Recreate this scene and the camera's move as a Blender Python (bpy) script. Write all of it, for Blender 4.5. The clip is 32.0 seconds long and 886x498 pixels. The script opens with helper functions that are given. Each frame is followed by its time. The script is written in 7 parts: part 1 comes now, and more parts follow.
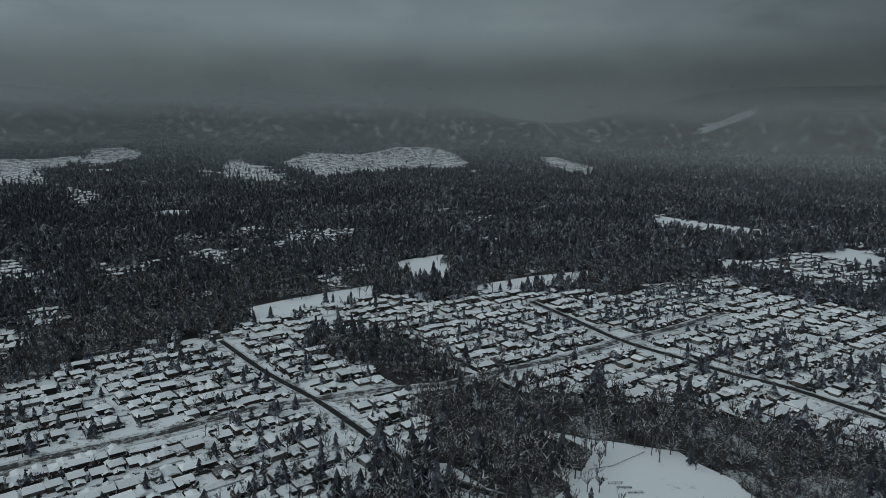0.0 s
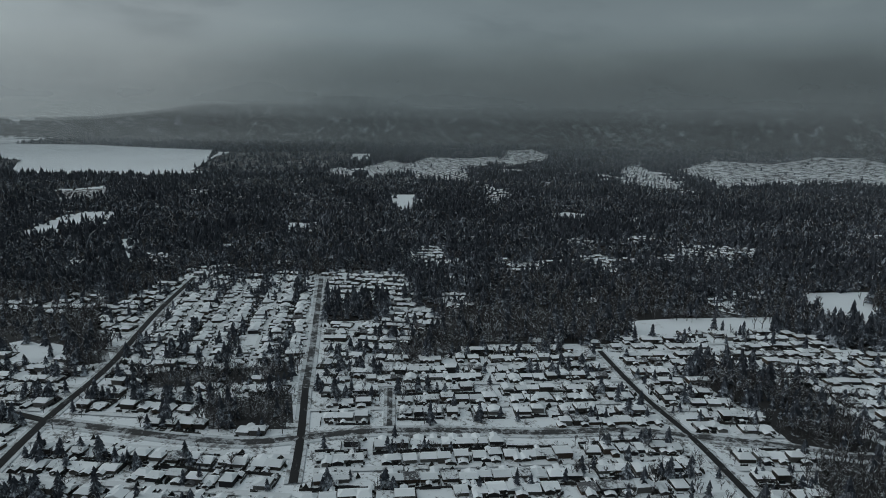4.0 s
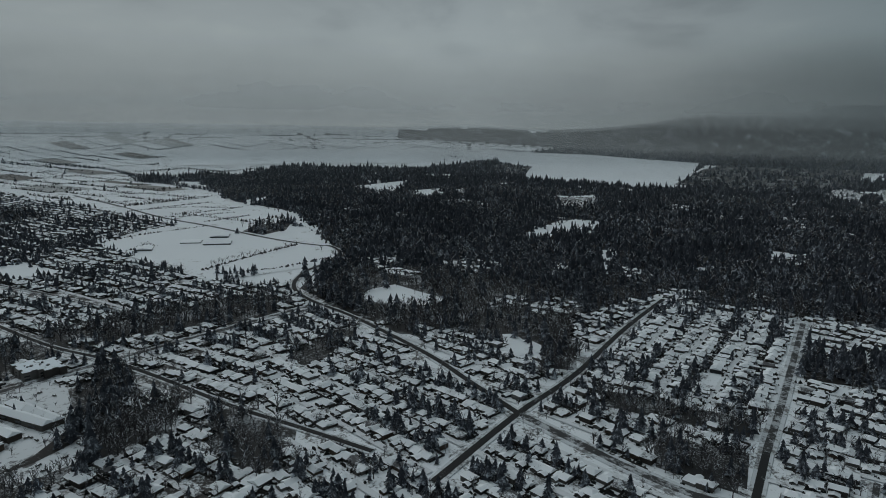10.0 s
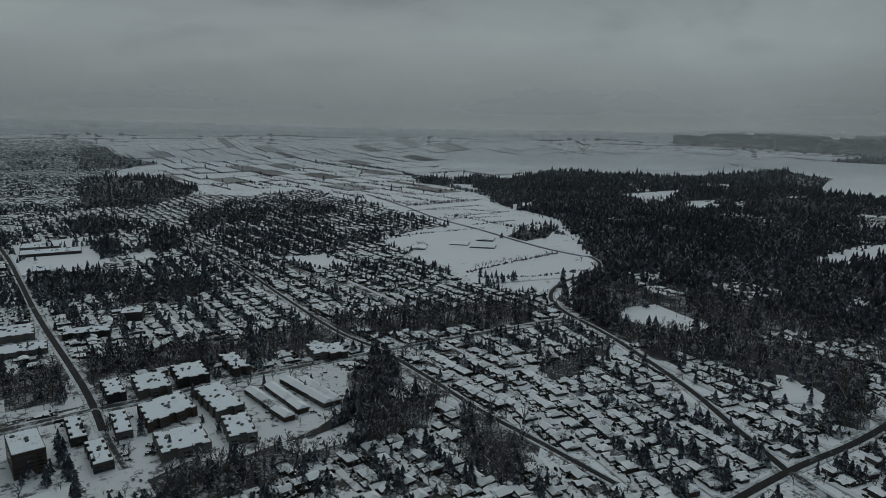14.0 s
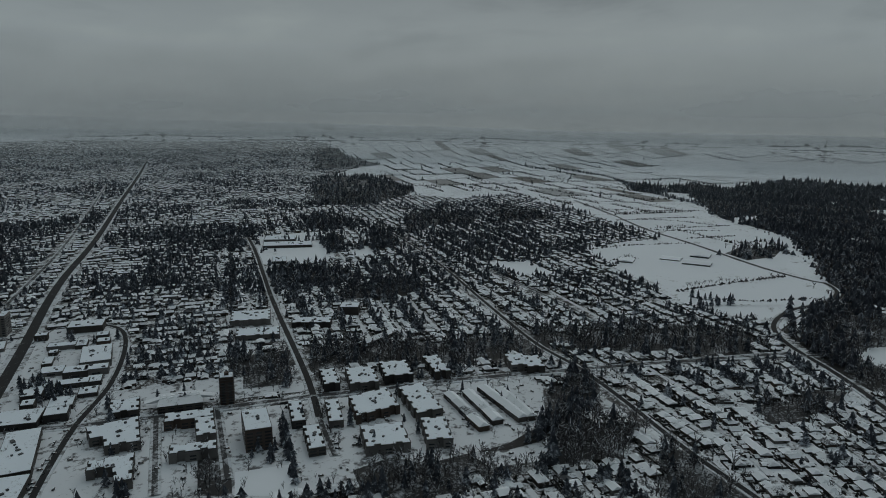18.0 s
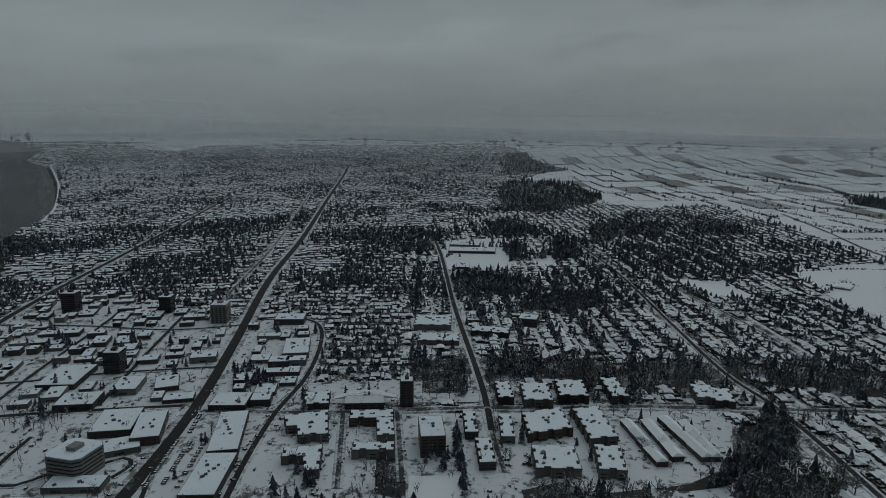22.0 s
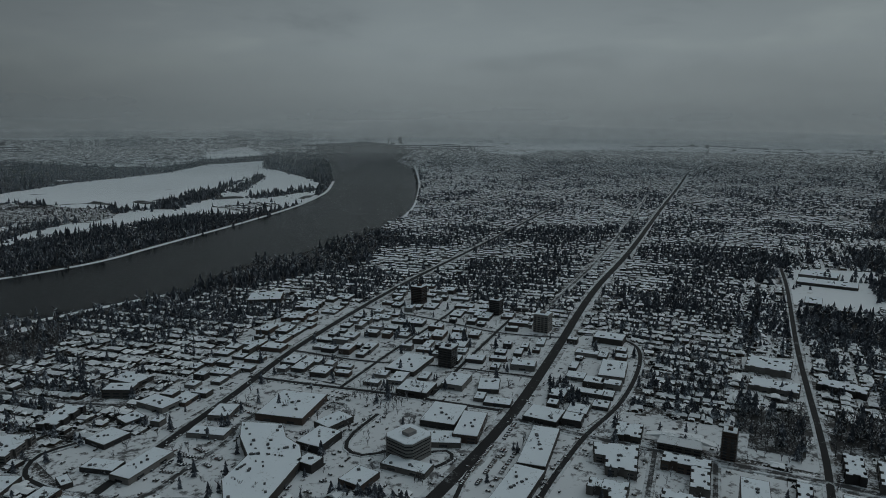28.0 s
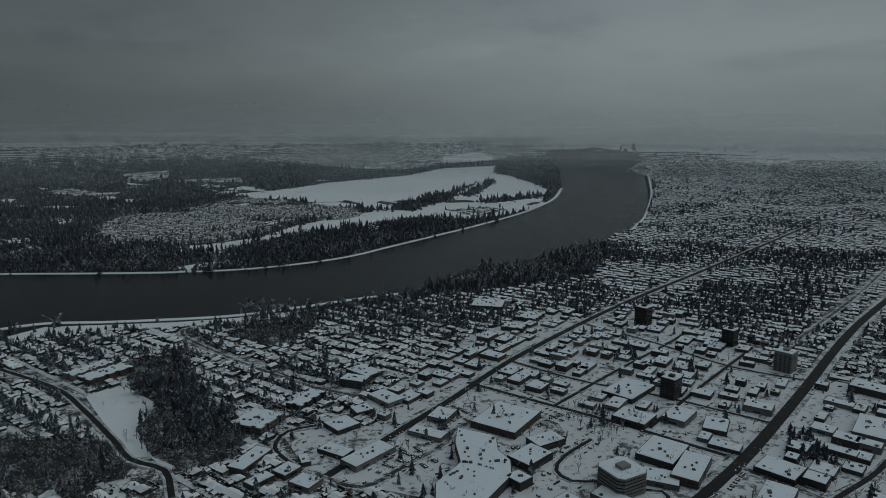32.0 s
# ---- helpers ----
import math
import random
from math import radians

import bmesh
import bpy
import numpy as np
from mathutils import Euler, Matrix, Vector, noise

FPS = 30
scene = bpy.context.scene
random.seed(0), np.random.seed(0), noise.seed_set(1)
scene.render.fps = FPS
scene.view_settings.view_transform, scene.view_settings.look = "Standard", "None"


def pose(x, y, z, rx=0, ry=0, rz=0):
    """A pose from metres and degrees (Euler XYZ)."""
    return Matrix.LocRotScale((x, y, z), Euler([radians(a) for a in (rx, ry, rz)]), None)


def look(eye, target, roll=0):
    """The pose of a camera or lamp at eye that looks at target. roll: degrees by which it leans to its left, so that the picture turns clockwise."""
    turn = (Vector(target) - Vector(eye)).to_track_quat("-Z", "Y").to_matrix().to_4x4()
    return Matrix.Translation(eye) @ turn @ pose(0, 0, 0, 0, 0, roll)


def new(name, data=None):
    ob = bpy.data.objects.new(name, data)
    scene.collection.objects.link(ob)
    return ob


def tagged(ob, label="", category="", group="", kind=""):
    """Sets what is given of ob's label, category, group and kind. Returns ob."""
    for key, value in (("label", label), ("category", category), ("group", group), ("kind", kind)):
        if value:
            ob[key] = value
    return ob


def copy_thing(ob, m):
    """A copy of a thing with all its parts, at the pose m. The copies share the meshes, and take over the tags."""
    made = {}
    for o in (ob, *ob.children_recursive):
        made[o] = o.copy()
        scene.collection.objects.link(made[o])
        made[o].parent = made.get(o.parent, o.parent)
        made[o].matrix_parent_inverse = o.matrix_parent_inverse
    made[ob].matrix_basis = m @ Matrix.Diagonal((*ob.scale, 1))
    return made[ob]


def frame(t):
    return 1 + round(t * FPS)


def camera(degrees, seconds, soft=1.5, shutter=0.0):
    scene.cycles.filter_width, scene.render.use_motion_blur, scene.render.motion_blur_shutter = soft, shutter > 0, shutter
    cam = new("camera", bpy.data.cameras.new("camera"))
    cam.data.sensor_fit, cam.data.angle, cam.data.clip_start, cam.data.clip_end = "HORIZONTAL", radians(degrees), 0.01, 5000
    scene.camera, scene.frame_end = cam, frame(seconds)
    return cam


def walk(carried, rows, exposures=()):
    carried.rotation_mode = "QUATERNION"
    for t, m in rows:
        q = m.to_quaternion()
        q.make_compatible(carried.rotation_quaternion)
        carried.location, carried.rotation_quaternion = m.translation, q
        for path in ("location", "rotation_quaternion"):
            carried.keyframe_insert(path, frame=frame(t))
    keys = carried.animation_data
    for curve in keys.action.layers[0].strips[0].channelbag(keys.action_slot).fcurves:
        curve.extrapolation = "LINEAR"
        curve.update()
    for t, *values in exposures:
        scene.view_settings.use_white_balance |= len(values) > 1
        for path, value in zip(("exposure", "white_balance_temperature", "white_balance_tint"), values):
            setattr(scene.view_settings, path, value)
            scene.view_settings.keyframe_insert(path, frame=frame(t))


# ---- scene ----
from mathutils import geometry

cam = camera(67.2, 32.0, 0.95)
# seconds, eye, tilt from straight down, roll, heading (to the left of north)
PATH = [
    (0, (0.0, 0.1, 229.8), 79.23, 0.78, 4.29),
    (0.5, (-1.0, 2.0, 230.5), 79.21, 0.83, 8.52),
    (1, (-2.1, 4.0, 231.1), 79.18, 0.86, 12.25),
    (1.5, (-3.1, 5.9, 231.8), 79.16, 0.90, 16.03),
    (2, (-4.1, 7.9, 232.4), 79.11, 0.86, 19.97),
    (2.5, (-4.9, 9.1, 234.0), 79.09, 0.90, 23.94),
    (3, (-5.6, 10.4, 235.6), 79.06, 0.94, 28.22),
    (3.5, (-6.4, 11.6, 237.2), 79.05, 1.00, 32.72),
    (4, (-7.1, 12.9, 238.7), 79.03, 1.03, 37.30),
    (4.5, (-8.1, 14.4, 240.7), 78.99, 1.05, 41.87),
    (6.5, (-11.3, 18.7, 248.4), 78.95, 0.88, 56.02),
    (7, (-11.7, 18.5, 250.0), 78.99, 0.84, 58.28),
    (7.5, (-12.1, 18.3, 251.7), 79.04, 0.86, 60.63),
    (8, (-12.4, 18.1, 253.3), 79.07, 0.85, 63.01),
    (8.5, (-13.7, 18.4, 254.6), 79.11, 0.77, 65.64),
    (9, (-15.0, 18.6, 255.9), 79.11, 0.80, 70.06),
    (9.5, (-16.3, 18.9, 257.2), 79.10, 0.95, 74.78),
    (10, (-17.6, 19.2, 258.5), 79.12, 0.93, 77.12),
    (10.5, (-18.8, 19.6, 259.8), 79.15, 0.86, 78.76),
    (11, (-20.0, 20.1, 261.1), 79.15, 0.84, 81.53),
    (11.5, (-21.2, 20.6, 262.5), 79.13, 0.81, 85.70),
    (12, (-22.5, 21.0, 263.8), 79.10, 0.79, 89.01),
    (12.5, (-22.6, 21.7, 265.8), 79.08, 0.78, 91.97),
    (13, (-22.7, 22.3, 267.8), 79.06, 0.69, 94.74),
    (13.5, (-22.8, 22.9, 269.8), 79.06, 0.72, 97.29),
    (14, (-22.9, 23.5, 271.8), 79.06, 0.71, 99.79),
    (14.5, (-24.2, 23.0, 272.8), 79.06, 0.71, 102.20),
    (16.5, (-28.2, 21.4, 278.1), 79.02, 0.60, 111.07),
    (17, (-28.7, 21.4, 280.1), 79.00, 0.64, 113.40),
    (17.5, (-29.2, 21.4, 282.1), 79.00, 0.64, 115.61),
    (18, (-29.6, 21.4, 284.1), 79.00, 0.68, 117.53),
    (18.5, (-30.1, 21.6, 286.0), 79.01, 0.63, 119.32),
    (19, (-30.5, 21.9, 287.9), 79.03, 0.61, 121.07),
    (19.5, (-31.0, 22.1, 289.8), 79.05, 0.58, 122.86),
    (20, (-31.4, 22.3, 291.7), 79.04, 0.55, 124.64),
    (20.5, (-32.4, 22.1, 293.1), 79.07, 0.49, 126.40),
    (21, (-33.4, 21.9, 294.6), 79.06, 0.50, 128.58),
    (21.5, (-34.4, 21.7, 296.0), 79.08, 0.45, 131.12),
    (22, (-35.4, 21.6, 297.5), 79.07, 0.39, 133.56),
    (22.5, (-36.1, 20.9, 299.0), 79.08, 0.40, 135.75),
    (23, (-36.7, 20.2, 300.5), 79.10, 0.33, 137.93),
    (23.5, (-37.3, 19.5, 302.0), 79.12, 0.37, 140.02),
    (24, (-38.0, 18.9, 303.5), 79.13, 0.29, 142.12),
    (24.5, (-38.2, 18.1, 305.2), 79.14, 0.32, 144.26),
    (26.5, (-39.6, 15.3, 312.3), 79.13, 0.38, 154.06),
    (27, (-40.1, 14.7, 314.5), 79.13, 0.37, 156.58),
    (27.5, (-40.7, 14.1, 316.6), 79.12, 0.37, 159.15),
    (28, (-41.2, 13.5, 318.8), 79.13, 0.24, 161.57),
    (28.5, (-41.4, 12.6, 320.7), 79.15, 0.19, 163.71),
    (29, (-41.6, 11.8, 322.7), 79.18, 0.21, 166.07),
    (29.5, (-41.8, 11.0, 324.6), 79.19, 0.17, 168.50),
    (30, (-41.9, 10.1, 326.6), 79.24, 0.15, 171.03),
    (30.5, (-42.2, 9.5, 328.4), 79.27, 0.16, 173.58),
    (31, (-42.5, 8.9, 330.3), 79.30, 0.20, 176.08),
    (31.5, (-42.7, 8.2, 332.1), 79.32, 0.23, 178.52),
    (32, (-43.0, 7.6, 333.9), 79.36, 0.21, 181.00),
]


def aim(eye, tilt, roll, heading):
    down, turn = radians(tilt - 90), radians(heading)
    way = Vector((-math.sin(turn) * math.cos(down), math.cos(turn) * math.cos(down), math.sin(down)))
    return look(eye, Vector(eye) + way, roll)


EXPOSURES = [(0, 0.23, 6450, 10), (4, 0.21, 6480, 10), (9, 0.08, 6500, 10), (13, -0.08, 6550, 10), (19, -0.20, 6550, 10), (24, -0.33, 6450, 10), (32, -0.37, 6420, 9)]
walk(cam, [(t, aim(eye, tilt, roll, heading)) for t, eye, tilt, roll, heading in PATH], EXPOSURES)

# ---- world, sun ----
SUN_UP, SUN_SIDE = radians(34), radians(250)
world = bpy.data.worlds.new("overcast_sky")
scene.world = world
world.use_nodes = True


def wire(tree, kind, inputs=None, **settings):
    """One node with its settings and its inputs (values or sockets)."""
    node = tree.nodes.new(kind)
    for key, value in settings.items():
        setattr(node, key, value)
    for key, value in (inputs or {}).items():
        socket = node.inputs[key]
        if isinstance(value, bpy.types.NodeSocket):
            tree.links.new(value, socket)
        else:
            socket.default_value = value
    return node


def ramp(tree, fac, stops, ease="EASE"):
    node = wire(tree, "ShaderNodeValToRGB", {"Fac": fac})
    node.color_ramp.interpolation = ease
    while len(node.color_ramp.elements) < len(stops):
        node.color_ramp.elements.new(0.5)
    for element, (place, colour) in zip(node.color_ramp.elements, stops):
        element.position = place
        element.color = (*colour, 1) if len(colour) == 3 else colour
    return node.outputs["Color"]


def mixed(tree, fac, a, b, blend="MIX"):
    node = tree.nodes.new("ShaderNodeMix")
    node.data_type, node.blend_type = "RGBA", blend
    for socket, value in zip((node.inputs[0], node.inputs[6], node.inputs[7]), (fac, a, b)):
        if isinstance(value, bpy.types.NodeSocket):
            tree.links.new(value, socket)
        elif isinstance(value, tuple):
            socket.default_value = (*value, 1)
        else:
            socket.default_value = value
    return node.outputs[2]


def sums(tree, kind, a, b=0.0, clamp=False):
    node = tree.nodes.new("ShaderNodeMath")
    node.operation, node.use_clamp = kind, clamp
    for socket, value in zip(node.inputs, (a, b)):
        if isinstance(value, bpy.types.NodeSocket):
            tree.links.new(value, socket)
        else:
            socket.default_value = value
    return node.outputs[0]


# the cloud's tone round the compass, by bearing to the left of north: dark over the hills, palest over the plain to the west
CLOUD = [(0, 0.168), (15, 0.185), (30, 0.185), (45, 0.215), (60, 0.275), (75, 0.325), (90, 0.305), (105, 0.292), (120, 0.296), (135, 0.29), (150, 0.305), (165, 0.31), (180, 0.25), (195, 0.182), (210, 0.138), (225, 0.116), (240, 0.098), (270, 0.08), (300, 0.075), (330, 0.085), (345, 0.14), (360, 0.168)]
SKY_TONES = [(turn / 360, ((0.80 if turn < 50 or turn > 300 else 0.86) * v, v, (1.07 if turn < 50 or turn > 300 else 1.045) * v)) for turn, v in CLOUD]


# how dark the cloud hangs at its foot, by the same bearing: heavy over the northern hills
FOOT = [(0, 0.48), (25, 0.50), (45, 0.62), (62, 0.9), (75, 1.0), (285, 1.0), (320, 0.42), (360, 0.48)]


def compass(tree, x, y, tones=SKY_TONES):
    """The cloud's tone in the direction (x, y)."""
    turn = sums(tree, "ARCTAN2", sums(tree, "MULTIPLY", x, -1.0), y)
    return ramp(tree, sums(tree, "FRACT", sums(tree, "ADD", sums(tree, "DIVIDE", turn, 2 * math.pi), 1.0)), tones, "LINEAR")


FOOT_TONES = [(turn / 360, (v, v, v)) for turn, v in FOOT]


def build_sky():
    tree = world.node_tree
    tree.nodes.clear()
    sky = wire(tree, "ShaderNodeTexSky", sky_type="NISHITA", sun_disc=False, sun_elevation=SUN_UP, sun_rotation=SUN_SIDE)
    place = wire(tree, "ShaderNodeTexCoord").outputs["Generated"]
    parts = wire(tree, "ShaderNodeSeparateXYZ", {"Vector": place})
    # cloud sheet: streaks that lie flat, broken by softer billows
    flat = wire(tree, "ShaderNodeMapping", {"Vector": place, "Scale": (1.3, 1.3, 4.5)}).outputs[0]
    billow = wire(tree, "ShaderNodeTexNoise", {"Vector": flat, "Scale": 2.2, "Detail": 7.0, "Roughness": 0.55, "Distortion": 0.6}).outputs["Fac"]
    fine = wire(tree, "ShaderNodeTexNoise", {"Vector": flat, "Scale": 7.0, "Detail": 5.0}).outputs["Fac"]
    cloud = sums(tree, "ADD", sums(tree, "MULTIPLY", billow, 0.75), sums(tree, "MULTIPLY", fine, 0.25))
    shade = ramp(tree, cloud, [(0.30, (0.76, 0.77, 0.78)), (0.50, (1.0, 1.0, 1.0)), (0.70, (1.16, 1.15, 1.12))])
    base = compass(tree, parts.outputs["X"], parts.outputs["Y"])
    lift = ramp(tree, parts.outputs["Z"], [(0.0, (0.88, 0.89, 0.89)), (0.04, (0.98, 0.98, 0.98)), (0.10, (1.0, 1.0, 1.0)), (0.20, (0.86, 0.86, 0.87)), (0.32, (0.9, 0.9, 0.9)), (0.9, (2.2, 2.22, 2.25))])
    foot = compass(tree, parts.outputs["X"], parts.outputs["Y"], FOOT_TONES)
    rising = ramp(tree, parts.outputs["Z"], [(0.0, (0, 0, 0)), (0.03, (0.12, 0.12, 0.12)), (0.15, (1, 1, 1))])
    veil = mixed(tree, 1.0, mixed(tree, 1.0, base, shade, "MULTIPLY"), lift, "MULTIPLY")
    veil = mixed(tree, 1.0, veil, mixed(tree, rising, foot, (1.0, 1.0, 1.0)), "MULTIPLY")
    whole = mixed(tree, 0.97, mixed(tree, 1.0, sky.outputs[0], (0.06, 0.06, 0.06), "MULTIPLY"), veil)
    back = wire(tree, "ShaderNodeBackground", {"Color": whole, "Strength": 1.0})
    out = wire(tree, "ShaderNodeOutputWorld")
    tree.links.new(back.outputs[0], out.inputs[0])


build_sky()
sun = new("sun", bpy.data.lights.new("sun", "SUN"))
sun.data.energy, sun.data.angle, sun.data.color = 0.35, radians(40), (1.0, 0.97, 0.92)
sun.matrix_world = look((0, 0, 900), Vector((0, 0, 900)) - Vector((math.sin(SUN_SIDE) * math.cos(SUN_UP), math.cos(SUN_SIDE) * math.cos(SUN_UP), math.sin(SUN_UP))))


# ---- materials ----
def material(name, rough=0.8):
    mat = bpy.data.materials.new(name)
    mat.use_nodes = True
    tree = mat.node_tree
    shader = tree.nodes["Principled BSDF"]
    shader.inputs["Roughness"].default_value = rough
    shader.inputs["Specular IOR Level"].default_value = 0.5 if rough < 0.5 else 0.15
    return mat, tree, shader


def spots(tree, scale, detail=5.0, rough=0.6, stretch=None, space="Object"):
    place = wire(tree, "ShaderNodeTexCoord").outputs[space]
    if stretch:
        place = wire(tree, "ShaderNodeMapping", {"Vector": place, "Scale": stretch}).outputs[0]
    return wire(tree, "ShaderNodeTexNoise", {"Vector": place, "Scale": scale, "Detail": detail, "Roughness": rough}).outputs["Fac"]


def rough_up(tree, shader, height, strength, distance):
    bump = wire(tree, "ShaderNodeBump", {"Height": height, "Strength": strength, "Distance": distance})
    tree.links.new(bump.outputs[0], shader.inputs["Normal"])


def snowy(name, clean, bare, cover, scale, fine, rough=0.75, bump=0.4):
    """Snow over something darker: cover says how much of it lies white."""
    mat, tree, shader = material(name, rough)
    broad, small = spots(tree, scale), spots(tree, fine, 6.0, 0.7)
    both = sums(tree, "ADD", sums(tree, "MULTIPLY", broad, 0.5), sums(tree, "MULTIPLY", small, 0.5))
    edge = 0.62 - 0.24 * cover
    under = mixed(tree, spots(tree, fine * 2.7), bare, tuple(0.55 * v for v in bare))
    white = mixed(tree, spots(tree, scale * 0.4, 3.0), clean, tuple(0.86 * v for v in clean))
    mask = ramp(tree, both, [(edge - 0.05, (0, 0, 0)), (edge + 0.05, (1, 1, 1))])
    tree.links.new(mixed(tree, mask, under, white), shader.inputs["Base Color"])
    rough_up(tree, shader, both, bump, 0.5)
    return mat


def furrowed():
    """Ploughed land, each field from brown to thinly snowed, with furrows."""
    mat, tree, shader = material("ploughed_snow", 0.85)
    tone = ramp(tree, wire(tree, "ShaderNodeObjectInfo").outputs["Random"], [(0.0, (0.14, 0.125, 0.11)), (0.5, (0.26, 0.25, 0.24)), (1.0, (0.42, 0.43, 0.43))], "LINEAR")
    line = wire(tree, "ShaderNodeMapping", {"Vector": wire(tree, "ShaderNodeTexCoord").outputs["Object"], "Rotation": (0, 0, radians(-47)), "Scale": (0.004, 0.12, 1.0)}).outputs[0]
    rows = wire(tree, "ShaderNodeTexNoise", {"Vector": line, "Scale": 1.0, "Detail": 3.0}).outputs["Fac"]
    wear = mixed(tree, rows, (0.7, 0.7, 0.7), (1.35, 1.36, 1.38))
    tree.links.new(mixed(tree, 1.0, tone, wear, "MULTIPLY"), shader.inputs["Base Color"])
    return mat


SNOW_WHITE = (0.825, 0.855, 0.885)
SNOW = snowy("snow", SNOW_WHITE, (0.20, 0.19, 0.18), 0.80, 0.012, 0.25)
FIELD = snowy("field_snow", SNOW_WHITE, (0.50, 0.49, 0.47), 1.05, 0.006, 0.08)
FARM = snowy("farm_snow", SNOW_WHITE, (0.24, 0.225, 0.20), 0.88, 0.02, 0.12)
GARDEN = snowy("garden_snow", SNOW_WHITE, (0.075, 0.07, 0.067), 0.44, 0.05, 0.3)
YARD = snowy("yard_snow", SNOW_WHITE, (0.12, 0.115, 0.11), 0.72, 0.05, 0.3)
TERRACE = snowy("terrace_snow", SNOW_WHITE, (0.06, 0.06, 0.062), 0.46, 0.03, 0.2)
LITTER = snowy("forest_floor", (0.46, 0.49, 0.52), (0.040, 0.038, 0.038), 0.18, 0.02, 0.2)
SCRUB = snowy("wood_floor", (0.44, 0.46, 0.48), (0.05, 0.049, 0.05), 0.30, 0.03, 0.35)
LOT = snowy("trodden_snow", (0.71, 0.735, 0.76), (0.16, 0.16, 0.165), 0.76, 0.03, 0.12)
ICE = snowy("lake_snow", SNOW_WHITE, (0.60, 0.62, 0.64), 1.0, 0.004, 0.02)
WET = snowy("wet_asphalt", (0.24, 0.25, 0.26), (0.032, 0.032, 0.033), 0.02, 0.06, 0.3, 0.8, 0.15)
SLUSH = snowy("slushy_asphalt", (0.46, 0.48, 0.50), (0.07, 0.07, 0.072), 0.36, 0.05, 0.25, 0.8, 0.2)
PLOUGHED = furrowed()
LANE = snowy("packed_snow", (0.70, 0.725, 0.75), (0.26, 0.26, 0.26), 0.80, 0.05, 0.25, 0.6, 0.2)
TRACK = snowy("driven_snow", (0.62, 0.65, 0.68), (0.22, 0.22, 0.22), 0.62, 0.05, 0.25, 0.6, 0.2)


def water_material():
    mat, tree, shader = material("river_water", 0.22)
    broad = spots(tree, 0.004, 4.0, 0.5, (1.0, 2.5, 1.0))
    tree.links.new(mixed(tree, broad, (0.012, 0.014, 0.016), (0.024, 0.026, 0.027)), shader.inputs["Base Color"])
    shader.inputs["IOR"].default_value = 1.333
    shader.inputs["Specular IOR Level"].default_value = 0.10
    rough_up(tree, shader, spots(tree, 0.25, 4.0), 0.5, 0.4)
    return mat


WATER = water_material()


def leafed(name, dark, light, snow, amount):
    """Foliage or twigs with snow lying on what faces up."""
    mat, tree, shader = material(name, 0.85)
    shape = wire(tree, "ShaderNodeNewGeometry")
    up = wire(tree, "ShaderNodeSeparateXYZ", {"Vector": shape.outputs["Normal"]}).outputs["Z"]
    grain = spots(tree, 0.32, 5.0, 0.8)
    load = sums(tree, "ADD", sums(tree, "MULTIPLY", up, 0.35), grain)
    load = sums(tree, "ADD", load, sums(tree, "MULTIPLY", shape.outputs["Random Per Island"], 0.12))
    mask = ramp(tree, load, [(1.02 - amount, (0, 0, 0)), (1.16 - amount, (1, 1, 1))])
    green = mixed(tree, shape.outputs["Random Per Island"], dark, light)
    tree.links.new(mixed(tree, mask, green, snow), shader.inputs["Base Color"])
    return mat


NEEDLES = leafed("snowy_needles", (0.044, 0.050, 0.062), (0.10, 0.111, 0.130), (0.54, 0.59, 0.65), 0.32)
TWIGS = leafed("snowy_twigs", (0.056, 0.053, 0.056), (0.110, 0.104, 0.108), (0.47, 0.50, 0.53), 0.20)
FROSTED = leafed("frosted_twigs", (0.075, 0.072, 0.075), (0.13, 0.125, 0.13), (0.50, 0.53, 0.56), 0.30)
HEDGE = leafed("snowy_hedge", (0.016, 0.019, 0.018), (0.04, 0.038, 0.034), (0.6, 0.62, 0.64), 0.15)


def painted(name, stops, rough=0.7, scale=0.6):
    """Siding, brick or plaster: one tone a building, weathered."""
    mat, tree, shader = material(name, rough)
    shape, thing = wire(tree, "ShaderNodeNewGeometry"), wire(tree, "ShaderNodeObjectInfo")
    pick = sums(tree, "FRACT", sums(tree, "ADD", shape.outputs["Random Per Island"], thing.outputs["Random"]))
    tone = ramp(tree, pick, stops, "CONSTANT")
    wear = mixed(tree, spots(tree, scale), (0.72, 0.72, 0.72), (1.1, 1.1, 1.1))
    tree.links.new(mixed(tree, 1.0, tone, wear, "MULTIPLY"), shader.inputs["Base Color"])
    return mat


SIDING = painted("house_siding", [(0.0, (0.068, 0.060, 0.053)), (0.2, (0.128, 0.120, 0.112)), (0.4, (0.041, 0.041, 0.045)), (0.55, (0.090, 0.068, 0.053)), (0.7, (0.188, 0.184, 0.176)), (0.85, (0.056, 0.049, 0.045))])
STUCCO = painted("block_walls", [(0.0, (0.075, 0.069, 0.064)), (0.3, (0.143, 0.135, 0.128)), (0.5, (0.056, 0.053, 0.053)), (0.65, (0.098, 0.075, 0.064)), (0.85, (0.195, 0.188, 0.180))], 0.75, 0.3)
FLAT_ROOF = snowy("flat_roof_snow", (0.80, 0.86, 0.91), (0.2, 0.2, 0.2), 0.95, 0.06, 0.4, 0.7, 0.2)
DARK = painted("dark_trim", [(0.0, (0.038, 0.038, 0.039)), (0.5, (0.056, 0.053, 0.049))], 0.6)
BARK = painted("bark", [(0.0, (0.053, 0.041, 0.034)), (0.5, (0.075, 0.064, 0.056))], 0.9)
CONCRETE = painted("concrete", [(0.0, (0.210, 0.210, 0.203)), (0.5, (0.255, 0.247, 0.240))], 0.8)
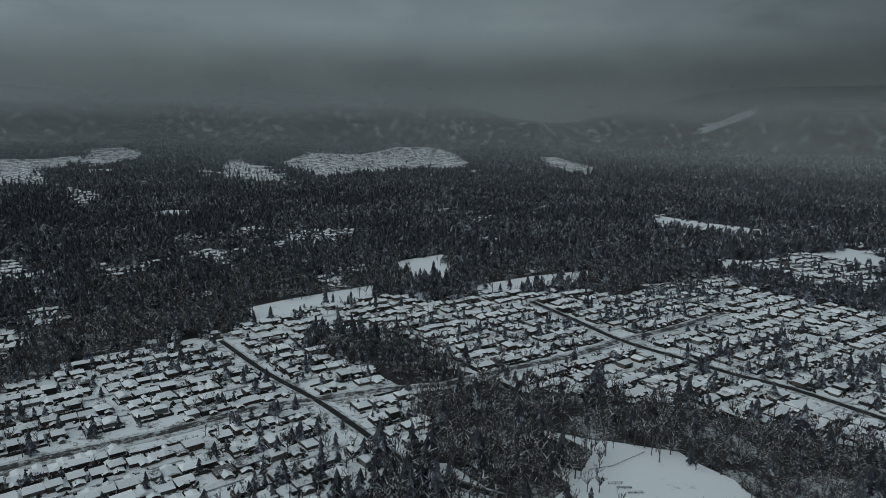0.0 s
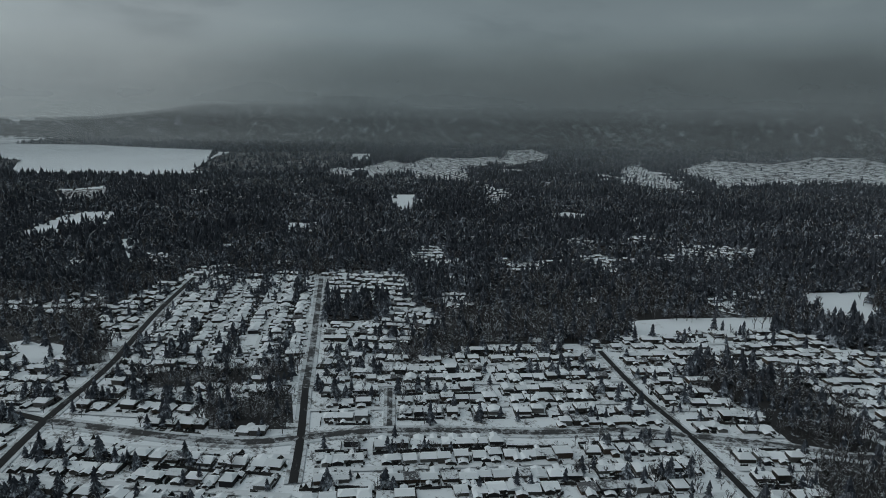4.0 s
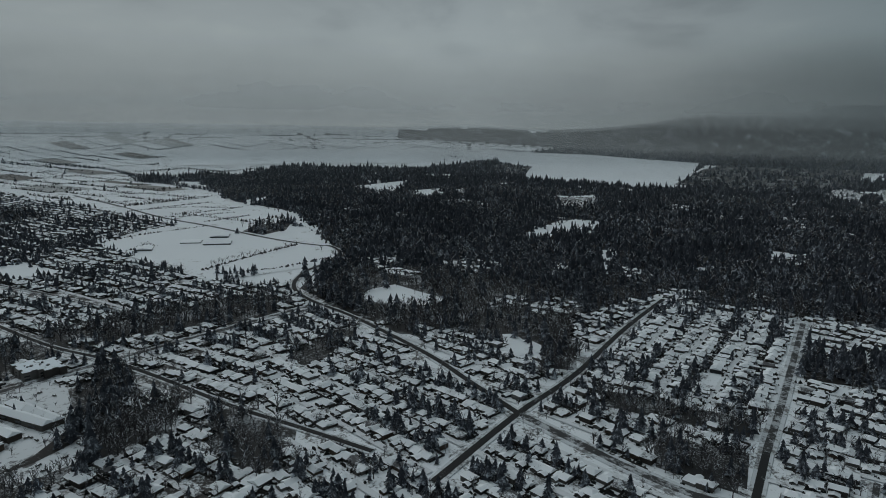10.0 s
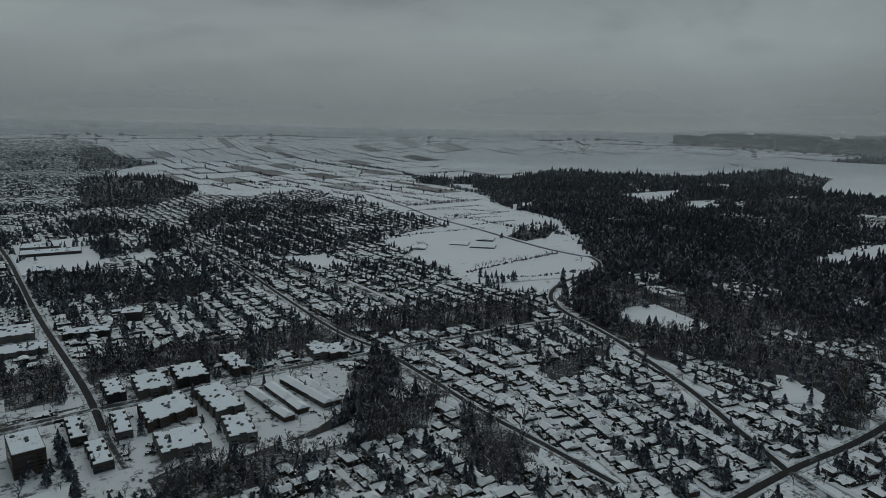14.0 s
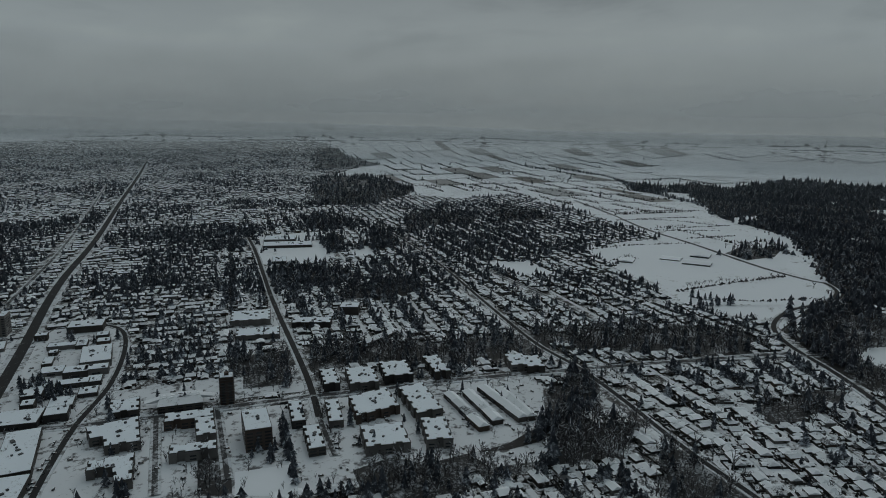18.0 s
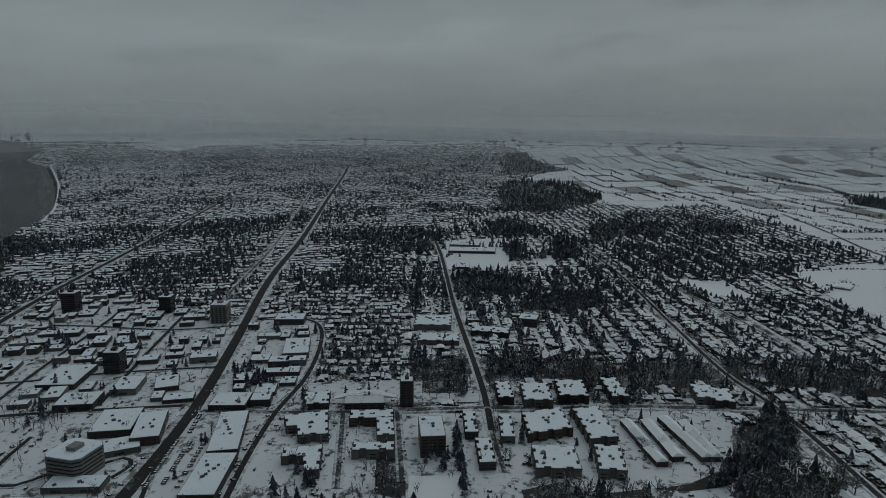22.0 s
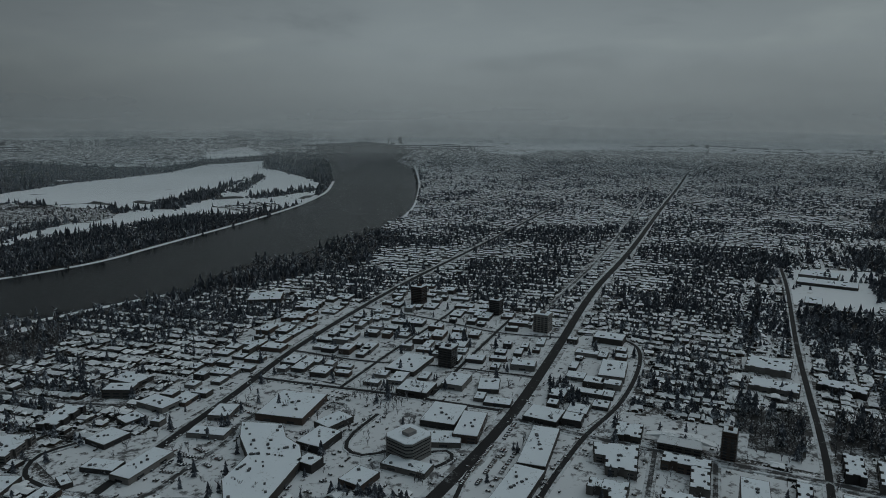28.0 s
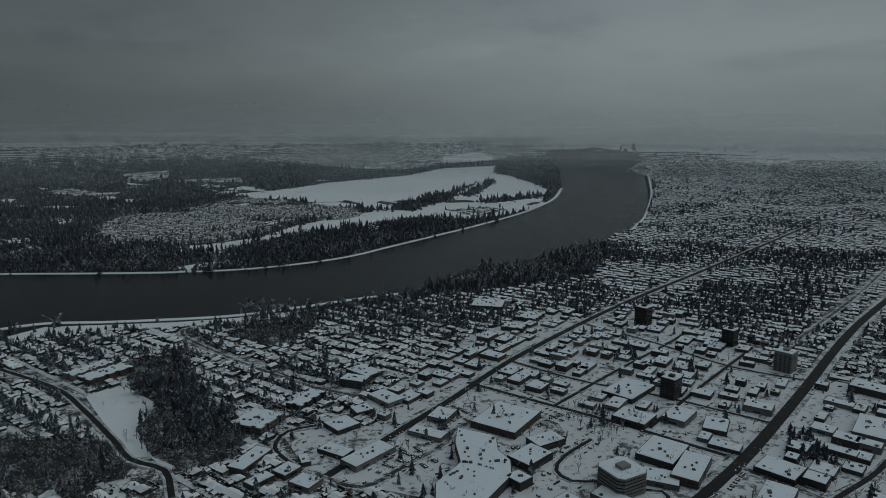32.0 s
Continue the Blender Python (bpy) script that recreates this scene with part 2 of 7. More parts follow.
STEEL = painted("grey_steel", [(0.0, (0.075, 0.079, 0.083)), (0.5, (0.105, 0.109, 0.112))], 0.5)


def glass_material():
    mat, tree, shader = material("window_glass", 0.12)
    shader.inputs["Base Color"].default_value = (0.025, 0.028, 0.032, 1)
    shader.inputs["Specular IOR Level"].default_value = 0.6
    return mat


GLASS = glass_material()


def roof_material():
    """Snow on pitched roofs: thick on some, thin or half melted on others."""
    mat, tree, shader = material("roof_snow", 0.7)
    shape, thing = wire(tree, "ShaderNodeNewGeometry"), wire(tree, "ShaderNodeObjectInfo")
    pick = sums(tree, "FRACT", sums(tree, "ADD", shape.outputs["Random Per Island"], thing.outputs["Random"]))
    small, broad = spots(tree, 0.7, 6.0, 0.7), spots(tree, 0.12, 3.0)
    both = sums(tree, "ADD", sums(tree, "MULTIPLY", broad, 0.45), sums(tree, "MULTIPLY", small, 0.55))
    thin = sums(tree, "ADD", both, ramp(tree, pick, [(0.0, (0.0, 0.0, 0.0)), (0.12, (0.12, 0.12, 0.12)), (0.35, (0.2, 0.2, 0.2)), (1.0, (0.26, 0.26, 0.26))], "LINEAR"))
    mask = ramp(tree, thin, [(0.50, (0, 0, 0)), (0.60, (1, 1, 1))])
    white = mixed(tree, pick, (0.66, 0.69, 0.715), (0.88, 0.905, 0.93))
    tree.links.new(mixed(tree, mask, (0.10, 0.10, 0.105), white), shader.inputs["Base Color"])
    rough_up(tree, shader, both, 0.3, 0.4)
    return mat


ROOF = roof_material()

# ---- ground plan ----
CENTRE, NEAR, SPAN = Vector((-20.0, 15.0)), 3000.0, 1850.0


# the wooded hills to the north and north-east: bearing to the left of north, and height added at the rim
RIDGE_SIDE = [-60, -40, -28, -18.6, -14.5, -5.8, -1.1, 2.3, 5, 11.3, 17.7, 22, 30, 38, 46, 56.4, 60, 64, 67.5, 70, 74, 78, 82, 90, 105, 124, 140, 151, 156, 161, 166, 169.5, 173, 190, 215, 240]
RIDGE_HIGH = [200, 260, 330, 320, 235, 72, 105, 186, 221, 221, 196, 160, 165, 200, 215, 150, 85, 42, 22, 24, 40, 34, 12, 18, 13, 32, 50, 65, 90, 100, 85, 40, 22, 20, 35, 35]


def true_range(r):
    """How far off the land at plan radius r lies: the plain beyond NEAR is drawn in."""
    r = np.asarray(r, float)
    return np.where(r < NEAR, r, NEAR - SPAN * np.log(np.maximum(1e-3, 1 - (r - NEAR) / SPAN)))


def land(x, y):
    """Height of the ground and the size of things there, at plan places."""
    x, y = np.asarray(x, float) - CENTRE.x, np.asarray(y, float) - CENTRE.y
    r = np.hypot(x, y)
    side = np.degrees(np.arctan2(-x, y)) % 360
    side = np.where(side > 300, side - 360, side)
    shrink = np.where(r < NEAR, 1.0, r / np.maximum(1, true_range(r)))
    crest = 232 + 104 * np.clip(side, -20, 200) / 181
    start = np.interp(side, [68, 96], [4600, 4838])
    rise = np.clip((r - start) / np.interp(side, [68, 96], [235, 60]), 0, 1)
    hills = np.interp(side, RIDGE_SIDE, RIDGE_HIGH) * rise * rise * (3 - 2 * rise)
    return crest * (1 - shrink) + hills, shrink


def far_lift(x, y):
    """Overlays lie a little higher over the drawn-in plain."""
    return np.clip((np.hypot(np.asarray(x, float) - CENTRE.x, np.asarray(y, float) - CENTRE.y) - 2900) / 400, 0, 1)


KINDS = ("snow", "forest", "woods", "field", "town", "village", "farmland", "orchard", "water", "ice", "paved", "centre")
CELL, HALF = 12.0, 4920
SIDE = int(2 * HALF / CELL)
centres = -HALF + CELL * (np.arange(SIDE) + 0.5)
gx, gy = np.meshgrid(centres, centres)
bearing = np.degrees(np.arctan2(-(gx - CENTRE.x), gy - CENTRE.y)) % 360
cover = np.where((bearing > 318) | (bearing < 216), 1, 0).astype(np.int8)
cover[np.hypot(gx, gy) < 260] = 0
owner = np.zeros((SIDE, SIDE), np.int16)
outlines = []


def inside(x, y, outline):
    hit = np.zeros(np.shape(x), bool)
    for (xa, ya), (xb, yb) in zip(outline, outline[1:] + outline[:1]):
        if ya != yb:
            hit ^= ((ya > y) != (yb > y)) & (x < (xb - xa) * (y - ya) / (yb - ya) + xa)
    return hit


def paint(kind, angle, outline):
    """One patch of the plan: what covers it and how its streets run. Later patches lie over earlier ones."""
    outlines.append((kind, angle, outline))
    xs, ys = zip(*outline)
    a, b = (max(0, min(SIDE, int((v + HALF) / CELL) + k)) for v, k in ((min(xs), 0), (max(xs), 1)))
    c, d = (max(0, min(SIDE, int((v + HALF) / CELL) + k)) for v, k in ((min(ys), 0), (max(ys), 1)))
    hit = inside(gx[c:d, a:b], gy[c:d, a:b], outline)
    cover[c:d, a:b][hit] = KINDS.index(kind)
    owner[c:d, a:b][hit] = len(outlines) - 1


def look_up(x, y):
    i = np.clip(((np.asarray(x) + HALF) / CELL).astype(int), 0, SIDE - 1)
    j = np.clip(((np.asarray(y) + HALF) / CELL).astype(int), 0, SIDE - 1)
    return cover[j, i], owner[j, i]


grove = np.zeros((SIDE, SIDE))
for row in range(0, SIDE, 3):
    for column in range(0, SIDE, 3):
        spot = Vector((centres[column], centres[row], 0.0))
        grove[row:row + 3, column:column + 3] = noise.noise(spot / 260) + 0.6 * noise.noise(spot / 90 + Vector((9, 4, 2)))


def grove_at(x, y):
    i = np.clip(((np.asarray(x) + HALF) / CELL).astype(int), 0, SIDE - 1)
    j = np.clip(((np.asarray(y) + HALF) / CELL).astype(int), 0, SIDE - 1)
    return grove[j, i]


road_lines = []


def road(name, width, kind, line):
    road_lines.append((name, width, kind, line))


blocks, towers = [], []


def clearings(count, sides, ranges, seed):
    """Small snowy clearings with a few houses, strewn through the forest."""
    local = random.Random(seed)
    for _ in range(count):
        turn, r = radians(local.uniform(*sides)), local.uniform(*ranges)
        x, y = CENTRE.x - r * math.sin(turn), CENTRE.y + r * math.cos(turn)
        if look_up(x, y)[0] != 1:
            continue
        size = local.uniform(14, 40) * (1 + r / 2600)
        lean, thin = local.uniform(0, 3.14), local.uniform(0.35, 0.8)
        pts = []
        for k in range(8):
            q = size * local.uniform(0.45, 1.35)
            a, b = q * math.cos(k * math.pi / 4), q * thin * math.sin(k * math.pi / 4)
            pts.append((round(x + a * math.cos(lean) - b * math.sin(lean)), round(y + a * math.sin(lean) + b * math.cos(lean))))
        paint("village", 45, pts)


def block(kind, high, outline):
    """A larger building: its kind, its height and its outline on the plan."""
    blocks.append((kind, high, outline))
    mx, my = sum(x for x, _ in outline) / len(outline), sum(y for _, y in outline) / len(outline)
    grown = [(mx + (x - mx) * (1 + 9 / max(9, math.hypot(x - mx, y - my))), my + (y - my) * (1 + 9 / max(9, math.hypot(x - mx, y - my)))) for x, y in outline]
    cover[inside(gx, gy, grown)] = KINDS.index("paved")


def tower(kind, x, y, wide, high):
    towers.append((kind, x, y, wide, high))
    cover[np.hypot(gx - x, gy - y) < wide] = KINDS.index("paved")


paint("forest", 0, [(3215, 3608), (2324, 4244), (1313, 4663), (233, 4843), (-860, 4777), (-1909, 4466), (-2862, 3927), (-3669, 3187), (-4289, 2285), (-4690, 1266), (-4852, 184), (-4766, -908), (-4437, -1952), (-3881, -2895), (-3128, -3689), (-2215, -4293), (-1190, -4676), (-104, -4819), (985, -4714), (2023, -4367), (2957, -3795), (221, -329), (2, -404), (-224, -352), (-387, -189), (-439, 37), (-364, 256), (-184, 402), (46, 430)])
paint("farmland", 0, [(-4572, 1854), (-4804, 1120), (-4918, 358), (-4911, -413), (-4784, -1173), (-4540, -1903), (-4184, -2587), (-3726, -3206), (-3176, -3746), (-2549, -4194), (-1859, -4537), (-1256, -3045), (-1720, -2814), (-2141, -2513), (-2511, -2150), (-2819, -1734), (-3058, -1274), (-3222, -783), (-3307, -273), (-3312, 245)])
paint("town", -43, [(-768, 147), (-773, -91), (-703, -318), (-567, -513), (-377, -656), (-152, -733), (86, -738), (313, -668), (508, -532), (-20, 15)])
paint("town", 145, [(839, -875), (668, -981), (416, -1063), (199, -1120), (-16, -1286), (-139, -1130), (89, -584), (174, -447), (456, -382)])
paint("farmland", 0, [(-4241, -2355), (-4394, 2088), (-4236, 1603), (-3429, 568), (-2668, 144), (-1893, 46), (-1318, 95), (-1046, 28), (-946, -99), (-922, -571)])
paint("farmland", 0, [(-3025, -3786), (-4862, -160), (-4537, -139), (-4304, 867), (-2903, -168), (-2321, -50), (-1844, -93), (-1681, -463), (-1836, -679), (-2465, -1404), (-3222, -2520)])
paint("farmland", 0, [(-2079, -4371), (-4657, -1390), (-2246, -617), (-2726, -1707), (-3413, -2627), (-2565, -4097)])
paint("town", -34, [(281, -1087), (11, -1255), (-330, -1430), (-704, -2257), (-1434, -4001), (-2332, -4198), (-3804, -2965), (-590, -379), (-174, -514), (108, -585), (245, -629), (407, -910)])
paint("town", -43, [(-588, -831), (-1482, -1968), (-3053, -3597), (-3758, -2865), (-3343, -2207), (-2378, -1908), (-1852, -958), (-1405, -308), (-638, -105), (-407, -309)])
paint("town", 45, [(-1266, -1274), (-2211, -1486), (-2212, -908), (-1681, -463), (-1129, -140), (-1058, 23), (-879, 97), (-557, 220), (-511, 141), (-453, -103), (-522, -336), (-516, -513)])
paint("town", -148, [(-1010, -50), (-944, 61), (-778, 165), (-739, 269), (-712, 314), (-834, 400), (-913, 573), (-771, 703), (-697, 793), (-486, 648), (-414, 507), (-387, 592), (-292, 677), (-233, 616), (-151, 424), (-304, 187), (-423, 1)])
paint("town", 43, [(-441, 387), (-413, 473), (-387, 592), (-283, 652), (-293, 752), (-136, 859), (-43, 816), (23, 669), (-27, 580), (-85, 452), (-51, 394), (-269, 218)])
paint("town", 39, [(-257, 760), (-149, 738), (-114, 766), (-7, 888), (103, 918), (177, 896), (261, 989), (363, 1003), (380, 938), (491, 840), (524, 755), (316, 434), (239, 492), (177, 536), (95, 551), (18, 555), (-35, 597), (-77, 684), (-107, 581), (-60, 534), (-33, 441), (-55, 426), (-276, 651)])
paint("woods", 0, [(-128, 660), (-92, 702), (-40, 604), (8, 577), (18, 555), (94, 545), (180, 531), (237, 487), (288, 470), (253, 406), (171, 397), (137, 454), (59, 473), (25, 474), (28, 443), (55, 400), (43, 385), (11, 381), (-40, 436), (-60, 534), (-107, 581)])
paint("field", 0, [(44, 385), (70, 420), (57, 454), (25, 467), (38, 480), (109, 456), (136, 450), (164, 418), (169, 392), (140, 349), (45, 340)])
paint("woods", 0, [(26, 460), (58, 468), (76, 448), (64, 419), (31, 431)])
paint("field", 0, [(-333, 739), (-264, 825), (-168, 915), (-157, 853), (-229, 781), (-297, 702)])
paint("field", 0, [(-156, 1052), (-90, 1146), (-55, 984), (-82, 944), (-134, 992)])
paint("field", 0, [(-31, 916), (25, 958), (153, 1052), (109, 969), (24, 892)])
paint("field", 0, [(316, 1175), (424, 1180), (494, 1121), (454, 1065), (354, 1080)])
paint("field", 0, [(381, 1708), (512, 1633), (620, 1538), (564, 1452), (459, 1496), (363, 1563)])
paint("field", 0, [(537, 1222), (687, 1327), (714, 1247), (671, 1168), (549, 1142)])
paint("field", 0, [(503, 1060), (587, 1091), (598, 1034), (538, 1026)])
paint("field", 0, [(425, 1382), (480, 1411), (435, 1289), (405, 1297)])
paint("field", 0, [(-850, 1591), (-741, 1654), (-693, 1534), (-774, 1481)])
paint("field", 0, [(-1435, 1602), (-1360, 1681), (-1209, 1483), (-1289, 1439)])
paint("village", 69, [(-805, 916), (-751, 1018), (-677, 918), (-733, 849)])
paint("village", 50, [(-626, 964), (-484, 1093), (-399, 1252), (-307, 1412), (-278, 1327), (-365, 1151), (-459, 1036), (-550, 899)])
paint("field", 0, [(-1058, 719), (-1089, 785), (-1010, 727), (-1019, 698)])
paint("field", 0, [(-1153, 940), (-1125, 1055), (-1066, 991), (-1104, 915)])
paint("village", 28, [(-800, 374), (-830, 466), (-775, 454), (-714, 404), (-729, 358)])
paint("field", 0, [(-968, 115), (-1009, 149), (-950, 231), (-900, 188), (-908, 112)])
paint("field", 0, [(-758, 265), (-744, 311), (-706, 289), (-696, 258)])
paint("field", 0, [(-2395, 436), (-2510, 579), (-2201, 490), (-2216, 427)])
paint("field", 0, [(-1548, 590), (-1642, 814), (-1533, 753), (-1470, 612)])
paint("field", 0, [(-2116, 862), (-2158, 1074), (-1934, 945), (-1939, 801)])
paint("field", 0, [(-1056, 723), (-1092, 789), (-1004, 728), (-1012, 700)])
paint("village", 78, [(-2603, 243), (-2732, 409), (-2607, 434), (-2399, 244)])
paint("village", 114, [(-2044, 483), (-2170, 628), (-1726, 487), (-1644, 405)])
paint("village", 105, [(-1181, 579), (-1268, 673), (-1096, 585), (-1084, 539)])
paint("woods", 0, [(-1158, 122), (-1328, 272), (-1172, 412), (-802, 367), (-711, 342), (-748, 298), (-785, 179), (-923, 114), (-1014, 75)])
paint("woods", 0, [(-495, 314), (-445, 372), (-390, 328), (-440, 286)])
paint("woods", 0, [(-482, 653), (-453, 742), (-335, 857), (-279, 725), (-391, 599), (-407, 491), (-454, 527)])
paint("forest", 0, [(-573, 679), (-609, 842), (-409, 1030), (-331, 846), (-440, 722), (-476, 645)])
paint("forest", 0, [(-642, 589), (-592, 647), (-535, 587), (-574, 534)])
paint("woods", 0, [(-593, 300), (-570, 339), (-494, 418), (-469, 391), (-551, 297)])
paint("woods", 0, [(-750, 37), (-797, 72), (-747, 69), (-705, 42), (-708, 17)])
paint("woods", 0, [(-823, -258), (-909, -187), (-996, -85), (-909, -28), (-834, -169)])
paint("woods", 0, [(-646, -492), (-712, -466), (-766, -343), (-805, -282), (-792, -240), (-692, -307), (-631, -410)])
paint("woods", 0, [(-476, -304), (-495, -264), (-548, -205), (-724, -182), (-752, -149), (-651, -137), (-552, -164), (-500, -205), (-432, -261)])
paint("woods", 0, [(-433, -257), (-492, -237), (-504, -187), (-453, -174), (-426, -215), (-418, -247)])
paint("field", 0, [(-1247, -519), (-1309, -451), (-1215, -338), (-1167, -421)])
paint("field", 0, [(-1230, -1122), (-1378, -1027), (-1102, -780), (-1038, -827), (-997, -888)])
paint("field", 0, [(-1249, -870), (-1276, -795), (-1193, -747), (-1139, -775)])
paint("woods", 0, [(-1880, 96), (-1967, 233), (-1340, 228), (-1282, 124), (-1377, 99)])
paint("farmland", 0, [(-1283, 105), (-1651, 81), (-1855, 43), (-1893, 4), (-1936, -83), (-2193, -159), (-3051, -359), (-3165, -632), (-3399, -1094), (-2584, -1057), (-1490, -388), (-1186, -139)])
paint("forest", 0, [(-1283, 105), (-1651, 81), (-1855, 43), (-1893, 4), (-1936, -83), (-2193, -159), (-2861, -335), (-2943, -586), (-3165, -632), (-3031, -448), (-3339, -382), (-3078, -235), (-3644, -20), (-3564, 364), (-3464, 637), (-3621, 839), (-3819, 1126), (-3515, 1124), (-3015, 1041), (-2686, 1059), (-2721, 1242), (-2653, 1396), (-2473, 1372), (-2715, 1572), (-2369, 2137), (-942, 876), (-968, 591), (-899, 455), (-877, 240), (-1004, 182)])
paint("woods", 0, [(-1124, 123), (-1152, 308), (-951, 398), (-768, 356), (-678, 292), (-778, 258), (-808, 186), (-889, 117), (-949, 82)])
paint("field", 0, [(-977, 118), (-1041, 169), (-935, 229), (-912, 167), (-916, 120)])
paint("field", 0, [(-2397, 435), (-2534, 581), (-2304, 550), (-2222, 434)])
paint("field", 0, [(-2212, 909), (-2294, 1135), (-1984, 967), (-1989, 820)])
paint("field", 0, [(-1586, 608), (-1666, 833), (-1520, 734), (-1503, 613)])
paint("field", 0, [(-1040, 716), (-1086, 781), (-1011, 733)])
paint("field", 0, [(-756, 269), (-743, 296), (-694, 311), (-682, 255)])
paint("ice", 0, [(-4397, -633), (-4391, 57), (-4386, 466), (-4552, 765), (-4191, 950), (-4011, 1002), (-3782, 660), (-3774, 474), (-3746, 45), (-3640, -530)])
paint("ice", 0, [(-4282, 1004), (-4339, 1259), (-4003, 1885), (-3499, 2340), (-3104, 2041), (-2530, 1434), (-2749, 1298), (-2921, 1048), (-3510, 1305), (-3985, 1091)])
paint("farmland", 0, [(-2530, 1434), (-3104, 2041), (-3410, 2323), (-3113, 2569), (-2810, 2964), (-2552, 2653), (-2580, 2134), (-2485, 1608)])
paint("forest", 0, [(-3763, 1030), (-3858, 1215), (-3391, 1185), (-2912, 1070), (-2681, 1161), (-2543, 959), (-2902, 795)])
paint("town", 135, [(-868, 559), (-748, 684), (-513, 455), (-540, 373), (-638, 322)])
paint("woods", 0, [(-610, -61), (-607, -19), (-556, 18), (-484, 12), (-502, -41)])
paint("woods", 0, [(-995, -122), (-997, 0), (-889, 1), (-874, -104)])
paint("woods", 0, [(-738, 8), (-822, 62), (-834, 97), (-792, 86), (-714, 27)])
paint("woods", 0, [(-851, 349), (-837, 392), (-641, 310), (-653, 275)])
paint("field", 0, [(1308, 4530), (1471, 4501), (1568, 4488), (1678, 4466), (1666, 4455), (1539, 4470), (1378, 4498)])
paint("forest", 0, [(3803, -2961), (-1281, -4663), (-1258, -4527), (-635, -4626), (-662, -3983), (-484, -2960), (119, -1798), (599, -1450), (1313, -1381), (2034, -1357)])
paint("town", -165, [(1359, -4387), (544, -4170), (266, -4237), (-320, -4498), (-568, -4754), (-8, -4815), (630, -4747)])
paint("town", -165, [(2691, -3971), (1871, -4444), (1168, -4654), (1483, -4420), (2235, -4070)])
paint("field", 0, [(979, -3103), (254, -4087), (-309, -4273), (-132, -3524), (201, -2720), (300, -2587), (655, -2970)])
paint("orchard", 0, [(993, -1874), (1141, -2342), (1046, -2502), (695, -2222), (504, -2230), (738, -1775)])
paint("orchard", 0, [(983, -2683), (940, -3062), (616, -2906), (289, -2588), (362, -2304), (688, -2262)])
paint("field", 0, [(734, -1767), (571, -1890), (498, -2204), (287, -2487), (189, -2592), (-109, -3055), (-287, -3878), (-536, -3530), (-371, -2747), (-97, -2472), (262, -2151), (566, -1773)])
paint("field", 0, [(635, -1534), (508, -1642), (475, -1540), (584, -1474)])
paint("forest", 0, [(201, -2720), (-29, -3284), (-44, -2938), (141, -2543)])
paint("field", 0, [(1319, -2196), (1281, -2336), (1209, -2137)])
paint("woods", 0, [(560, -1757), (320, -2056), (-34, -2393), (-44, -2128), (250, -1651), (391, -1530), (485, -1539)])
paint("forest", 0, [(1434, -3258), (850, -3250), (498, -3874), (229, -3997), (-276, -4041), (-515, -3511), (-434, -2916), (-257, -2558), (-87, -2295), (237, -1900), (417, -1604), (657, -1480)])
paint("field", 0, [(1181, -2677), (844, -3230), (683, -3477), (492, -3831), (228, -3975), (-8, -4312), (-274, -4303), (-281, -4086), (-151, -3640), (-72, -3090), (-24, -3242), (80, -3064), (198, -2693), (187, -2556), (78, -2446), (277, -2391), (442, -2265), (787, -1779)])
paint("orchard", 0, [(1317, -2989), (572, -2822), (295, -2541), (282, -2434), (363, -2252), (1063, -2408)])
paint("field", 0, [(-229, -3768), (-387, -4022), (-542, -3703), (-532, -3382), (-399, -2926), (-262, -2611), (-92, -2488), (79, -2477), (142, -2591), (-58, -2912), (-153, -2998)])
paint("farmland", 0, [(326, -4113), (254, -4404), (64, -4664), (-223, -4720), (-323, -4539), (-8, -4351)])
paint("town", -165, [(1213, -4660), (451, -4807), (-151, -4828), (-604, -4763), (-223, -4720), (260, -4491), (484, -4222), (718, -4401)])
paint("farmland", 0, [(-1344, -4631), (-1383, -4634), (-1986, -4413), (-2343, -4237), (-2976, -3824), (-3819, -2992), (-3823, -2987), (-2972, -3808), (-2308, -4149), (-1955, -4314)])
paint("farmland", 0, [(-992, -4693), (-1360, -4641), (-1699, -4530), (-2437, -4184), (-2441, -4178), (-1863, -4442), (-1311, -4565)])
paint("forest", 0, [(2465, -3642), (1343, -4023), (609, -4157), (36, -4407), (-326, -4500), (-692, -4558), (-647, -3762), (-530, -3186), (-239, -2402), (-35, -2048), (129, -1740), (270, -1567), (369, -1493), (475, -1460), (970, -1426)])
paint("field", 0, [(1019, -3077), (840, -3272), (631, -3616), (247, -3927), (33, -4227), (-316, -4335), (-262, -3994), (-118, -3525), (-29, -3285), (177, -2800), (201, -2592), (294, -2623), (494, -2725), (678, -2925), (832, -2960)])
paint("field", 0, [(736, -1767), (646, -1814), (534, -1931), (492, -2154), (412, -2301), (325, -2485), (201, -2592), (19, -2533), (87, -2344), (277, -2151), (404, -1998), (512, -1855), (561, -1700), (604, -1653), (706, -1719)])
paint("orchard", 0, [(1008, -1883), (1165, -2202), (1149, -2448), (950, -2507), (521, -2191), (551, -1992), (611, -1870), (761, -1783), (880, -1805)])
paint("orchard", 0, [(1047, -2588), (993, -2761), (902, -2999), (578, -2801), (293, -2570), (312, -2392), (345, -2304), (503, -2298), (766, -2329)])
paint("field", 0, [(112, -2596), (-30, -3122), (-265, -4061), (-360, -3949), (-507, -3533), (-519, -3301), (-407, -2750), (-245, -2479), (-114, -2353), (47, -2360)])
paint("forest", 0, [(-70, -3170), (-252, -3810), (-279, -3718), (-108, -3056)])
paint("forest", 0, [(-156, -2944), (-462, -3185), (-448, -3071), (-151, -2797)])
paint("village", 60, [(-10, -2602), (-171, -2719), (-256, -2614), (-116, -2411)])
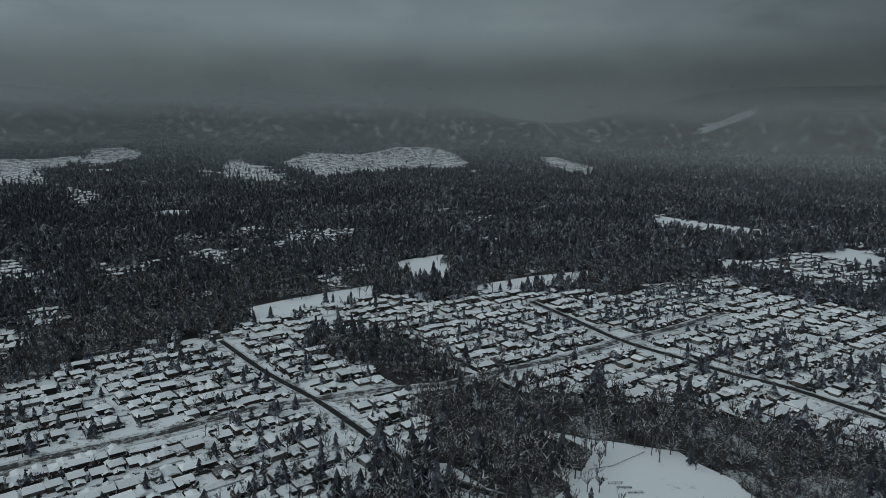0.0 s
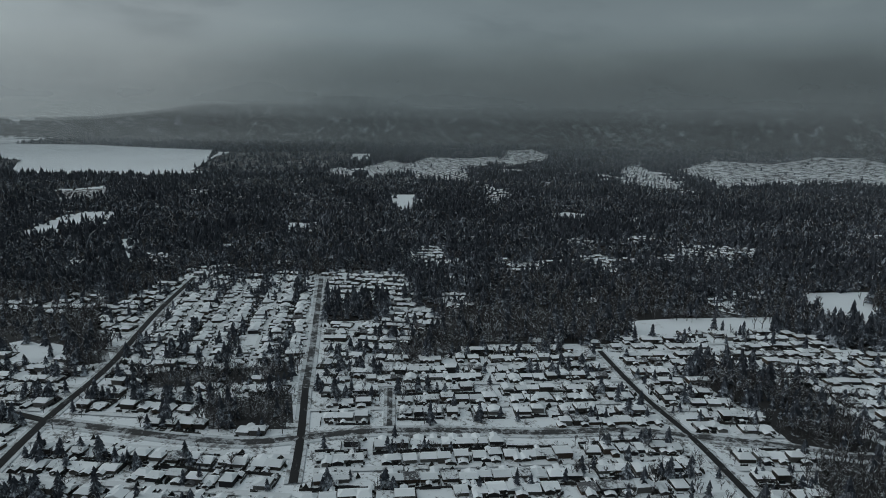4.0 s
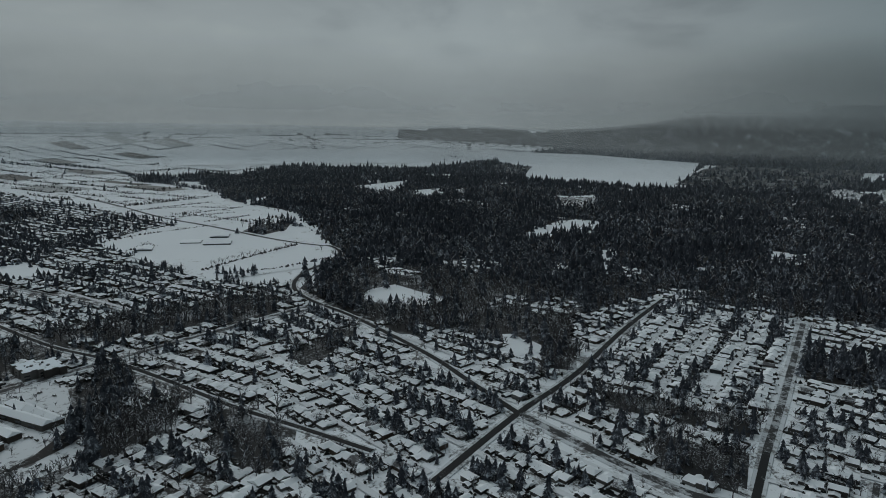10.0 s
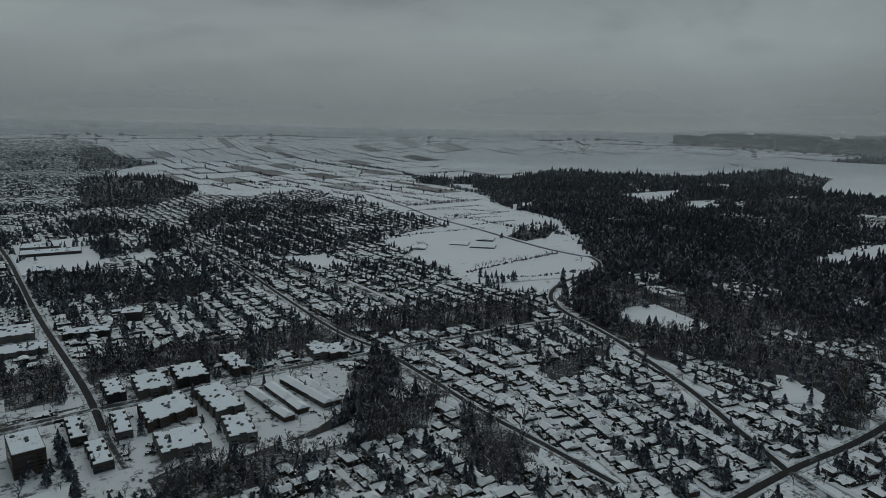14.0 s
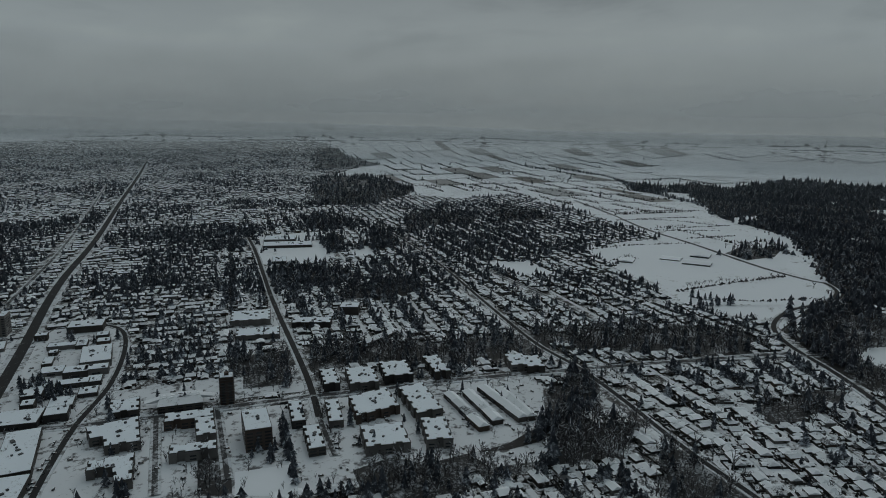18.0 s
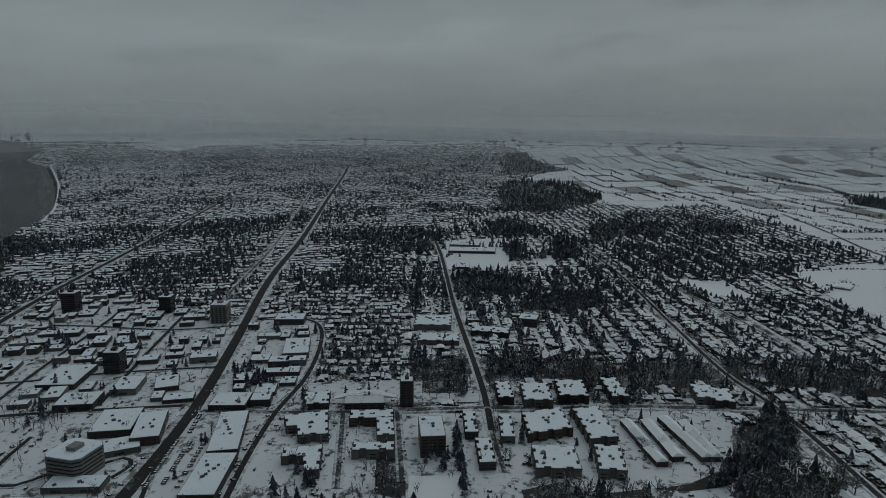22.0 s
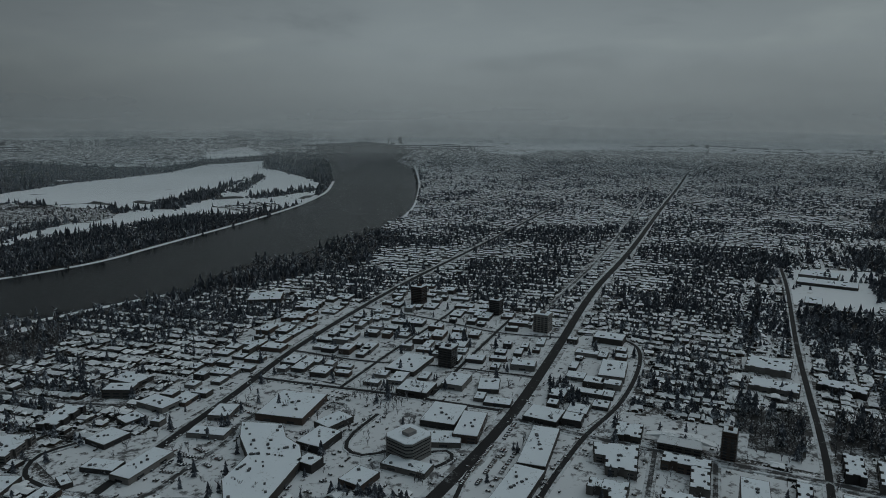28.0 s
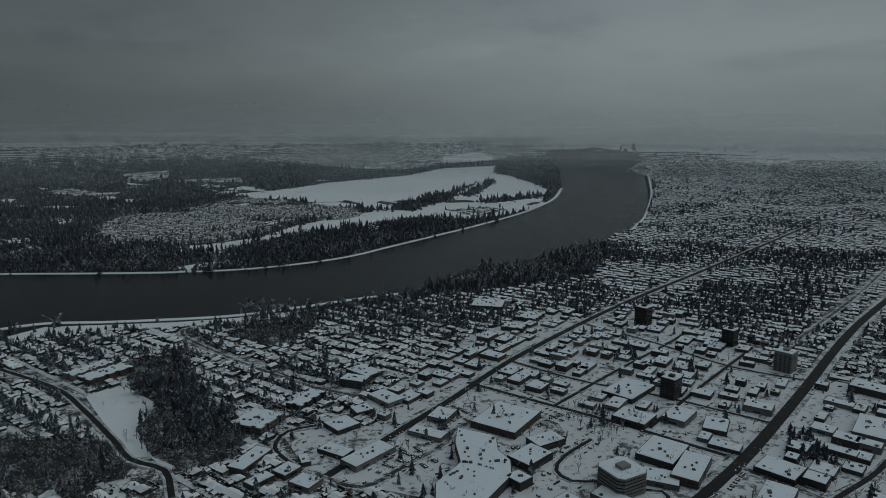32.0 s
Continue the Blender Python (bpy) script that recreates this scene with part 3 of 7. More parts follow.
paint("forest", 0, [(199, -2701), (26, -3236), (-51, -3238), (-31, -2938), (145, -2594)])
paint("field", 0, [(1282, -2122), (1334, -2304), (1277, -2307), (1239, -2087)])
paint("field", 0, [(621, -1497), (524, -1613), (487, -1539), (577, -1463)])
paint("village", 10, [(1820, -3717), (1634, -3889), (1541, -3666), (1637, -3413)])
paint("village", 10, [(1492, -3550), (1169, -3743), (1098, -3578), (1387, -3463)])
paint("village", 10, [(1867, -3063), (1817, -3191), (1571, -3055), (1527, -2941), (1750, -2968)])
paint("village", 10, [(1605, -4327), (1411, -4524), (1384, -4435), (1542, -4274)])
paint("village", 10, [(633, -4316), (286, -4464), (41, -4686), (36, -4407), (281, -4148), (508, -4169)])
paint("village", 10, [(1983, -4337), (1764, -4431), (1767, -4425), (1929, -4247)])
paint("water", 0, [(1313, -862), (907, -947), (684, -1004), (639, -1050), (531, -1063), (352, -1098), (239, -1163), (154, -1216), (51, -1275), (-15, -1357), (-102, -1468), (-245, -1598), (-423, -1793), (-591, -2092), (-736, -2423), (-970, -3191), (-1152, -3943), (-1234, -4398), (-1243, -4598), (-1029, -4685), (-683, -4713), (-692, -4195), (-592, -3415), (-484, -2960), (-314, -2530), (-129, -2192), (119, -1798), (244, -1615), (420, -1492), (597, -1444), (963, -1415), (1313, -1381), (2034, -1357)])
paint("farmland", 0, [(-149, -4774), (-722, -4723), (-1322, -4595), (-1812, -4324), (-2654, -3914), (-3515, -3253), (-3514, -3261), (-2349, -4171), (-873, -4699), (-153, -4774)])
paint("town", -40, [(-1126, -4164), (-1142, -3811), (-958, -3100), (-722, -2391), (-616, -2156), (-454, -1848), (-527, -1646), (-801, -1848), (-1423, -2933), (-1961, -4085), (-1598, -4425), (-1286, -4467)])
paint("water", 0, [(-633, -4497), (-815, -4166), (-1116, -4203), (-1339, -4490), (-1000, -4560)])
paint("woods", 0, [(-15, -1357), (-250, -1633), (-453, -1864), (-406, -1638), (-290, -1446), (-135, -1387), (-39, -1287)])
paint("woods", 0, [(353, -1182), (264, -1203), (187, -1099), (203, -963), (289, -968)])
paint("woods", 0, [(486, -657), (404, -646), (370, -660), (296, -624), (275, -569), (315, -537), (366, -536)])
paint("woods", 0, [(425, -887), (321, -867), (269, -753), (206, -707), (172, -639), (191, -592), (256, -613), (290, -676), (344, -735)])
paint("field", 0, [(416, -766), (379, -785), (315, -675), (262, -613), (285, -612), (340, -675)])
paint("woods", 0, [(-450, -280), (-483, -259), (-508, -220), (-558, -179), (-630, -125), (-649, -86), (-569, -87), (-412, -248)])
paint("paved", 0, [(-46, -765), (-82, -828), (-223, -707), (-323, -629), (-196, -486), (71, -573)])
paint("paved", 0, [(-197, -482), (-272, -553), (-332, -616), (-412, -524), (-269, -432)])
paint("centre", -124, [(-83, -838), (-163, -945), (-257, -1073), (-428, -1232), (-442, -1134), (-524, -830), (-328, -632), (-223, -707)])
paint("centre", -124, [(30, -689), (-46, -782), (-128, -929), (-264, -1108), (-240, -1198), (-60, -1006), (14, -839), (82, -727)])
paint("centre", -131, [(-475, -786), (-574, -854), (-599, -765), (-486, -620), (-394, -563), (-339, -616)])
paint("paved", 0, [(-375, -543), (-721, -210), (-537, -139), (-263, -419)])
paint("paved", 0, [(-404, -556), (-554, -409), (-622, -481), (-558, -505), (-488, -554), (-440, -588)])
paint("paved", 0, [(-711, -688), (-785, -654), (-671, -539), (-611, -581)])
paint("paved", 0, [(143, -666), (109, -681), (24, -712), (-29, -713), (-42, -677), (3, -602), (42, -560), (102, -594)])
paint("woods", 0, [(-578, -556), (-647, -508), (-609, -470), (-531, -505)])
paint("woods", 0, [(-642, -468), (-869, -268), (-835, -255), (-727, -368), (-609, -440)])

paint("village", -70, [(-1110, 3404), (-1130, 4006), (-801, 4010), (-658, 4437), (-437, 4485), (-272, 4292), (-139, 3662), (-150, 3245), (-372, 3259), (-455, 3065), (-620, 2854), (-702, 2600), (-946, 3106)])
paint("village", -70, [(-1376, 3317), (-1355, 3494), (-1049, 3009), (-832, 2651), (-777, 2406), (-920, 2446), (-1009, 2424)])
paint("village", -60, [(269, 4068), (371, 4082), (510, 3518), (419, 2957), (356, 3163), (275, 3675)])
paint("village", -40, [(-2246, 2053), (-2382, 2287), (-2150, 2169), (-1897, 1898), (-2026, 1867)])
paint("village", -40, [(-2246, 2303), (-2484, 2767), (-2275, 2667), (-2438, 3059), (-2242, 3179), (-2194, 3403), (-1965, 3107), (-1905, 2703), (-1486, 2111), (-1545, 2046), (-1694, 2056), (-1939, 2274), (-1861, 1941)])
paint("village", -40, [(-2063, 3231), (-2300, 3698), (-2229, 3861), (-2011, 3694), (-1864, 3427), (-1866, 3120), (-1826, 2888)])
paint("village", 20, [(-488, 1074), (-410, 1192), (-382, 1140), (-451, 1033)])
paint("village", 20, [(-440, 1352), (-296, 1413), (-268, 1275), (-361, 1170)])
paint("village", 60, [(-784, 986), (-746, 1013), (-663, 901), (-714, 895)])
paint("field", 0, [(367, 1705), (440, 1718), (614, 1521), (588, 1456), (454, 1480), (363, 1563)])
paint("field", 0, [(-39, 916), (61, 1000), (153, 1052), (143, 981), (74, 948), (-29, 870)])
paint("field", 0, [(-169, 1073), (-90, 1147), (-58, 1023), (-58, 965), (-88, 926), (-137, 1012)])
paint("village", 30, [(231, 968), (375, 1062), (359, 968), (291, 854), (225, 873)])
paint("village", 30, [(407, 1130), (570, 1253), (657, 1143), (539, 928), (461, 948), (433, 1013)])
paint("forest", 0, [(175, 1144), (265, 1264), (311, 1117), (284, 1030), (177, 896), (145, 907)])
paint("field", 0, [(-1447, 1588), (-1359, 1680), (-1237, 1530), (-1089, 1281), (-1134, 1266)])
paint("field", 0, [(-855, 1617), (-752, 1643), (-696, 1556), (-737, 1454)])
paint("field", 0, [(-1216, 991), (-1137, 1066), (-1047, 989), (-1127, 933)])
paint("field", 0, [(-1082, 735), (-1089, 784), (-1010, 727), (-1023, 701)])
paint("village", 45, [(-804, 916), (-770, 1024), (-697, 945), (-716, 845)])
paint("village", 45, [(-1456, 2145), (-1159, 1892), (-1044, 1787), (-1075, 1617)])
paint("field", 0, [(-2279, 944), (-2159, 1073), (-1885, 920), (-1919, 793)])
paint("field", 0, [(-1560, 602), (-1702, 774), (-1651, 826), (-1481, 733), (-1506, 603)])
paint("field", 0, [(-1267, 643), (-1273, 680), (-1094, 583), (-1092, 553)])
paint("field", 0, [(-759, 265), (-742, 291), (-701, 291), (-690, 250)])
paint("field", 0, [(-2652, 258), (-2915, 530), (-2525, 429), (-2396, 323)])
paint("field", 0, [(-2473, 455), (-2554, 585), (-2257, 530), (-2194, 422)])
paint("village", 30, [(-2130, 454), (-2125, 653), (-2006, 538)])
paint("orchard", 0, [(-2209, 906), (-2200, 1087), (-1975, 964), (-1868, 816), (-1984, 821)])
paint("field", 0, [(-1479, 545), (-1587, 637), (-1685, 726), (-1613, 809), (-1486, 729), (-1494, 648)])
paint("field", 0, [(-2275, -139), (-2310, -45), (-2153, -45), (-2098, -112)])
paint("woods", 0, [(-3694, 1155), (-3503, 1318), (-3065, 1061), (-3282, 1044)])
paint("field", 0, [(-962, 114), (-1030, 163), (-934, 228), (-889, 182), (-907, 117)])
paint("farmland", 0, [(-1490, -388), (-1977, -417), (-2193, -159), (-1900, 44), (-1283, 105), (-1216, 85), (-1104, -113)])
paint("field", 0, [(-1490, -388), (-1680, -180), (-1672, -115), (-1460, 22), (-1393, -1), (-1205, -142), (-1380, -298)])
paint("field", 0, [(-1165, -131), (-1243, -78), (-1313, -22), (-1368, 40), (-1313, 95), (-1241, 86), (-1179, 10), (-1159, -39), (-1115, -115)])
paint("field", 0, [(-1691, -117), (-1887, 36), (-1744, 42), (-1510, 27), (-1523, -23), (-1599, -87)])
paint("woods", 0, [(-1599, -94), (-1698, -70), (-1740, 18), (-1613, 4), (-1543, -46)])
paint("woods", 0, [(-2506, -1947), (-2652, -1923), (-2575, -1665), (-2442, -1416), (-2150, -1245), (-1900, -1226), (-1834, -1231), (-1781, -1326), (-1805, -1400)])
paint("forest", 0, [(-1568, -1215), (-1556, -1124), (-1506, -993), (-1372, -1020), (-1386, -1073)])
paint("forest", 0, [(-1445, -929), (-1454, -868), (-1317, -765), (-1225, -754), (-1247, -800)])
paint("woods", 0, [(-1744, -1008), (-1816, -920), (-1781, -795), (-1673, -746), (-1603, -826), (-1426, -807), (-1590, -909)])
paint("woods", 0, [(-1911, -796), (-2020, -782), (-2002, -656), (-1872, -594), (-1767, -682)])
paint("woods", 0, [(-3566, -2764), (-3681, -2680), (-3452, -2446), (-3276, -2086), (-3040, -2156), (-2882, -2239)])
paint("woods", 0, [(-441, -274), (-474, -259), (-482, -225), (-513, -203), (-500, -176), (-470, -197), (-448, -206), (-418, -249)])
paint("forest", 0, [(-517, -199), (-546, -180), (-599, -166), (-664, -167), (-738, -162), (-723, -142), (-666, -135), (-608, -142), (-561, -158), (-536, -175)])
paint("woods", 0, [(-623, -467), (-687, -478), (-696, -440), (-708, -397), (-758, -344), (-819, -291), (-889, -268), (-879, -232), (-789, -233), (-778, -274), (-700, -292), (-707, -318), (-711, -351), (-682, -382), (-655, -412), (-626, -424), (-586, -425)])
paint("woods", 0, [(-879, -186), (-904, -117), (-1002, -43), (-937, -37), (-874, -84), (-838, -146)])
paint("field", 0, [(-393, -356), (-424, -325), (-391, -288), (-367, -331)])
paint("woods", 0, [(-397, -403), (-417, -386), (-366, -332), (-354, -356)])
paint("woods", 0, [(-585, -533), (-612, -486), (-560, -437), (-523, -473)])
paint("forest", 0, [(-1009, -855), (-1051, -737), (-1014, -659), (-926, -645), (-909, -754)])
paint("forest", 0, [(-1344, -996), (-1358, -972), (-1161, -818), (-1177, -852)])
paint("forest", 0, [(-896, -622), (-1066, -570), (-987, -503), (-908, -531), (-858, -584)])
paint("field", 0, [(668, -981), (634, -1041), (439, -1072), (334, -1103), (227, -1156), (217, -1134), (323, -1070), (514, -1030), (650, -954)])
paint("field", 0, [(409, -767), (385, -805), (307, -736), (309, -676), (273, -625), (232, -597), (232, -583), (291, -637), (355, -704)])
paint("woods", 0, [(422, -887), (352, -925), (279, -770), (229, -738), (180, -666), (174, -628), (189, -609), (217, -586), (262, -613), (309, -676), (307, -736), (368, -786)])
paint("forest", 0, [(381, -845), (337, -878), (283, -762), (228, -714), (202, -658), (227, -620), (278, -670), (293, -728), (351, -786)])
paint("woods", 0, [(389, -622), (372, -653), (317, -642), (280, -590), (285, -569), (291, -540), (337, -538)])
paint("woods", 0, [(-23, -1379), (-92, -1520), (-283, -1657), (-390, -1699), (-384, -1540), (-214, -1441), (-84, -1354)])
paint("town", 45, [(-2229, -1292), (-2223, -1047), (-2431, -950), (-2251, -718), (-1971, -453), (-1799, -357), (-1476, -384), (-1614, -653), (-1652, -819)])
paint("woods", 0, [(-1911, -796), (-2020, -782), (-2002, -656), (-1872, -594), (-1767, -682)])
paint("woods", 0, [(-1744, -1008), (-1816, -920), (-1781, -795), (-1673, -746), (-1603, -826), (-1426, -807), (-1590, -909)])
paint("forest", 0, [(-211, 685), (-139, 699), (-113, 629), (-82, 671), (-39, 612), (-40, 565), (-79, 552), (-104, 580), (-169, 627)])
paint("woods", 0, [(-3324, 2343), (-2930, 2935), (-2398, 2353), (-2322, 1813), (-2623, 1641), (-3188, 2147)])
paint("woods", 0, [(-1212, 98), (-1035, 251), (-838, 251), (-781, 192), (-797, 140), (-927, 99), (-1014, 75)])
paint("forest", 0, [(-3106, -614), (-2981, -470), (-2789, -439), (-2859, -566)])
paint("forest", 0, [(-3274, -380), (-3206, -275), (-2723, -117), (-2426, -121), (-2542, -235), (-2764, -320)])
paint("village", 40, [(-1938, -460), (-1727, -252), (-1629, -325), (-1519, -361)])
paint("field", 0, [(-969, 112), (-1018, 132), (-1043, 176), (-946, 234), (-912, 216), (-934, 139)])
paint("field", 0, [(-1063, 37), (-1122, 50), (-1178, 82), (-1061, 71), (-1016, 51)])
paint("village", 45, [(-818, 166), (-804, 208), (-749, 237), (-720, 213), (-778, 175)])
paint("field", 0, [(-771, 268), (-769, 283), (-721, 290), (-696, 271), (-707, 256)])
paint("village", 45, [(-928, 291), (-948, 360), (-892, 338), (-890, 287)])
paint("village", 45, [(-899, 350), (-938, 449), (-846, 410), (-838, 336)])
paint("field", 0, [(-1505, 556), (-1503, 674), (-1439, 637), (-1427, 540)])
paint("village", 45, [(-1177, 466), (-1174, 520), (-1109, 474), (-1124, 451)])
paint("village", 45, [(-1221, 309), (-1243, 370), (-1164, 340), (-1163, 300)])
paint("village", 45, [(-1155, 935), (-1127, 1058), (-1051, 996), (-1090, 897)])
paint("village", 45, [(-1163, 301), (-1203, 399), (-1126, 396), (-1093, 314)])
paint("village", 45, [(-1134, 454), (-1144, 514), (-1060, 489), (-1057, 435)])
paint("forest", 0, [(-2322, 4003), (-2595, 3833), (-2855, 3644), (-3101, 3437), (-3333, 3214), (-3548, 2975), (-3746, 2722), (-3925, 2455), (-4086, 2177), (-4227, 1888), (-4399, 1609), (-4538, 1310), (-4647, 998), (-4721, 760), (-4802, 772), (-4718, 1186), (-4598, 1591), (-4443, 1984), (-4295, 2288), (-4126, 2581), (-3937, 2861), (-3729, 3127), (-3503, 3379), (-3260, 3613), (-3001, 3831), (-2728, 4029), (-2441, 4208)])
PLANNED = len(outlines)
clearings(290, (-38, 88), (850, 3300), 5)
clearings(60, (182, 214), (1700, 3800), 6)
road("valley_road", 10, "wet", [(-2387, -670), (-2105, -474), (-1854, -315), (-1676, -166), (-1484, -19), (-1397, 75), (-1395, 91), (-1339, 108), (-1278, 100), (-1218, 74), (-1165, 42), (-1100, 22), (-1036, 20), (-968, 42), (-892, 86), (-814, 123), (-709, 166), (-627, 190), (-550, 213)])
road("cross_road", 11, "slush", [(-550, 213), (-493, 240), (-441, 265), (-399, 291), (-375, 319), (-345, 358), (-299, 399), (-236, 446), (-188, 491), (-143, 515), (-81, 544), (-37, 559), (8, 594), (75, 640), (142, 701), (217, 760), (290, 828)])
road("diagonal_road", 10, "wet", [(-451, 114), (-550, 213), (-629, 303), (-761, 427), (-889, 559)])
road("north_road", 9, "wet", [(-328, 275), (-374, 321), (-443, 386)])
road("north_road_upper", 9, "slush", [(-443, 386), (-541, 483), (-744, 679)])
road("ravine_road", 8, "wet", [(-282, 651), (-206, 570), (-143, 513), (-94, 461), (-59, 422), (-22, 396), (11, 381)])
road("ridge_road", 11, "wet", [(53, 851), (102, 769), (142, 701), (189, 653), (230, 612), (269, 582), (318, 524)])
road("farm_lane", 7, "slush", [(-134, 992), (-79, 910), (-33, 869)])
road("long_street", 8, "wet", [(-1532, -959), (-1241, -645), (-966, -391), (-823, -258), (-760, -179), (-690, -109), (-613, -39), (-563, 15), (-505, 76)])
road("west_avenue", 10, "wet", [(-507, -360), (-546, -398), (-612, -468), (-811, -690), (-1077, -972), (-1208, -1119)])
road("west_lane", 6, "slush", [(-507, -360), (-473, -323), (-454, -301)])
road("apartment_street", 9, "slush", [(-328, -606), (-383, -545), (-438, -490), (-496, -441), (-544, -397), (-591, -347), (-643, -300), (-682, -258), (-708, -229), (-754, -177), (-832, -87), (-940, 40)])
road("highway", 17, "wet", [(-197, -482), (-272, -553), (-347, -633), (-475, -786), (-706, -1068), (-1036, -1430), (-1728, -2226), (-2489, -3075)])
road("main_street", 13, "wet", [(80, -576), (8, -689), (-46, -773), (-126, -905), (-261, -1090), (-420, -1286), (-674, -1577), (-1257, -2261)])
road("centre_street", 9, "wet", [(-61, -819), (-138, -765), (-223, -707), (-323, -629)])
road("second_street", 7, "wet", [(-125, -900), (-208, -831), (-303, -779), (-409, -703)])
road("third_street", 7, "wet", [(-261, -1090), (-353, -990), (-430, -888), (-524, -830)])
road("lane_between", 7, "wet", [(-162, -745), (-262, -861), (-384, -997), (-482, -1121)])
road("curving_street", 8, "wet", [(-594, -811), (-595, -768), (-570, -721), (-518, -659), (-455, -598), (-383, -545), (-314, -483), (-266, -434)])
road("creek_road", 9, "wet", [(579, -849), (461, -783), (389, -718), (320, -648), (282, -607), (238, -586), (211, -539)])
road("loop_street", 7, "wet", [(110, -688), (138, -673), (145, -646), (136, -622), (107, -592)])
road("slope_street", 7, "slush", [(402, -1033), (377, -990), (265, -891), (149, -806), (86, -775)])
road("mall_street", 7, "slush", [(89, -584), (42, -560), (3, -602), (-36, -651), (-42, -677), (-74, -714)])
road("bank_path", 8, "snow", [(-1181, -3960), (-1001, -3254), (-763, -2500), (-619, -2135)])
road("far_shore_bank", 12, "snow", [(1323, -1392), (970, -1426), (786, -1438), (602, -1456), (423, -1504), (247, -1629), (121, -1816), (-130, -2217), (-317, -2564), (-482, -2982), (-590, -3415)])
road("near_shore_bank", 12, "snow", [(699, -1027), (645, -1060), (536, -1073), (356, -1112), (241, -1174), (156, -1229), (52, -1288)])
road("row_street", 6, "slush", [(-385, 434), (-336, 379)])
road("bent_street", 6, "slush", [(-816, -110), (-876, -19), (-950, 74)])
road("field_street", 6, "slush", [(-1194, -504), (-1084, -359), (-994, -253), (-903, -158)])
road("grid_street_a", 7, "slush", [(-1841, -2504), (-974, -1446), (-589, -1013)])
road("block_street", 7, "wet", [(-262, -691), (-366, -816), (-497, -969)])
road("hotel_drive", 6, "wet", [(-191, -661), (-156, -623), (-144, -595), (-156, -576), (-184, -576)])
road("plaza_drive", 6, "wet", [(-208, -561), (-236, -559), (-236, -542), (-216, -532)])
road("mall_edge_street", 6, "wet", [(-213, -472), (-246, -518), (-315, -593)])
road("side_street_w", 6, "slush", [(-431, -495), (-338, -384)])
road("side_street_v", 6, "slush", [(-474, -460), (-382, -353)])

block("store", 7.2, [(-109, -659), (-144, -715), (-97, -744), (-62, -688)])
block("mall", 8, [(-45, -636), (-50, -594), (-27, -555), (-28, -515), (-62, -509), (-99, -571), (-100, -599), (-89, -621), (-88, -652), (-48, -670)])
block("store", 7.2, [(-117, -590), (-144, -618), (-124, -638), (-97, -610)])
block("store", 6.4, [(-132, -631), (-162, -650), (-150, -670), (-120, -651)])
block("store", 8, [(-105, -556), (-118, -568), (-105, -582), (-92, -570)])
block("store", 5.6, [(-141, -511), (-163, -530), (-147, -549), (-125, -530)])
block("store", 4.8, [(-201, -515), (-214, -529), (-180, -561), (-167, -547)])
block("store", 4.8, [(-252, -560), (-262, -585), (-229, -598), (-219, -573)])
block("office", 8, [(-270, -562), (-301, -611), (-279, -625), (-248, -576)])
block("office", 6.4, [(-258, -597), (-288, -638), (-257, -661), (-227, -620)])
block("shop", 4, [(106, -595), (97, -599), (105, -617), (114, -613)])
block("shop", 4, [(67, -609), (58, -625), (88, -642), (97, -626)])
block("shop", 4.8, [(82, -664), (60, -685), (80, -706), (102, -685)])
block("shop", 4.8, [(68, -710), (49, -723), (60, -740), (79, -727)])
block("shop", 5.6, [(34, -735), (16, -753), (45, -782), (63, -764)])
block("apartment", 6.4, [(135, -724), (115, -770), (136, -779), (156, -733)])
block("store", 5.6, [(-35, -693), (-48, -721), (-26, -731), (-13, -703)])
block("store", 4.8, [(-30, -649), (-38, -664), (-1, -683), (7, -668)])
block("office", 9.6, [(72, -792), (65, -812), (97, -823), (104, -803)])
block("store", 4.8, [(70, -823), (52, -845), (85, -872), (103, -850)])
block("store", 5.6, [(51, -586), (16, -629), (34, -644), (69, -601)])
block("store", 4, [(89, -549), (79, -567), (101, -579), (111, -561)])
block("store", 4, [(116, -571), (104, -590), (120, -600), (132, -581)])
block("store", 4, [(142, -552), (126, -573), (137, -581), (153, -560)])
block("store", 4.8, [(159, -579), (142, -623), (160, -630), (177, -586)])
block("apartment", 7.2, [(424, -793), (391, -846), (416, -861), (449, -808)])
block("apartment", 7.2, [(454, -808), (426, -862), (446, -873), (474, -819)])
block("apartment", 7.2, [(165, -662), (149, -704), (189, -719), (205, -677)])
block("apartment", 8, [(-363, -496), (-371, -490), (-360, -472), (-382, -454), (-414, -497), (-375, -518)])
block("apartment", 8, [(-341, -436), (-327, -414), (-337, -407), (-366, -441), (-338, -461), (-327, -449)])
block("apartment", 8.8, [(-447, -435), (-460, -449), (-428, -479), (-415, -465)])
block("apartment", 8.8, [(-403, -386), (-414, -397), (-387, -424), (-376, -413)])
block("apartment", 8.8, [(-423, -407), (-449, -438), (-436, -449), (-410, -418)])
block("lodge", 9.6, [(-466, -471), (-488, -495), (-458, -523), (-436, -499)])
block("apartment", 6.4, [(-426, -512), (-447, -537), (-426, -554), (-405, -529)])
block("store", 6.4, [(-309, -490), (-359, -556), (-337, -572), (-287, -506)])
block("store", 6.4, [(-258, -436), (-306, -485), (-285, -505), (-237, -456)])
block("store", 5.6, [(-363, -571), (-387, -595), (-360, -622), (-336, -598)])
block("store", 7.2, [(-500, -653), (-537, -701), (-511, -721), (-474, -673)])
block("store", 4, [(-455, -673), (-469, -689), (-451, -705), (-437, -689)])
block("office", 8, [(-577, -775), (-598, -797), (-567, -827), (-546, -805)])
block("apartment", 8, [(-709, -602), (-746, -635), (-710, -675), (-673, -642)])
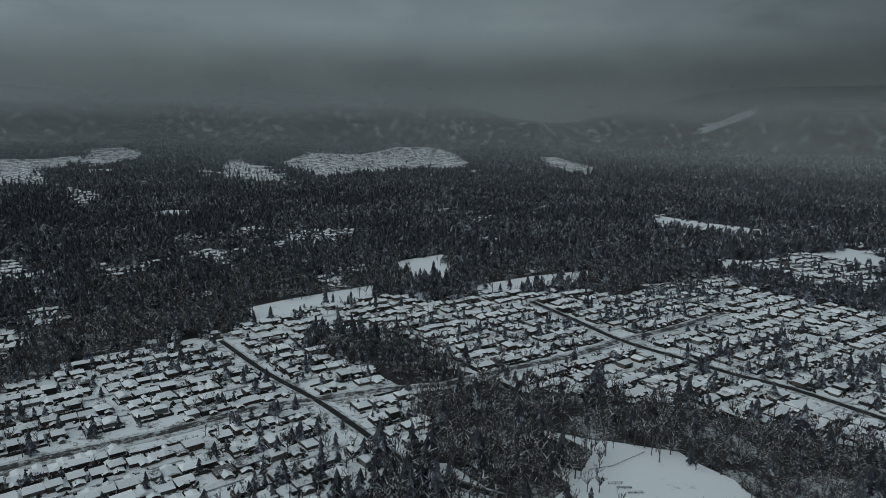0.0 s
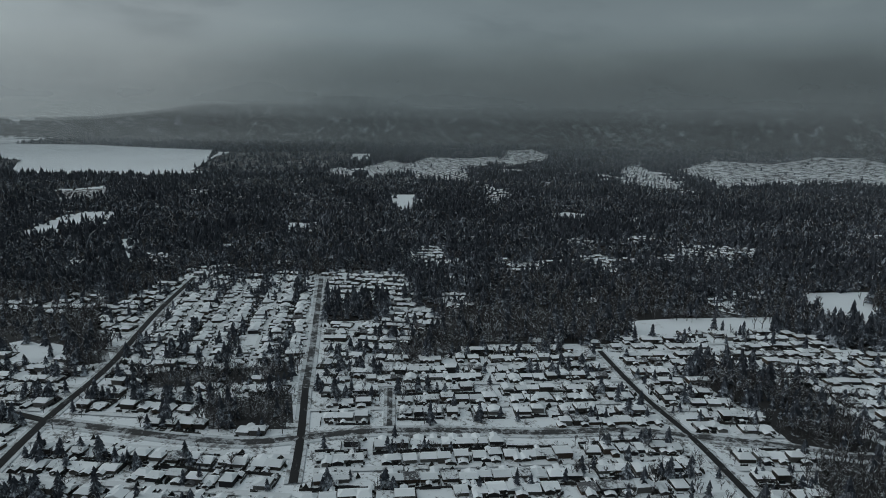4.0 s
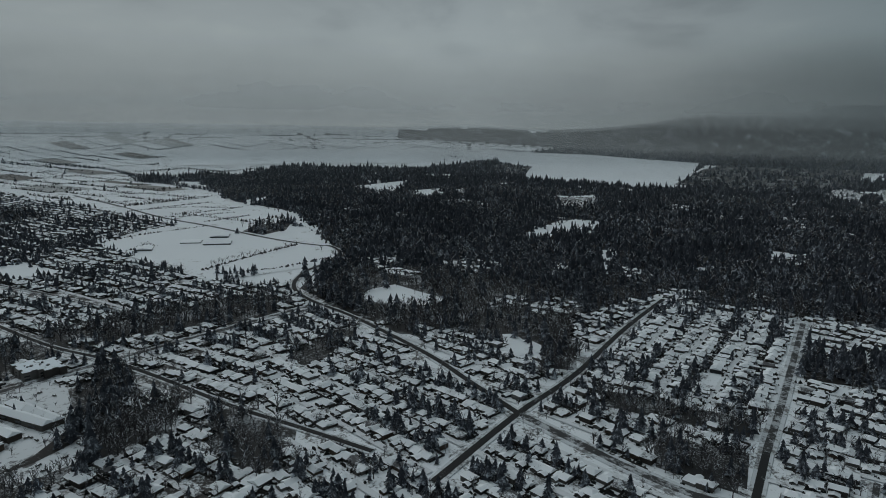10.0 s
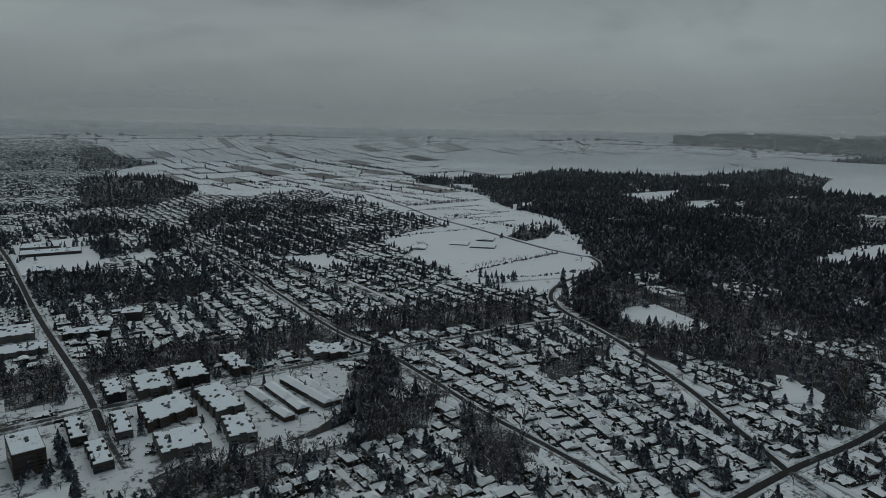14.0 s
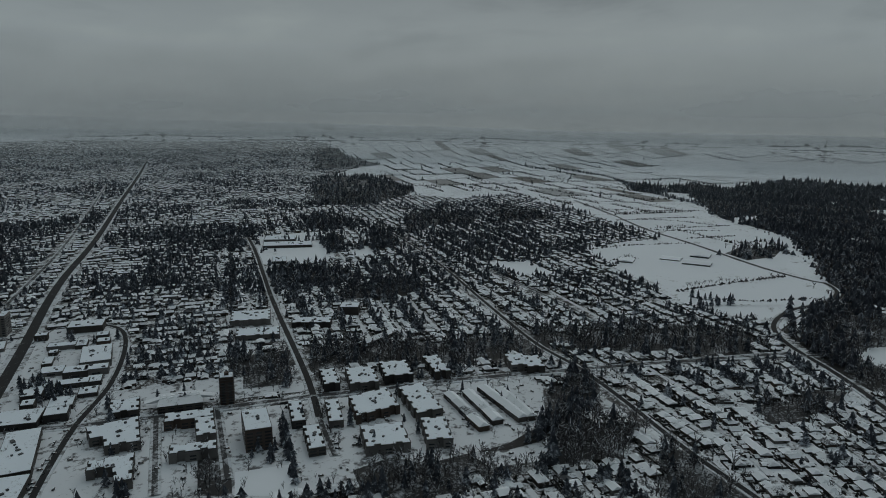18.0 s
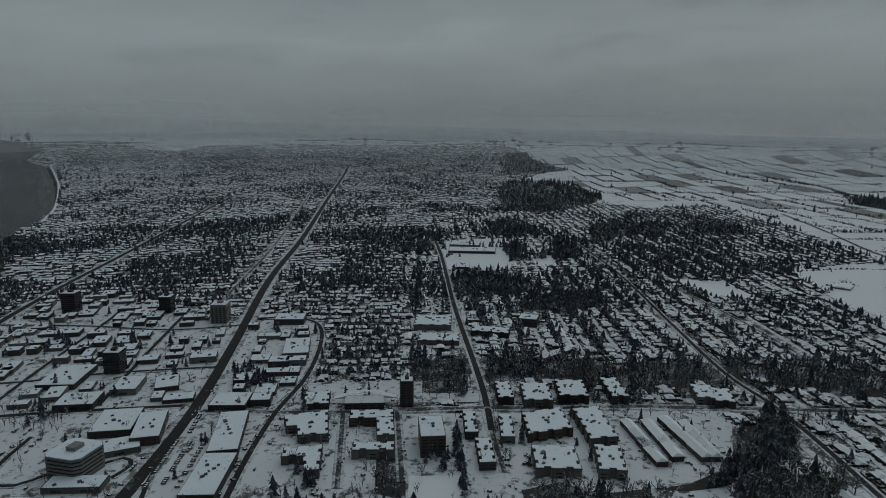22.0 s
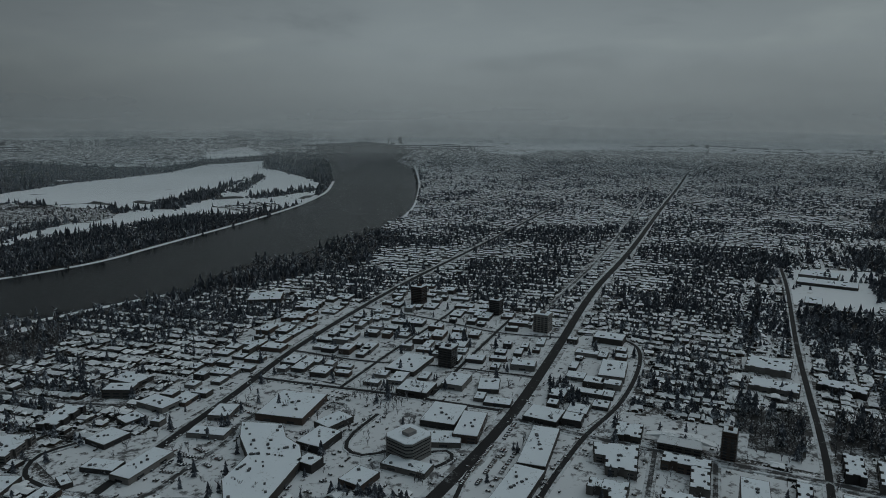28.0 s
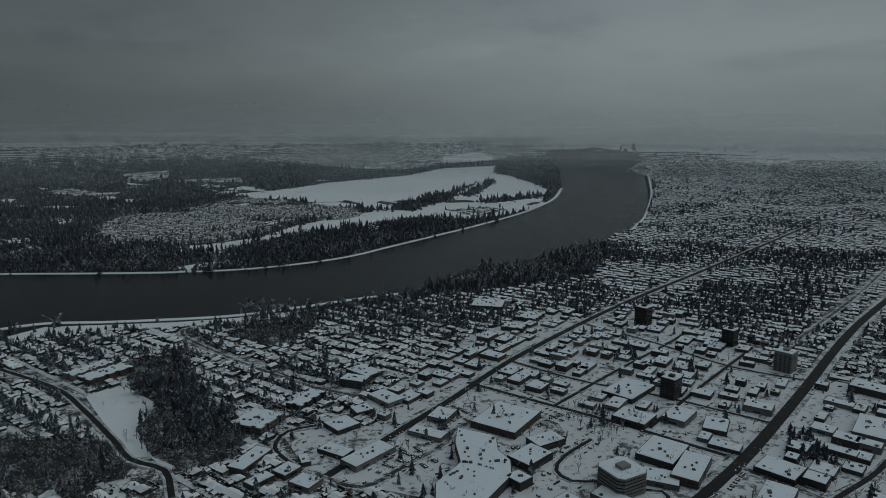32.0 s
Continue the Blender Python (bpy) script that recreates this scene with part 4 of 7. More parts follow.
block("apartment", 6.4, [(-669, -550), (-694, -572), (-657, -614), (-632, -592)])
block("apartment", 7.2, [(-740, -522), (-762, -536), (-734, -581), (-712, -567)])
block("office", 11.2, [(-809, -524), (-832, -536), (-819, -560), (-796, -548)])
block("apartment", 8.8, [(-569, -380), (-601, -412), (-589, -424), (-557, -392)])
block("apartment", 8.8, [(-592, -346), (-628, -379), (-607, -402), (-571, -369)])
block("apartment", 8.8, [(-628, -325), (-662, -355), (-641, -379), (-607, -349)])
block("apartment", 9.6, [(-656, -293), (-693, -331), (-680, -344), (-643, -306)])
block("apartment", 8, [(-721, -224), (-751, -246), (-738, -264), (-708, -242)])
block("apartment", 8, [(-724, -207), (-755, -227), (-744, -244), (-713, -224)])
block("apartment", 7.2, [(-484, -357), (-517, -390), (-508, -399), (-475, -366)])
block("apartment", 7.2, [(-452, -309), (-484, -342), (-473, -352), (-441, -319)])
block("apartment", 6.4, [(-502, -327), (-539, -361), (-530, -371), (-493, -337)])
block("apartment", 8.8, [(-511, -319), (-552, -296), (-583, -332), (-544, -352)])
block("apartment", 8.8, [(-491, -248), (-522, -276), (-496, -305), (-465, -277)])
block("apartment", 9.6, [(-542, -271), (-564, -255), (-612, -305), (-587, -320)])
block("apartment", 8.8, [(-515, -219), (-551, -246), (-537, -265), (-501, -238)])
block("slab", 20, [(-438, -356), (-466, -388), (-449, -403), (-421, -371)])
block("school", 4.8, [(-1192, -914), (-1230, -945), (-1162, -1028), (-1124, -997)])
block("school", 4.8, [(-1226, -990), (-1269, -1022), (-1226, -1080), (-1183, -1048)])
block("school", 4, [(-1030, -849), (-1068, -882), (-1050, -903), (-1012, -870)])
block("barn", 4, [(-1455, -169), (-1491, -168), (-1492, -208), (-1456, -209)])
block("barn", 4.8, [(-1431, -107), (-1472, -107), (-1472, -161), (-1431, -161)])
block("barn", 4.8, [(-1517, -119), (-1564, -118), (-1565, -156), (-1518, -157)])
block("barn", 4.8, [(-1385, -250), (-1425, -253), (-1423, -285), (-1383, -282)])
block("office", 7.2, [(-130, -1160), (-140, -1211), (-83, -1222), (-73, -1171)])
block("apartment", 6.4, [(-181, -1086), (-203, -1126), (-173, -1143), (-151, -1103)])
block("apartment", 6.4, [(-155, -1033), (-166, -1062), (-131, -1075), (-120, -1046)])
block("store", 6.4, [(-301, -692), (-326, -723), (-305, -740), (-280, -709)])
block("store", 5.6, [(-255, -686), (-276, -712), (-245, -737), (-224, -711)])
block("store", 4.8, [(-340, -672), (-356, -704), (-333, -715), (-317, -683)])
block("store", 5.6, [(-259, -755), (-301, -802), (-270, -830), (-228, -783)])
block("townhouse", 7, [(-607, -277), (-591, -256), (-599, -249), (-615, -270)])
block("townhouse", 7, [(-594, -261), (-578, -240), (-586, -233), (-602, -254)])
block("townhouse", 7, [(-582, -247), (-566, -226), (-574, -219), (-590, -240)])
block("townhouse", 7, [(-570, -233), (-554, -212), (-562, -205), (-578, -226)])
block("townhouse", 7, [(-621, -262), (-604, -243), (-613, -236), (-630, -255)])
block("townhouse", 7, [(-610, -249), (-593, -230), (-602, -223), (-619, -242)])
block("townhouse", 7, [(-599, -236), (-582, -217), (-591, -210), (-608, -229)])
block("townhouse", 7, [(-589, -225), (-572, -206), (-581, -199), (-598, -218)])
block("townhouse", 7, [(-640, -254), (-625, -233), (-634, -226), (-649, -247)])
block("townhouse", 7, [(-627, -237), (-612, -216), (-621, -209), (-636, -230)])
block("townhouse", 7, [(-616, -222), (-601, -201), (-610, -194), (-625, -215)])
block("townhouse", 7, [(-605, -208), (-590, -187), (-599, -180), (-614, -201)])
block("townhouse", 7, [(-645, -235), (-627, -216), (-635, -209), (-653, -228)])
block("townhouse", 7, [(-634, -222), (-616, -203), (-624, -196), (-642, -215)])
block("townhouse", 7, [(-624, -211), (-606, -192), (-614, -185), (-632, -204)])
block("townhouse", 7, [(-614, -200), (-596, -181), (-604, -174), (-622, -193)])
block("townhouse", 7, [(-692, -434), (-718, -431), (-720, -442), (-694, -445)])
block("townhouse", 7, [(-706, -432), (-732, -429), (-734, -440), (-708, -443)])
block("townhouse", 7, [(-721, -431), (-747, -428), (-749, -439), (-723, -442)])
block("townhouse", 7, [(-736, -429), (-762, -426), (-764, -437), (-738, -440)])
tower("brick_tower", -364, -1088, 21, 31)
tower("dark_tower", -468, -984, 18, 25)
tower("grey_tower", -501, -877, 23, 28)
tower("dark_tower", -313, -780, 19, 26)
tower("plain_tower", -490, -462, 13, 29)


def off_road(x, y, spare):
    """True where a place lies clear of every road."""
    clear = np.ones(np.shape(x), bool)
    for _, width, _, line in road_lines:
        for (xa, ya), (xb, yb) in zip(line, line[1:]):
            reach = width / 2 + spare
            some = (x > min(xa, xb) - reach) & (x < max(xa, xb) + reach) & (y > min(ya, yb) - reach) & (y < max(ya, yb) + reach)
            if some.any():
                dx, dy = xb - xa, yb - ya
                k = np.clip(((x[some] - xa) * dx + (y[some] - ya) * dy) / max(1, dx * dx + dy * dy), 0, 1)
                clear[some] &= np.hypot(x[some] - xa - k * dx, y[some] - ya - k * dy) > reach
    return clear


def off_blocks(x, y):
    """True where a place lies clear of every larger building."""
    return look_up(x, y)[0] != KINDS.index("paved")


# ---- mesh helpers ----
def mesh_of(name, verts, faces, mats, picks=None):
    """A mesh from arrays: faces all of one size, picks the material of each."""
    mesh = bpy.data.meshes.new(name)
    verts, faces = np.asarray(verts, np.float32).reshape(-1, 3), np.asarray(faces, np.int32)
    n, k = faces.shape
    mesh.vertices.add(len(verts))
    mesh.vertices.foreach_set("co", verts.ravel())
    mesh.loops.add(n * k)
    mesh.loops.foreach_set("vertex_index", faces.ravel())
    mesh.polygons.add(n)
    mesh.polygons.foreach_set("loop_start", np.arange(0, n * k, k, dtype=np.int32))
    for mat in mats:
        mesh.materials.append(mat)
    if picks is not None:
        mesh.polygons.foreach_set("material_index", np.asarray(picks, np.int32))
    mesh.polygons.foreach_set("use_smooth", np.zeros(n, bool))
    mesh.update(calc_edges=True)
    return mesh


def part(name, bm, mat, parent, label=""):
    mesh = bpy.data.meshes.new(name)
    bm.to_mesh(mesh)
    bm.free()
    mesh.materials.append(mat)
    ob = new(name, mesh)
    ob.parent = parent
    return tagged(ob, label)


def box(bm, x0, y0, z0, x1, y1, z1):
    got = bmesh.ops.create_cube(bm, size=1)["verts"]
    for v in got:
        v.co = Vector(((x0 + x1) / 2 + v.co.x * (x1 - x0), (y0 + y1) / 2 + v.co.y * (y1 - y0), (z0 + z1) / 2 + v.co.z * (z1 - z0)))
    return bm


# ---- distance haze as translucent shells, low cloud and fog over the far land ----
# bearing to the left of north, distance, foot, top, width and thickness of the shreds of fog
WISPS = [(159.5, 3100, 95, 215, 620, 0.36), (140, 2700, 85, 165, 330, 0.24), (188, 4150, 140, 310, 700, 0.5), (175.5, 4300, 150, 310, 760, 0.55)]


def haze_material(thick, far, hung=False):
    mat, tree, shader = material("haze_veil", 1.0)
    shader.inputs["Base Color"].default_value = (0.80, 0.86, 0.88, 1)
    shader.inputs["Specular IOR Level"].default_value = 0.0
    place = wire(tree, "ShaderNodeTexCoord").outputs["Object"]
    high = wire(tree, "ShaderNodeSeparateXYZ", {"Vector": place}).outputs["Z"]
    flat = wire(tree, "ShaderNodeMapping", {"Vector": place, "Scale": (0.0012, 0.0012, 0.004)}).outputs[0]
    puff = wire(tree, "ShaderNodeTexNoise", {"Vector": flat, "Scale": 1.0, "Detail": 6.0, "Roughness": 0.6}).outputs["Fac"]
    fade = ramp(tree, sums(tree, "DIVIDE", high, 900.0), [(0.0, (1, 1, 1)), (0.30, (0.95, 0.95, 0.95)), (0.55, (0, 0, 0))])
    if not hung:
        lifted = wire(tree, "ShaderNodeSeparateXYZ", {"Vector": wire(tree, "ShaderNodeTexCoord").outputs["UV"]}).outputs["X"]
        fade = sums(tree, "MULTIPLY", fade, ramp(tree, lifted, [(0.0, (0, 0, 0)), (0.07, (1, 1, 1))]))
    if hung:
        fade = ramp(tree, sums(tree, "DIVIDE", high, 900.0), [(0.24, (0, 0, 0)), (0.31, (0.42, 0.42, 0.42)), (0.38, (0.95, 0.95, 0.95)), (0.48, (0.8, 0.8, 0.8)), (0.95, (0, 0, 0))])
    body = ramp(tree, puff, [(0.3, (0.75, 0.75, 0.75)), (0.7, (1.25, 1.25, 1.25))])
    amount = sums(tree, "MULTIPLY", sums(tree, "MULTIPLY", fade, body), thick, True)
    tree.links.new(amount, shader.inputs["Alpha"])
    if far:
        # light of far haze and cloud put in as glow, toned like the cloud's foot
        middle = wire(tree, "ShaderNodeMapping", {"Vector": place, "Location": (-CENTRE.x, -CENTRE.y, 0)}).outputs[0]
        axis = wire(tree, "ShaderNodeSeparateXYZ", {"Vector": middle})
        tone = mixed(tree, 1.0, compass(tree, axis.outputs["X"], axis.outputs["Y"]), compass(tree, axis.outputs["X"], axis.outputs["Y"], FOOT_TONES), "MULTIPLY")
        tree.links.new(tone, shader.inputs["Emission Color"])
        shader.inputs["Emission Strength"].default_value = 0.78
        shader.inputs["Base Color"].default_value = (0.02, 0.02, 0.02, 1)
    return mat


def haze_shell(radius, thick, low, hung=False):
    sides = 180
    turn = np.arange(sides) * 2 * np.pi / sides
    ring = np.stack([CENTRE.x - radius * np.sin(turn), CENTRE.y + radius * np.cos(turn)], -1)
    foot = land(*ring.T)[0] if not hung and radius < 4400 else np.full(sides, low)
    levels = [0, 25, 60, 150, 300, 450, 600, 900]
    verts = np.concatenate([np.c_[ring, np.maximum(foot, low) * (1 - z / 900) + z] for z in levels])
    i, j = np.meshgrid(np.arange(len(levels) - 1), np.arange(sides), indexing="ij")
    a, b = i * sides + j, i * sides + (j + 1) % sides
    quads = np.stack([a, b, b + sides, a + sides], -1).reshape(-1, 4)
    mesh = mesh_of("haze_shell", verts, quads, [haze_material(thick, radius > 3700, hung)])
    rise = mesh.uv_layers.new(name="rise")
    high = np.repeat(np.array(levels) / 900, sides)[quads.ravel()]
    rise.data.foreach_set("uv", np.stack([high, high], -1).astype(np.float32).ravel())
    tagged(new("haze_shell", mesh), "glowing sheet of low cloud hiding the hilltops" if hung else "translucent shell imitating pale haze over distant land", "mist", kind="structure")


# distance haze put into nested translucent rings, denser farther out
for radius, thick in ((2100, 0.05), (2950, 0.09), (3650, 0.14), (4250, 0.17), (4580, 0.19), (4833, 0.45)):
    haze_shell(radius, thick, -5)
haze_shell(4560, 1.0, 200, True)


def fog_wisp(bearing, radius, low, high, wide, thick):
    """A torn shred of low fog, dense in its middle and gone at its rim."""
    mat, tree, shader = material("torn_fog", 1.0)
    shader.inputs["Base Color"].default_value = (0.46, 0.49, 0.50, 1)
    shader.inputs["Specular IOR Level"].default_value = 0.0
    spot = wire(tree, "ShaderNodeTexCoord")
    axis = wire(tree, "ShaderNodeSeparateXYZ", {"Vector": spot.outputs["Generated"]})
    across = ramp(tree, axis.outputs["X"], [(0.0, (0, 0, 0)), (0.4, (1, 1, 1)), (0.6, (1, 1, 1)), (1.0, (0, 0, 0))])
    upward = ramp(tree, axis.outputs["Z"], [(0.0, (0, 0, 0)), (0.3, (1, 1, 1)), (0.5, (0.7, 0.7, 0.7)), (1.0, (0, 0, 0))])
    puff = wire(tree, "ShaderNodeTexNoise", {"Vector": wire(tree, "ShaderNodeMapping", {"Vector": spot.outputs["Object"], "Scale": (0.006, 0.006, 0.014)}).outputs[0], "Scale": 1.0, "Detail": 6.0, "Roughness": 0.6}).outputs["Fac"]
    torn = ramp(tree, puff, [(0.36, (0, 0, 0)), (0.62, (1, 1, 1))])
    amount = sums(tree, "MULTIPLY", sums(tree, "MULTIPLY", sums(tree, "MULTIPLY", across, upward), torn), thick, True)
    tree.links.new(amount, shader.inputs["Alpha"])
    turn = radians(bearing)
    n = 12
    u = np.linspace(-wide / 2, wide / 2, n + 1)
    bow = -0.12 * wide * (2 * u / wide) ** 2
    verts = np.concatenate([np.stack([u, bow, np.full(n + 1, z)], -1) for z in (low, (low + high) / 2, high)])
    faces = [(r * (n + 1) + k, r * (n + 1) + k + 1, (r + 1) * (n + 1) + k + 1, (r + 1) * (n + 1) + k) for r in range(2) for k in range(n)]
    ob = tagged(new("fog_wisp", mesh_of("fog_wisp", verts, faces, [mat])), "torn shred of low fog over the land", "mist", kind="structure")
    ob.matrix_world = Matrix.Translation((CENTRE.x - radius * math.sin(turn), CENTRE.y + radius * math.cos(turn), 0)) @ Matrix.Rotation(turn, 4, "Z")


for shred in WISPS:
    fog_wisp(*shred)


# ---- large structure: ground, overlays, roads ----
def build_ground():
    rings = np.concatenate([np.linspace(30, NEAR, 40), np.linspace(NEAR + 40, 4845, 60), [4856, 4868, 4880, 4900, 4915]])
    sides = 240
    turn = np.arange(sides) * 2 * np.pi / sides
    x = CENTRE.x - np.outer(rings, np.sin(turn))
    y = CENTRE.y + np.outer(rings, np.cos(turn))
    z = land(x, y)[0]
    verts = np.concatenate([np.stack([x, y, z], -1).reshape(-1, 3), [(CENTRE.x, CENTRE.y, 0)]])
    i, j = np.meshgrid(np.arange(len(rings) - 1), np.arange(sides), indexing="ij")
    a, b = i * sides + j, i * sides + (j + 1) % sides
    quads = np.stack([a, b, b + sides, a + sides], -1).reshape(-1, 4)
    fan = np.stack([np.full(sides, len(verts) - 1), (np.arange(sides) + 1) % sides, np.arange(sides), np.arange(sides)], -1)[:, [0, 2, 1]]
    bm = bmesh.new()
    mid = verts[quads].mean(1)
    wooded = (look_up(mid[:, 0], mid[:, 1])[0] == KINDS.index("forest")) & (np.hypot(mid[:, 0], mid[:, 1]) > 3900) & (mid[:, 1] > 1200)
    mesh = mesh_of("ground", verts, quads, [SNOW, LITTER], wooded.astype(int))
    bm.from_mesh(mesh)
    bm.verts.ensure_lookup_table()
    for tri in fan:
        bm.faces.new([bm.verts[k] for k in tri])
    bmesh.ops.recalc_face_normals(bm, faces=bm.faces)
    bm.to_mesh(mesh)
    bm.free()
    tagged(new("ground", mesh), "snow-covered plain with low grass showing through", "ground", kind="structure")


build_ground()
SHEETS = {"forest": (LITTER, "dark forest floor with patchy snow"), "woods": (SCRUB, "brushy wood floor with thin snow"), "field": (FIELD, "open field under smooth fresh snow"),
          "farmland": (FARM, "flat farmland with thin wind-blown snow"), "orchard": (GARDEN, "young plantation ground under snow"), "water": (WATER, "wide dark river with small ripples"),
          "ice": (ICE, "frozen lake under white snow"), "paved": (LOT, "trodden snow over paved yards and parking lots"),
          "centre": (LOT, "trodden snow over the paved town centre"), "town": (GARDEN, "snowy gardens and yards between houses"), "village": (TERRACE, "terraced clearing with snow between dark banks")}


def build_sheet(n, kind, outline, gather=None):
    bm = bmesh.new()
    flat = geometry.delaunay_2d_cdt([Vector(p) for p in outline], [], [list(range(len(outline)))], 1, 0.01)
    corners = [bm.verts.new((p.x, p.y, 0)) for p in flat[0]]
    for tri in flat[2]:
        bm.faces.new([corners[k] for k in tri])
    if max(math.hypot(x - CENTRE.x, y - CENTRE.y) for x, y in outline) > NEAR - 200:
        for reach in (5000, 2500, 1300, 700, 380, 200):
            long = [e for e in bm.edges if e.calc_length() > reach]
            if long:
                bmesh.ops.subdivide_edges(bm, edges=long, cuts=1)
                bmesh.ops.triangulate(bm, faces=bm.faces)
        for reach in (120, 70):
            long = [e for e in bm.edges if e.calc_length() > reach and math.hypot(e.verts[0].co.x - CENTRE.x, e.verts[0].co.y - CENTRE.y) > 2900]
            if long:
                bmesh.ops.subdivide_edges(bm, edges=long, cuts=1)
                bmesh.ops.triangulate(bm, faces=bm.faces)
    for v in bm.verts:
        v.co.z = float(land(v.co.x, v.co.y)[0]) + 0.06 + (0.0045 + 0.03 * float(far_lift(v.co.x, v.co.y))) * n
    for f in bm.faces:
        if f.normal.z < 0:
            f.normal_flip()
    mat, label = SHEETS[kind]
    mesh = bpy.data.meshes.new(kind)
    bm.to_mesh(mesh)
    bm.free()
    if gather:
        gather.from_mesh(mesh)
        bpy.data.meshes.remove(mesh)
        return
    if kind == "town" and sum(y for _, y in outline) / len(outline) > 250:
        mat = YARD
    mesh.materials.append(mat)
    name = {"water": "river_water", "ice": "lake", "forest": "forest_floor", "woods": "wood_floor", "paved": "yard", "centre": "yard", "town": "garden_ground", "village": "clearing"}.get(kind, kind)
    tagged(new(name, mesh), label, "water" if kind == "water" else "ground", kind="structure")


for number, (kind, _, outline) in enumerate(outlines):
    if kind in SHEETS and number < PLANNED:
        build_sheet(number, kind, outline)
glades = bmesh.new()
for number, (kind, _, outline) in enumerate(outlines[PLANNED:]):
    build_sheet(PLANNED + number % 40, kind, outline, glades)
mesh = bpy.data.meshes.new("forest_glades")
glades.to_mesh(mesh)
glades.free()
mesh.materials.append(SNOW)
tagged(new("forest_glades", mesh), "small snowy glades with houses among dark trees", "ground", kind="structure")


def smooth_line(line, step=14.0):
    """Points along a softly rounded line."""
    pts = [Vector(p) for p in line]
    ext = [2 * pts[0] - pts[1], *pts, 2 * pts[-1] - pts[-2]]
    out = []
    for a, b, c, d in zip(ext, ext[1:], ext[2:], ext[3:]):
        cuts = max(2, int((c - b).length / step))
        for k in range(cuts):
            u = k / cuts
            out.append(0.5 * (2 * b + (c - a) * u + (2 * a - 5 * b + 4 * c - d) * u * u + (3 * b - a - 3 * c + d) * u ** 3))
    return out + [pts[-1]]


def ribbon(name, line, width, z, mat, label, lift=0.12):
    pts = smooth_line(line)
    bm = bmesh.new()
    rows = []
    for k, p in enumerate(pts):
        way = (pts[min(k + 1, len(pts) - 1)] - pts[max(k - 1, 0)]).normalized()
        across = Vector((-way.y, way.x))
        base = float(land(p.x, p.y)[0]) + z + 4.2 * float(far_lift(p.x, p.y))
        rows.append([bm.verts.new((*(p + across * s * width / 2), base + h)) for s, h in ((-1.12, -1.2), (-1, 0), (-0.33, lift), (0.33, lift), (1, 0), (1.12, -1.2))])
    for a, b in zip(rows, rows[1:]):
        for k in range(5):
            bm.faces.new((a[k], a[k + 1], b[k + 1], b[k]))
    bmesh.ops.recalc_face_normals(bm, faces=bm.faces)
    mesh = bpy.data.meshes.new(name)
    bm.to_mesh(mesh)
    bm.free()
    mesh.materials.append(mat)
    return tagged(new(name, mesh), label, "road", kind="structure")


for number, (name, width, kind, line) in enumerate(road_lines):
    level = 1.05 + 0.012 * number
    if kind == "wet":
        width *= 0.74 if width > 12 else 0.66
        ribbon(name + "_verge", line, width * 1.9, level - 0.15, TRACK, "ploughed snow verge along the road", 0.05)
        ribbon(name, line, width, level + 0.1, WET, "dark wet asphalt road cleared of snow")
    elif kind == "slush":
        ribbon(name + "_verge", line, width * 1.5, level - 0.15, TRACK, "ploughed snow verge along the street", 0.05)
        ribbon(name, line, width * 0.72, level + 0.1, SLUSH, "slushy grey street with tyre tracks in snow")
    else:
        ribbon(name, line, width, level, FIELD, "snow-covered track")


# ---- trees as stuff ----
rng = np.random.default_rng(7)


def conifer_shape(tiers, sides, seed, girth=0.21, blunt=0.85):
    """A unit spruce, 1 high: ragged skirts one above another. A low blunt makes a fuller crown."""
    local = np.random.default_rng(seed)
    verts, faces = [], []
    for k in range(tiers):
        low, high = 0.06 + 0.86 * k / tiers, 0.06 + 0.86 * (k + 1.75) / tiers
        high = min(1.0, high)
        wide = girth * (1 - k / tiers) ** blunt + 0.02
        base = len(verts)
        off = local.uniform(0, 6.28)
        for s in range(2 * sides):
            ang = off + np.pi * s / sides
            out = wide * (1.0 if s % 2 == 0 else 0.42) * local.uniform(0.8, 1.15)
            verts.append((out * np.cos(ang), out * np.sin(ang), low + (0.0 if s % 2 == 0 else 0.035) + local.uniform(-0.02, 0.02)))
        tip = len(verts)
        verts.append((local.uniform(-0.01, 0.01), local.uniform(-0.01, 0.01), high))
        faces += [(base + s, base + (s + 1) % (2 * sides), tip) for s in range(2 * sides)]
    return np.array(verts), np.array(faces)


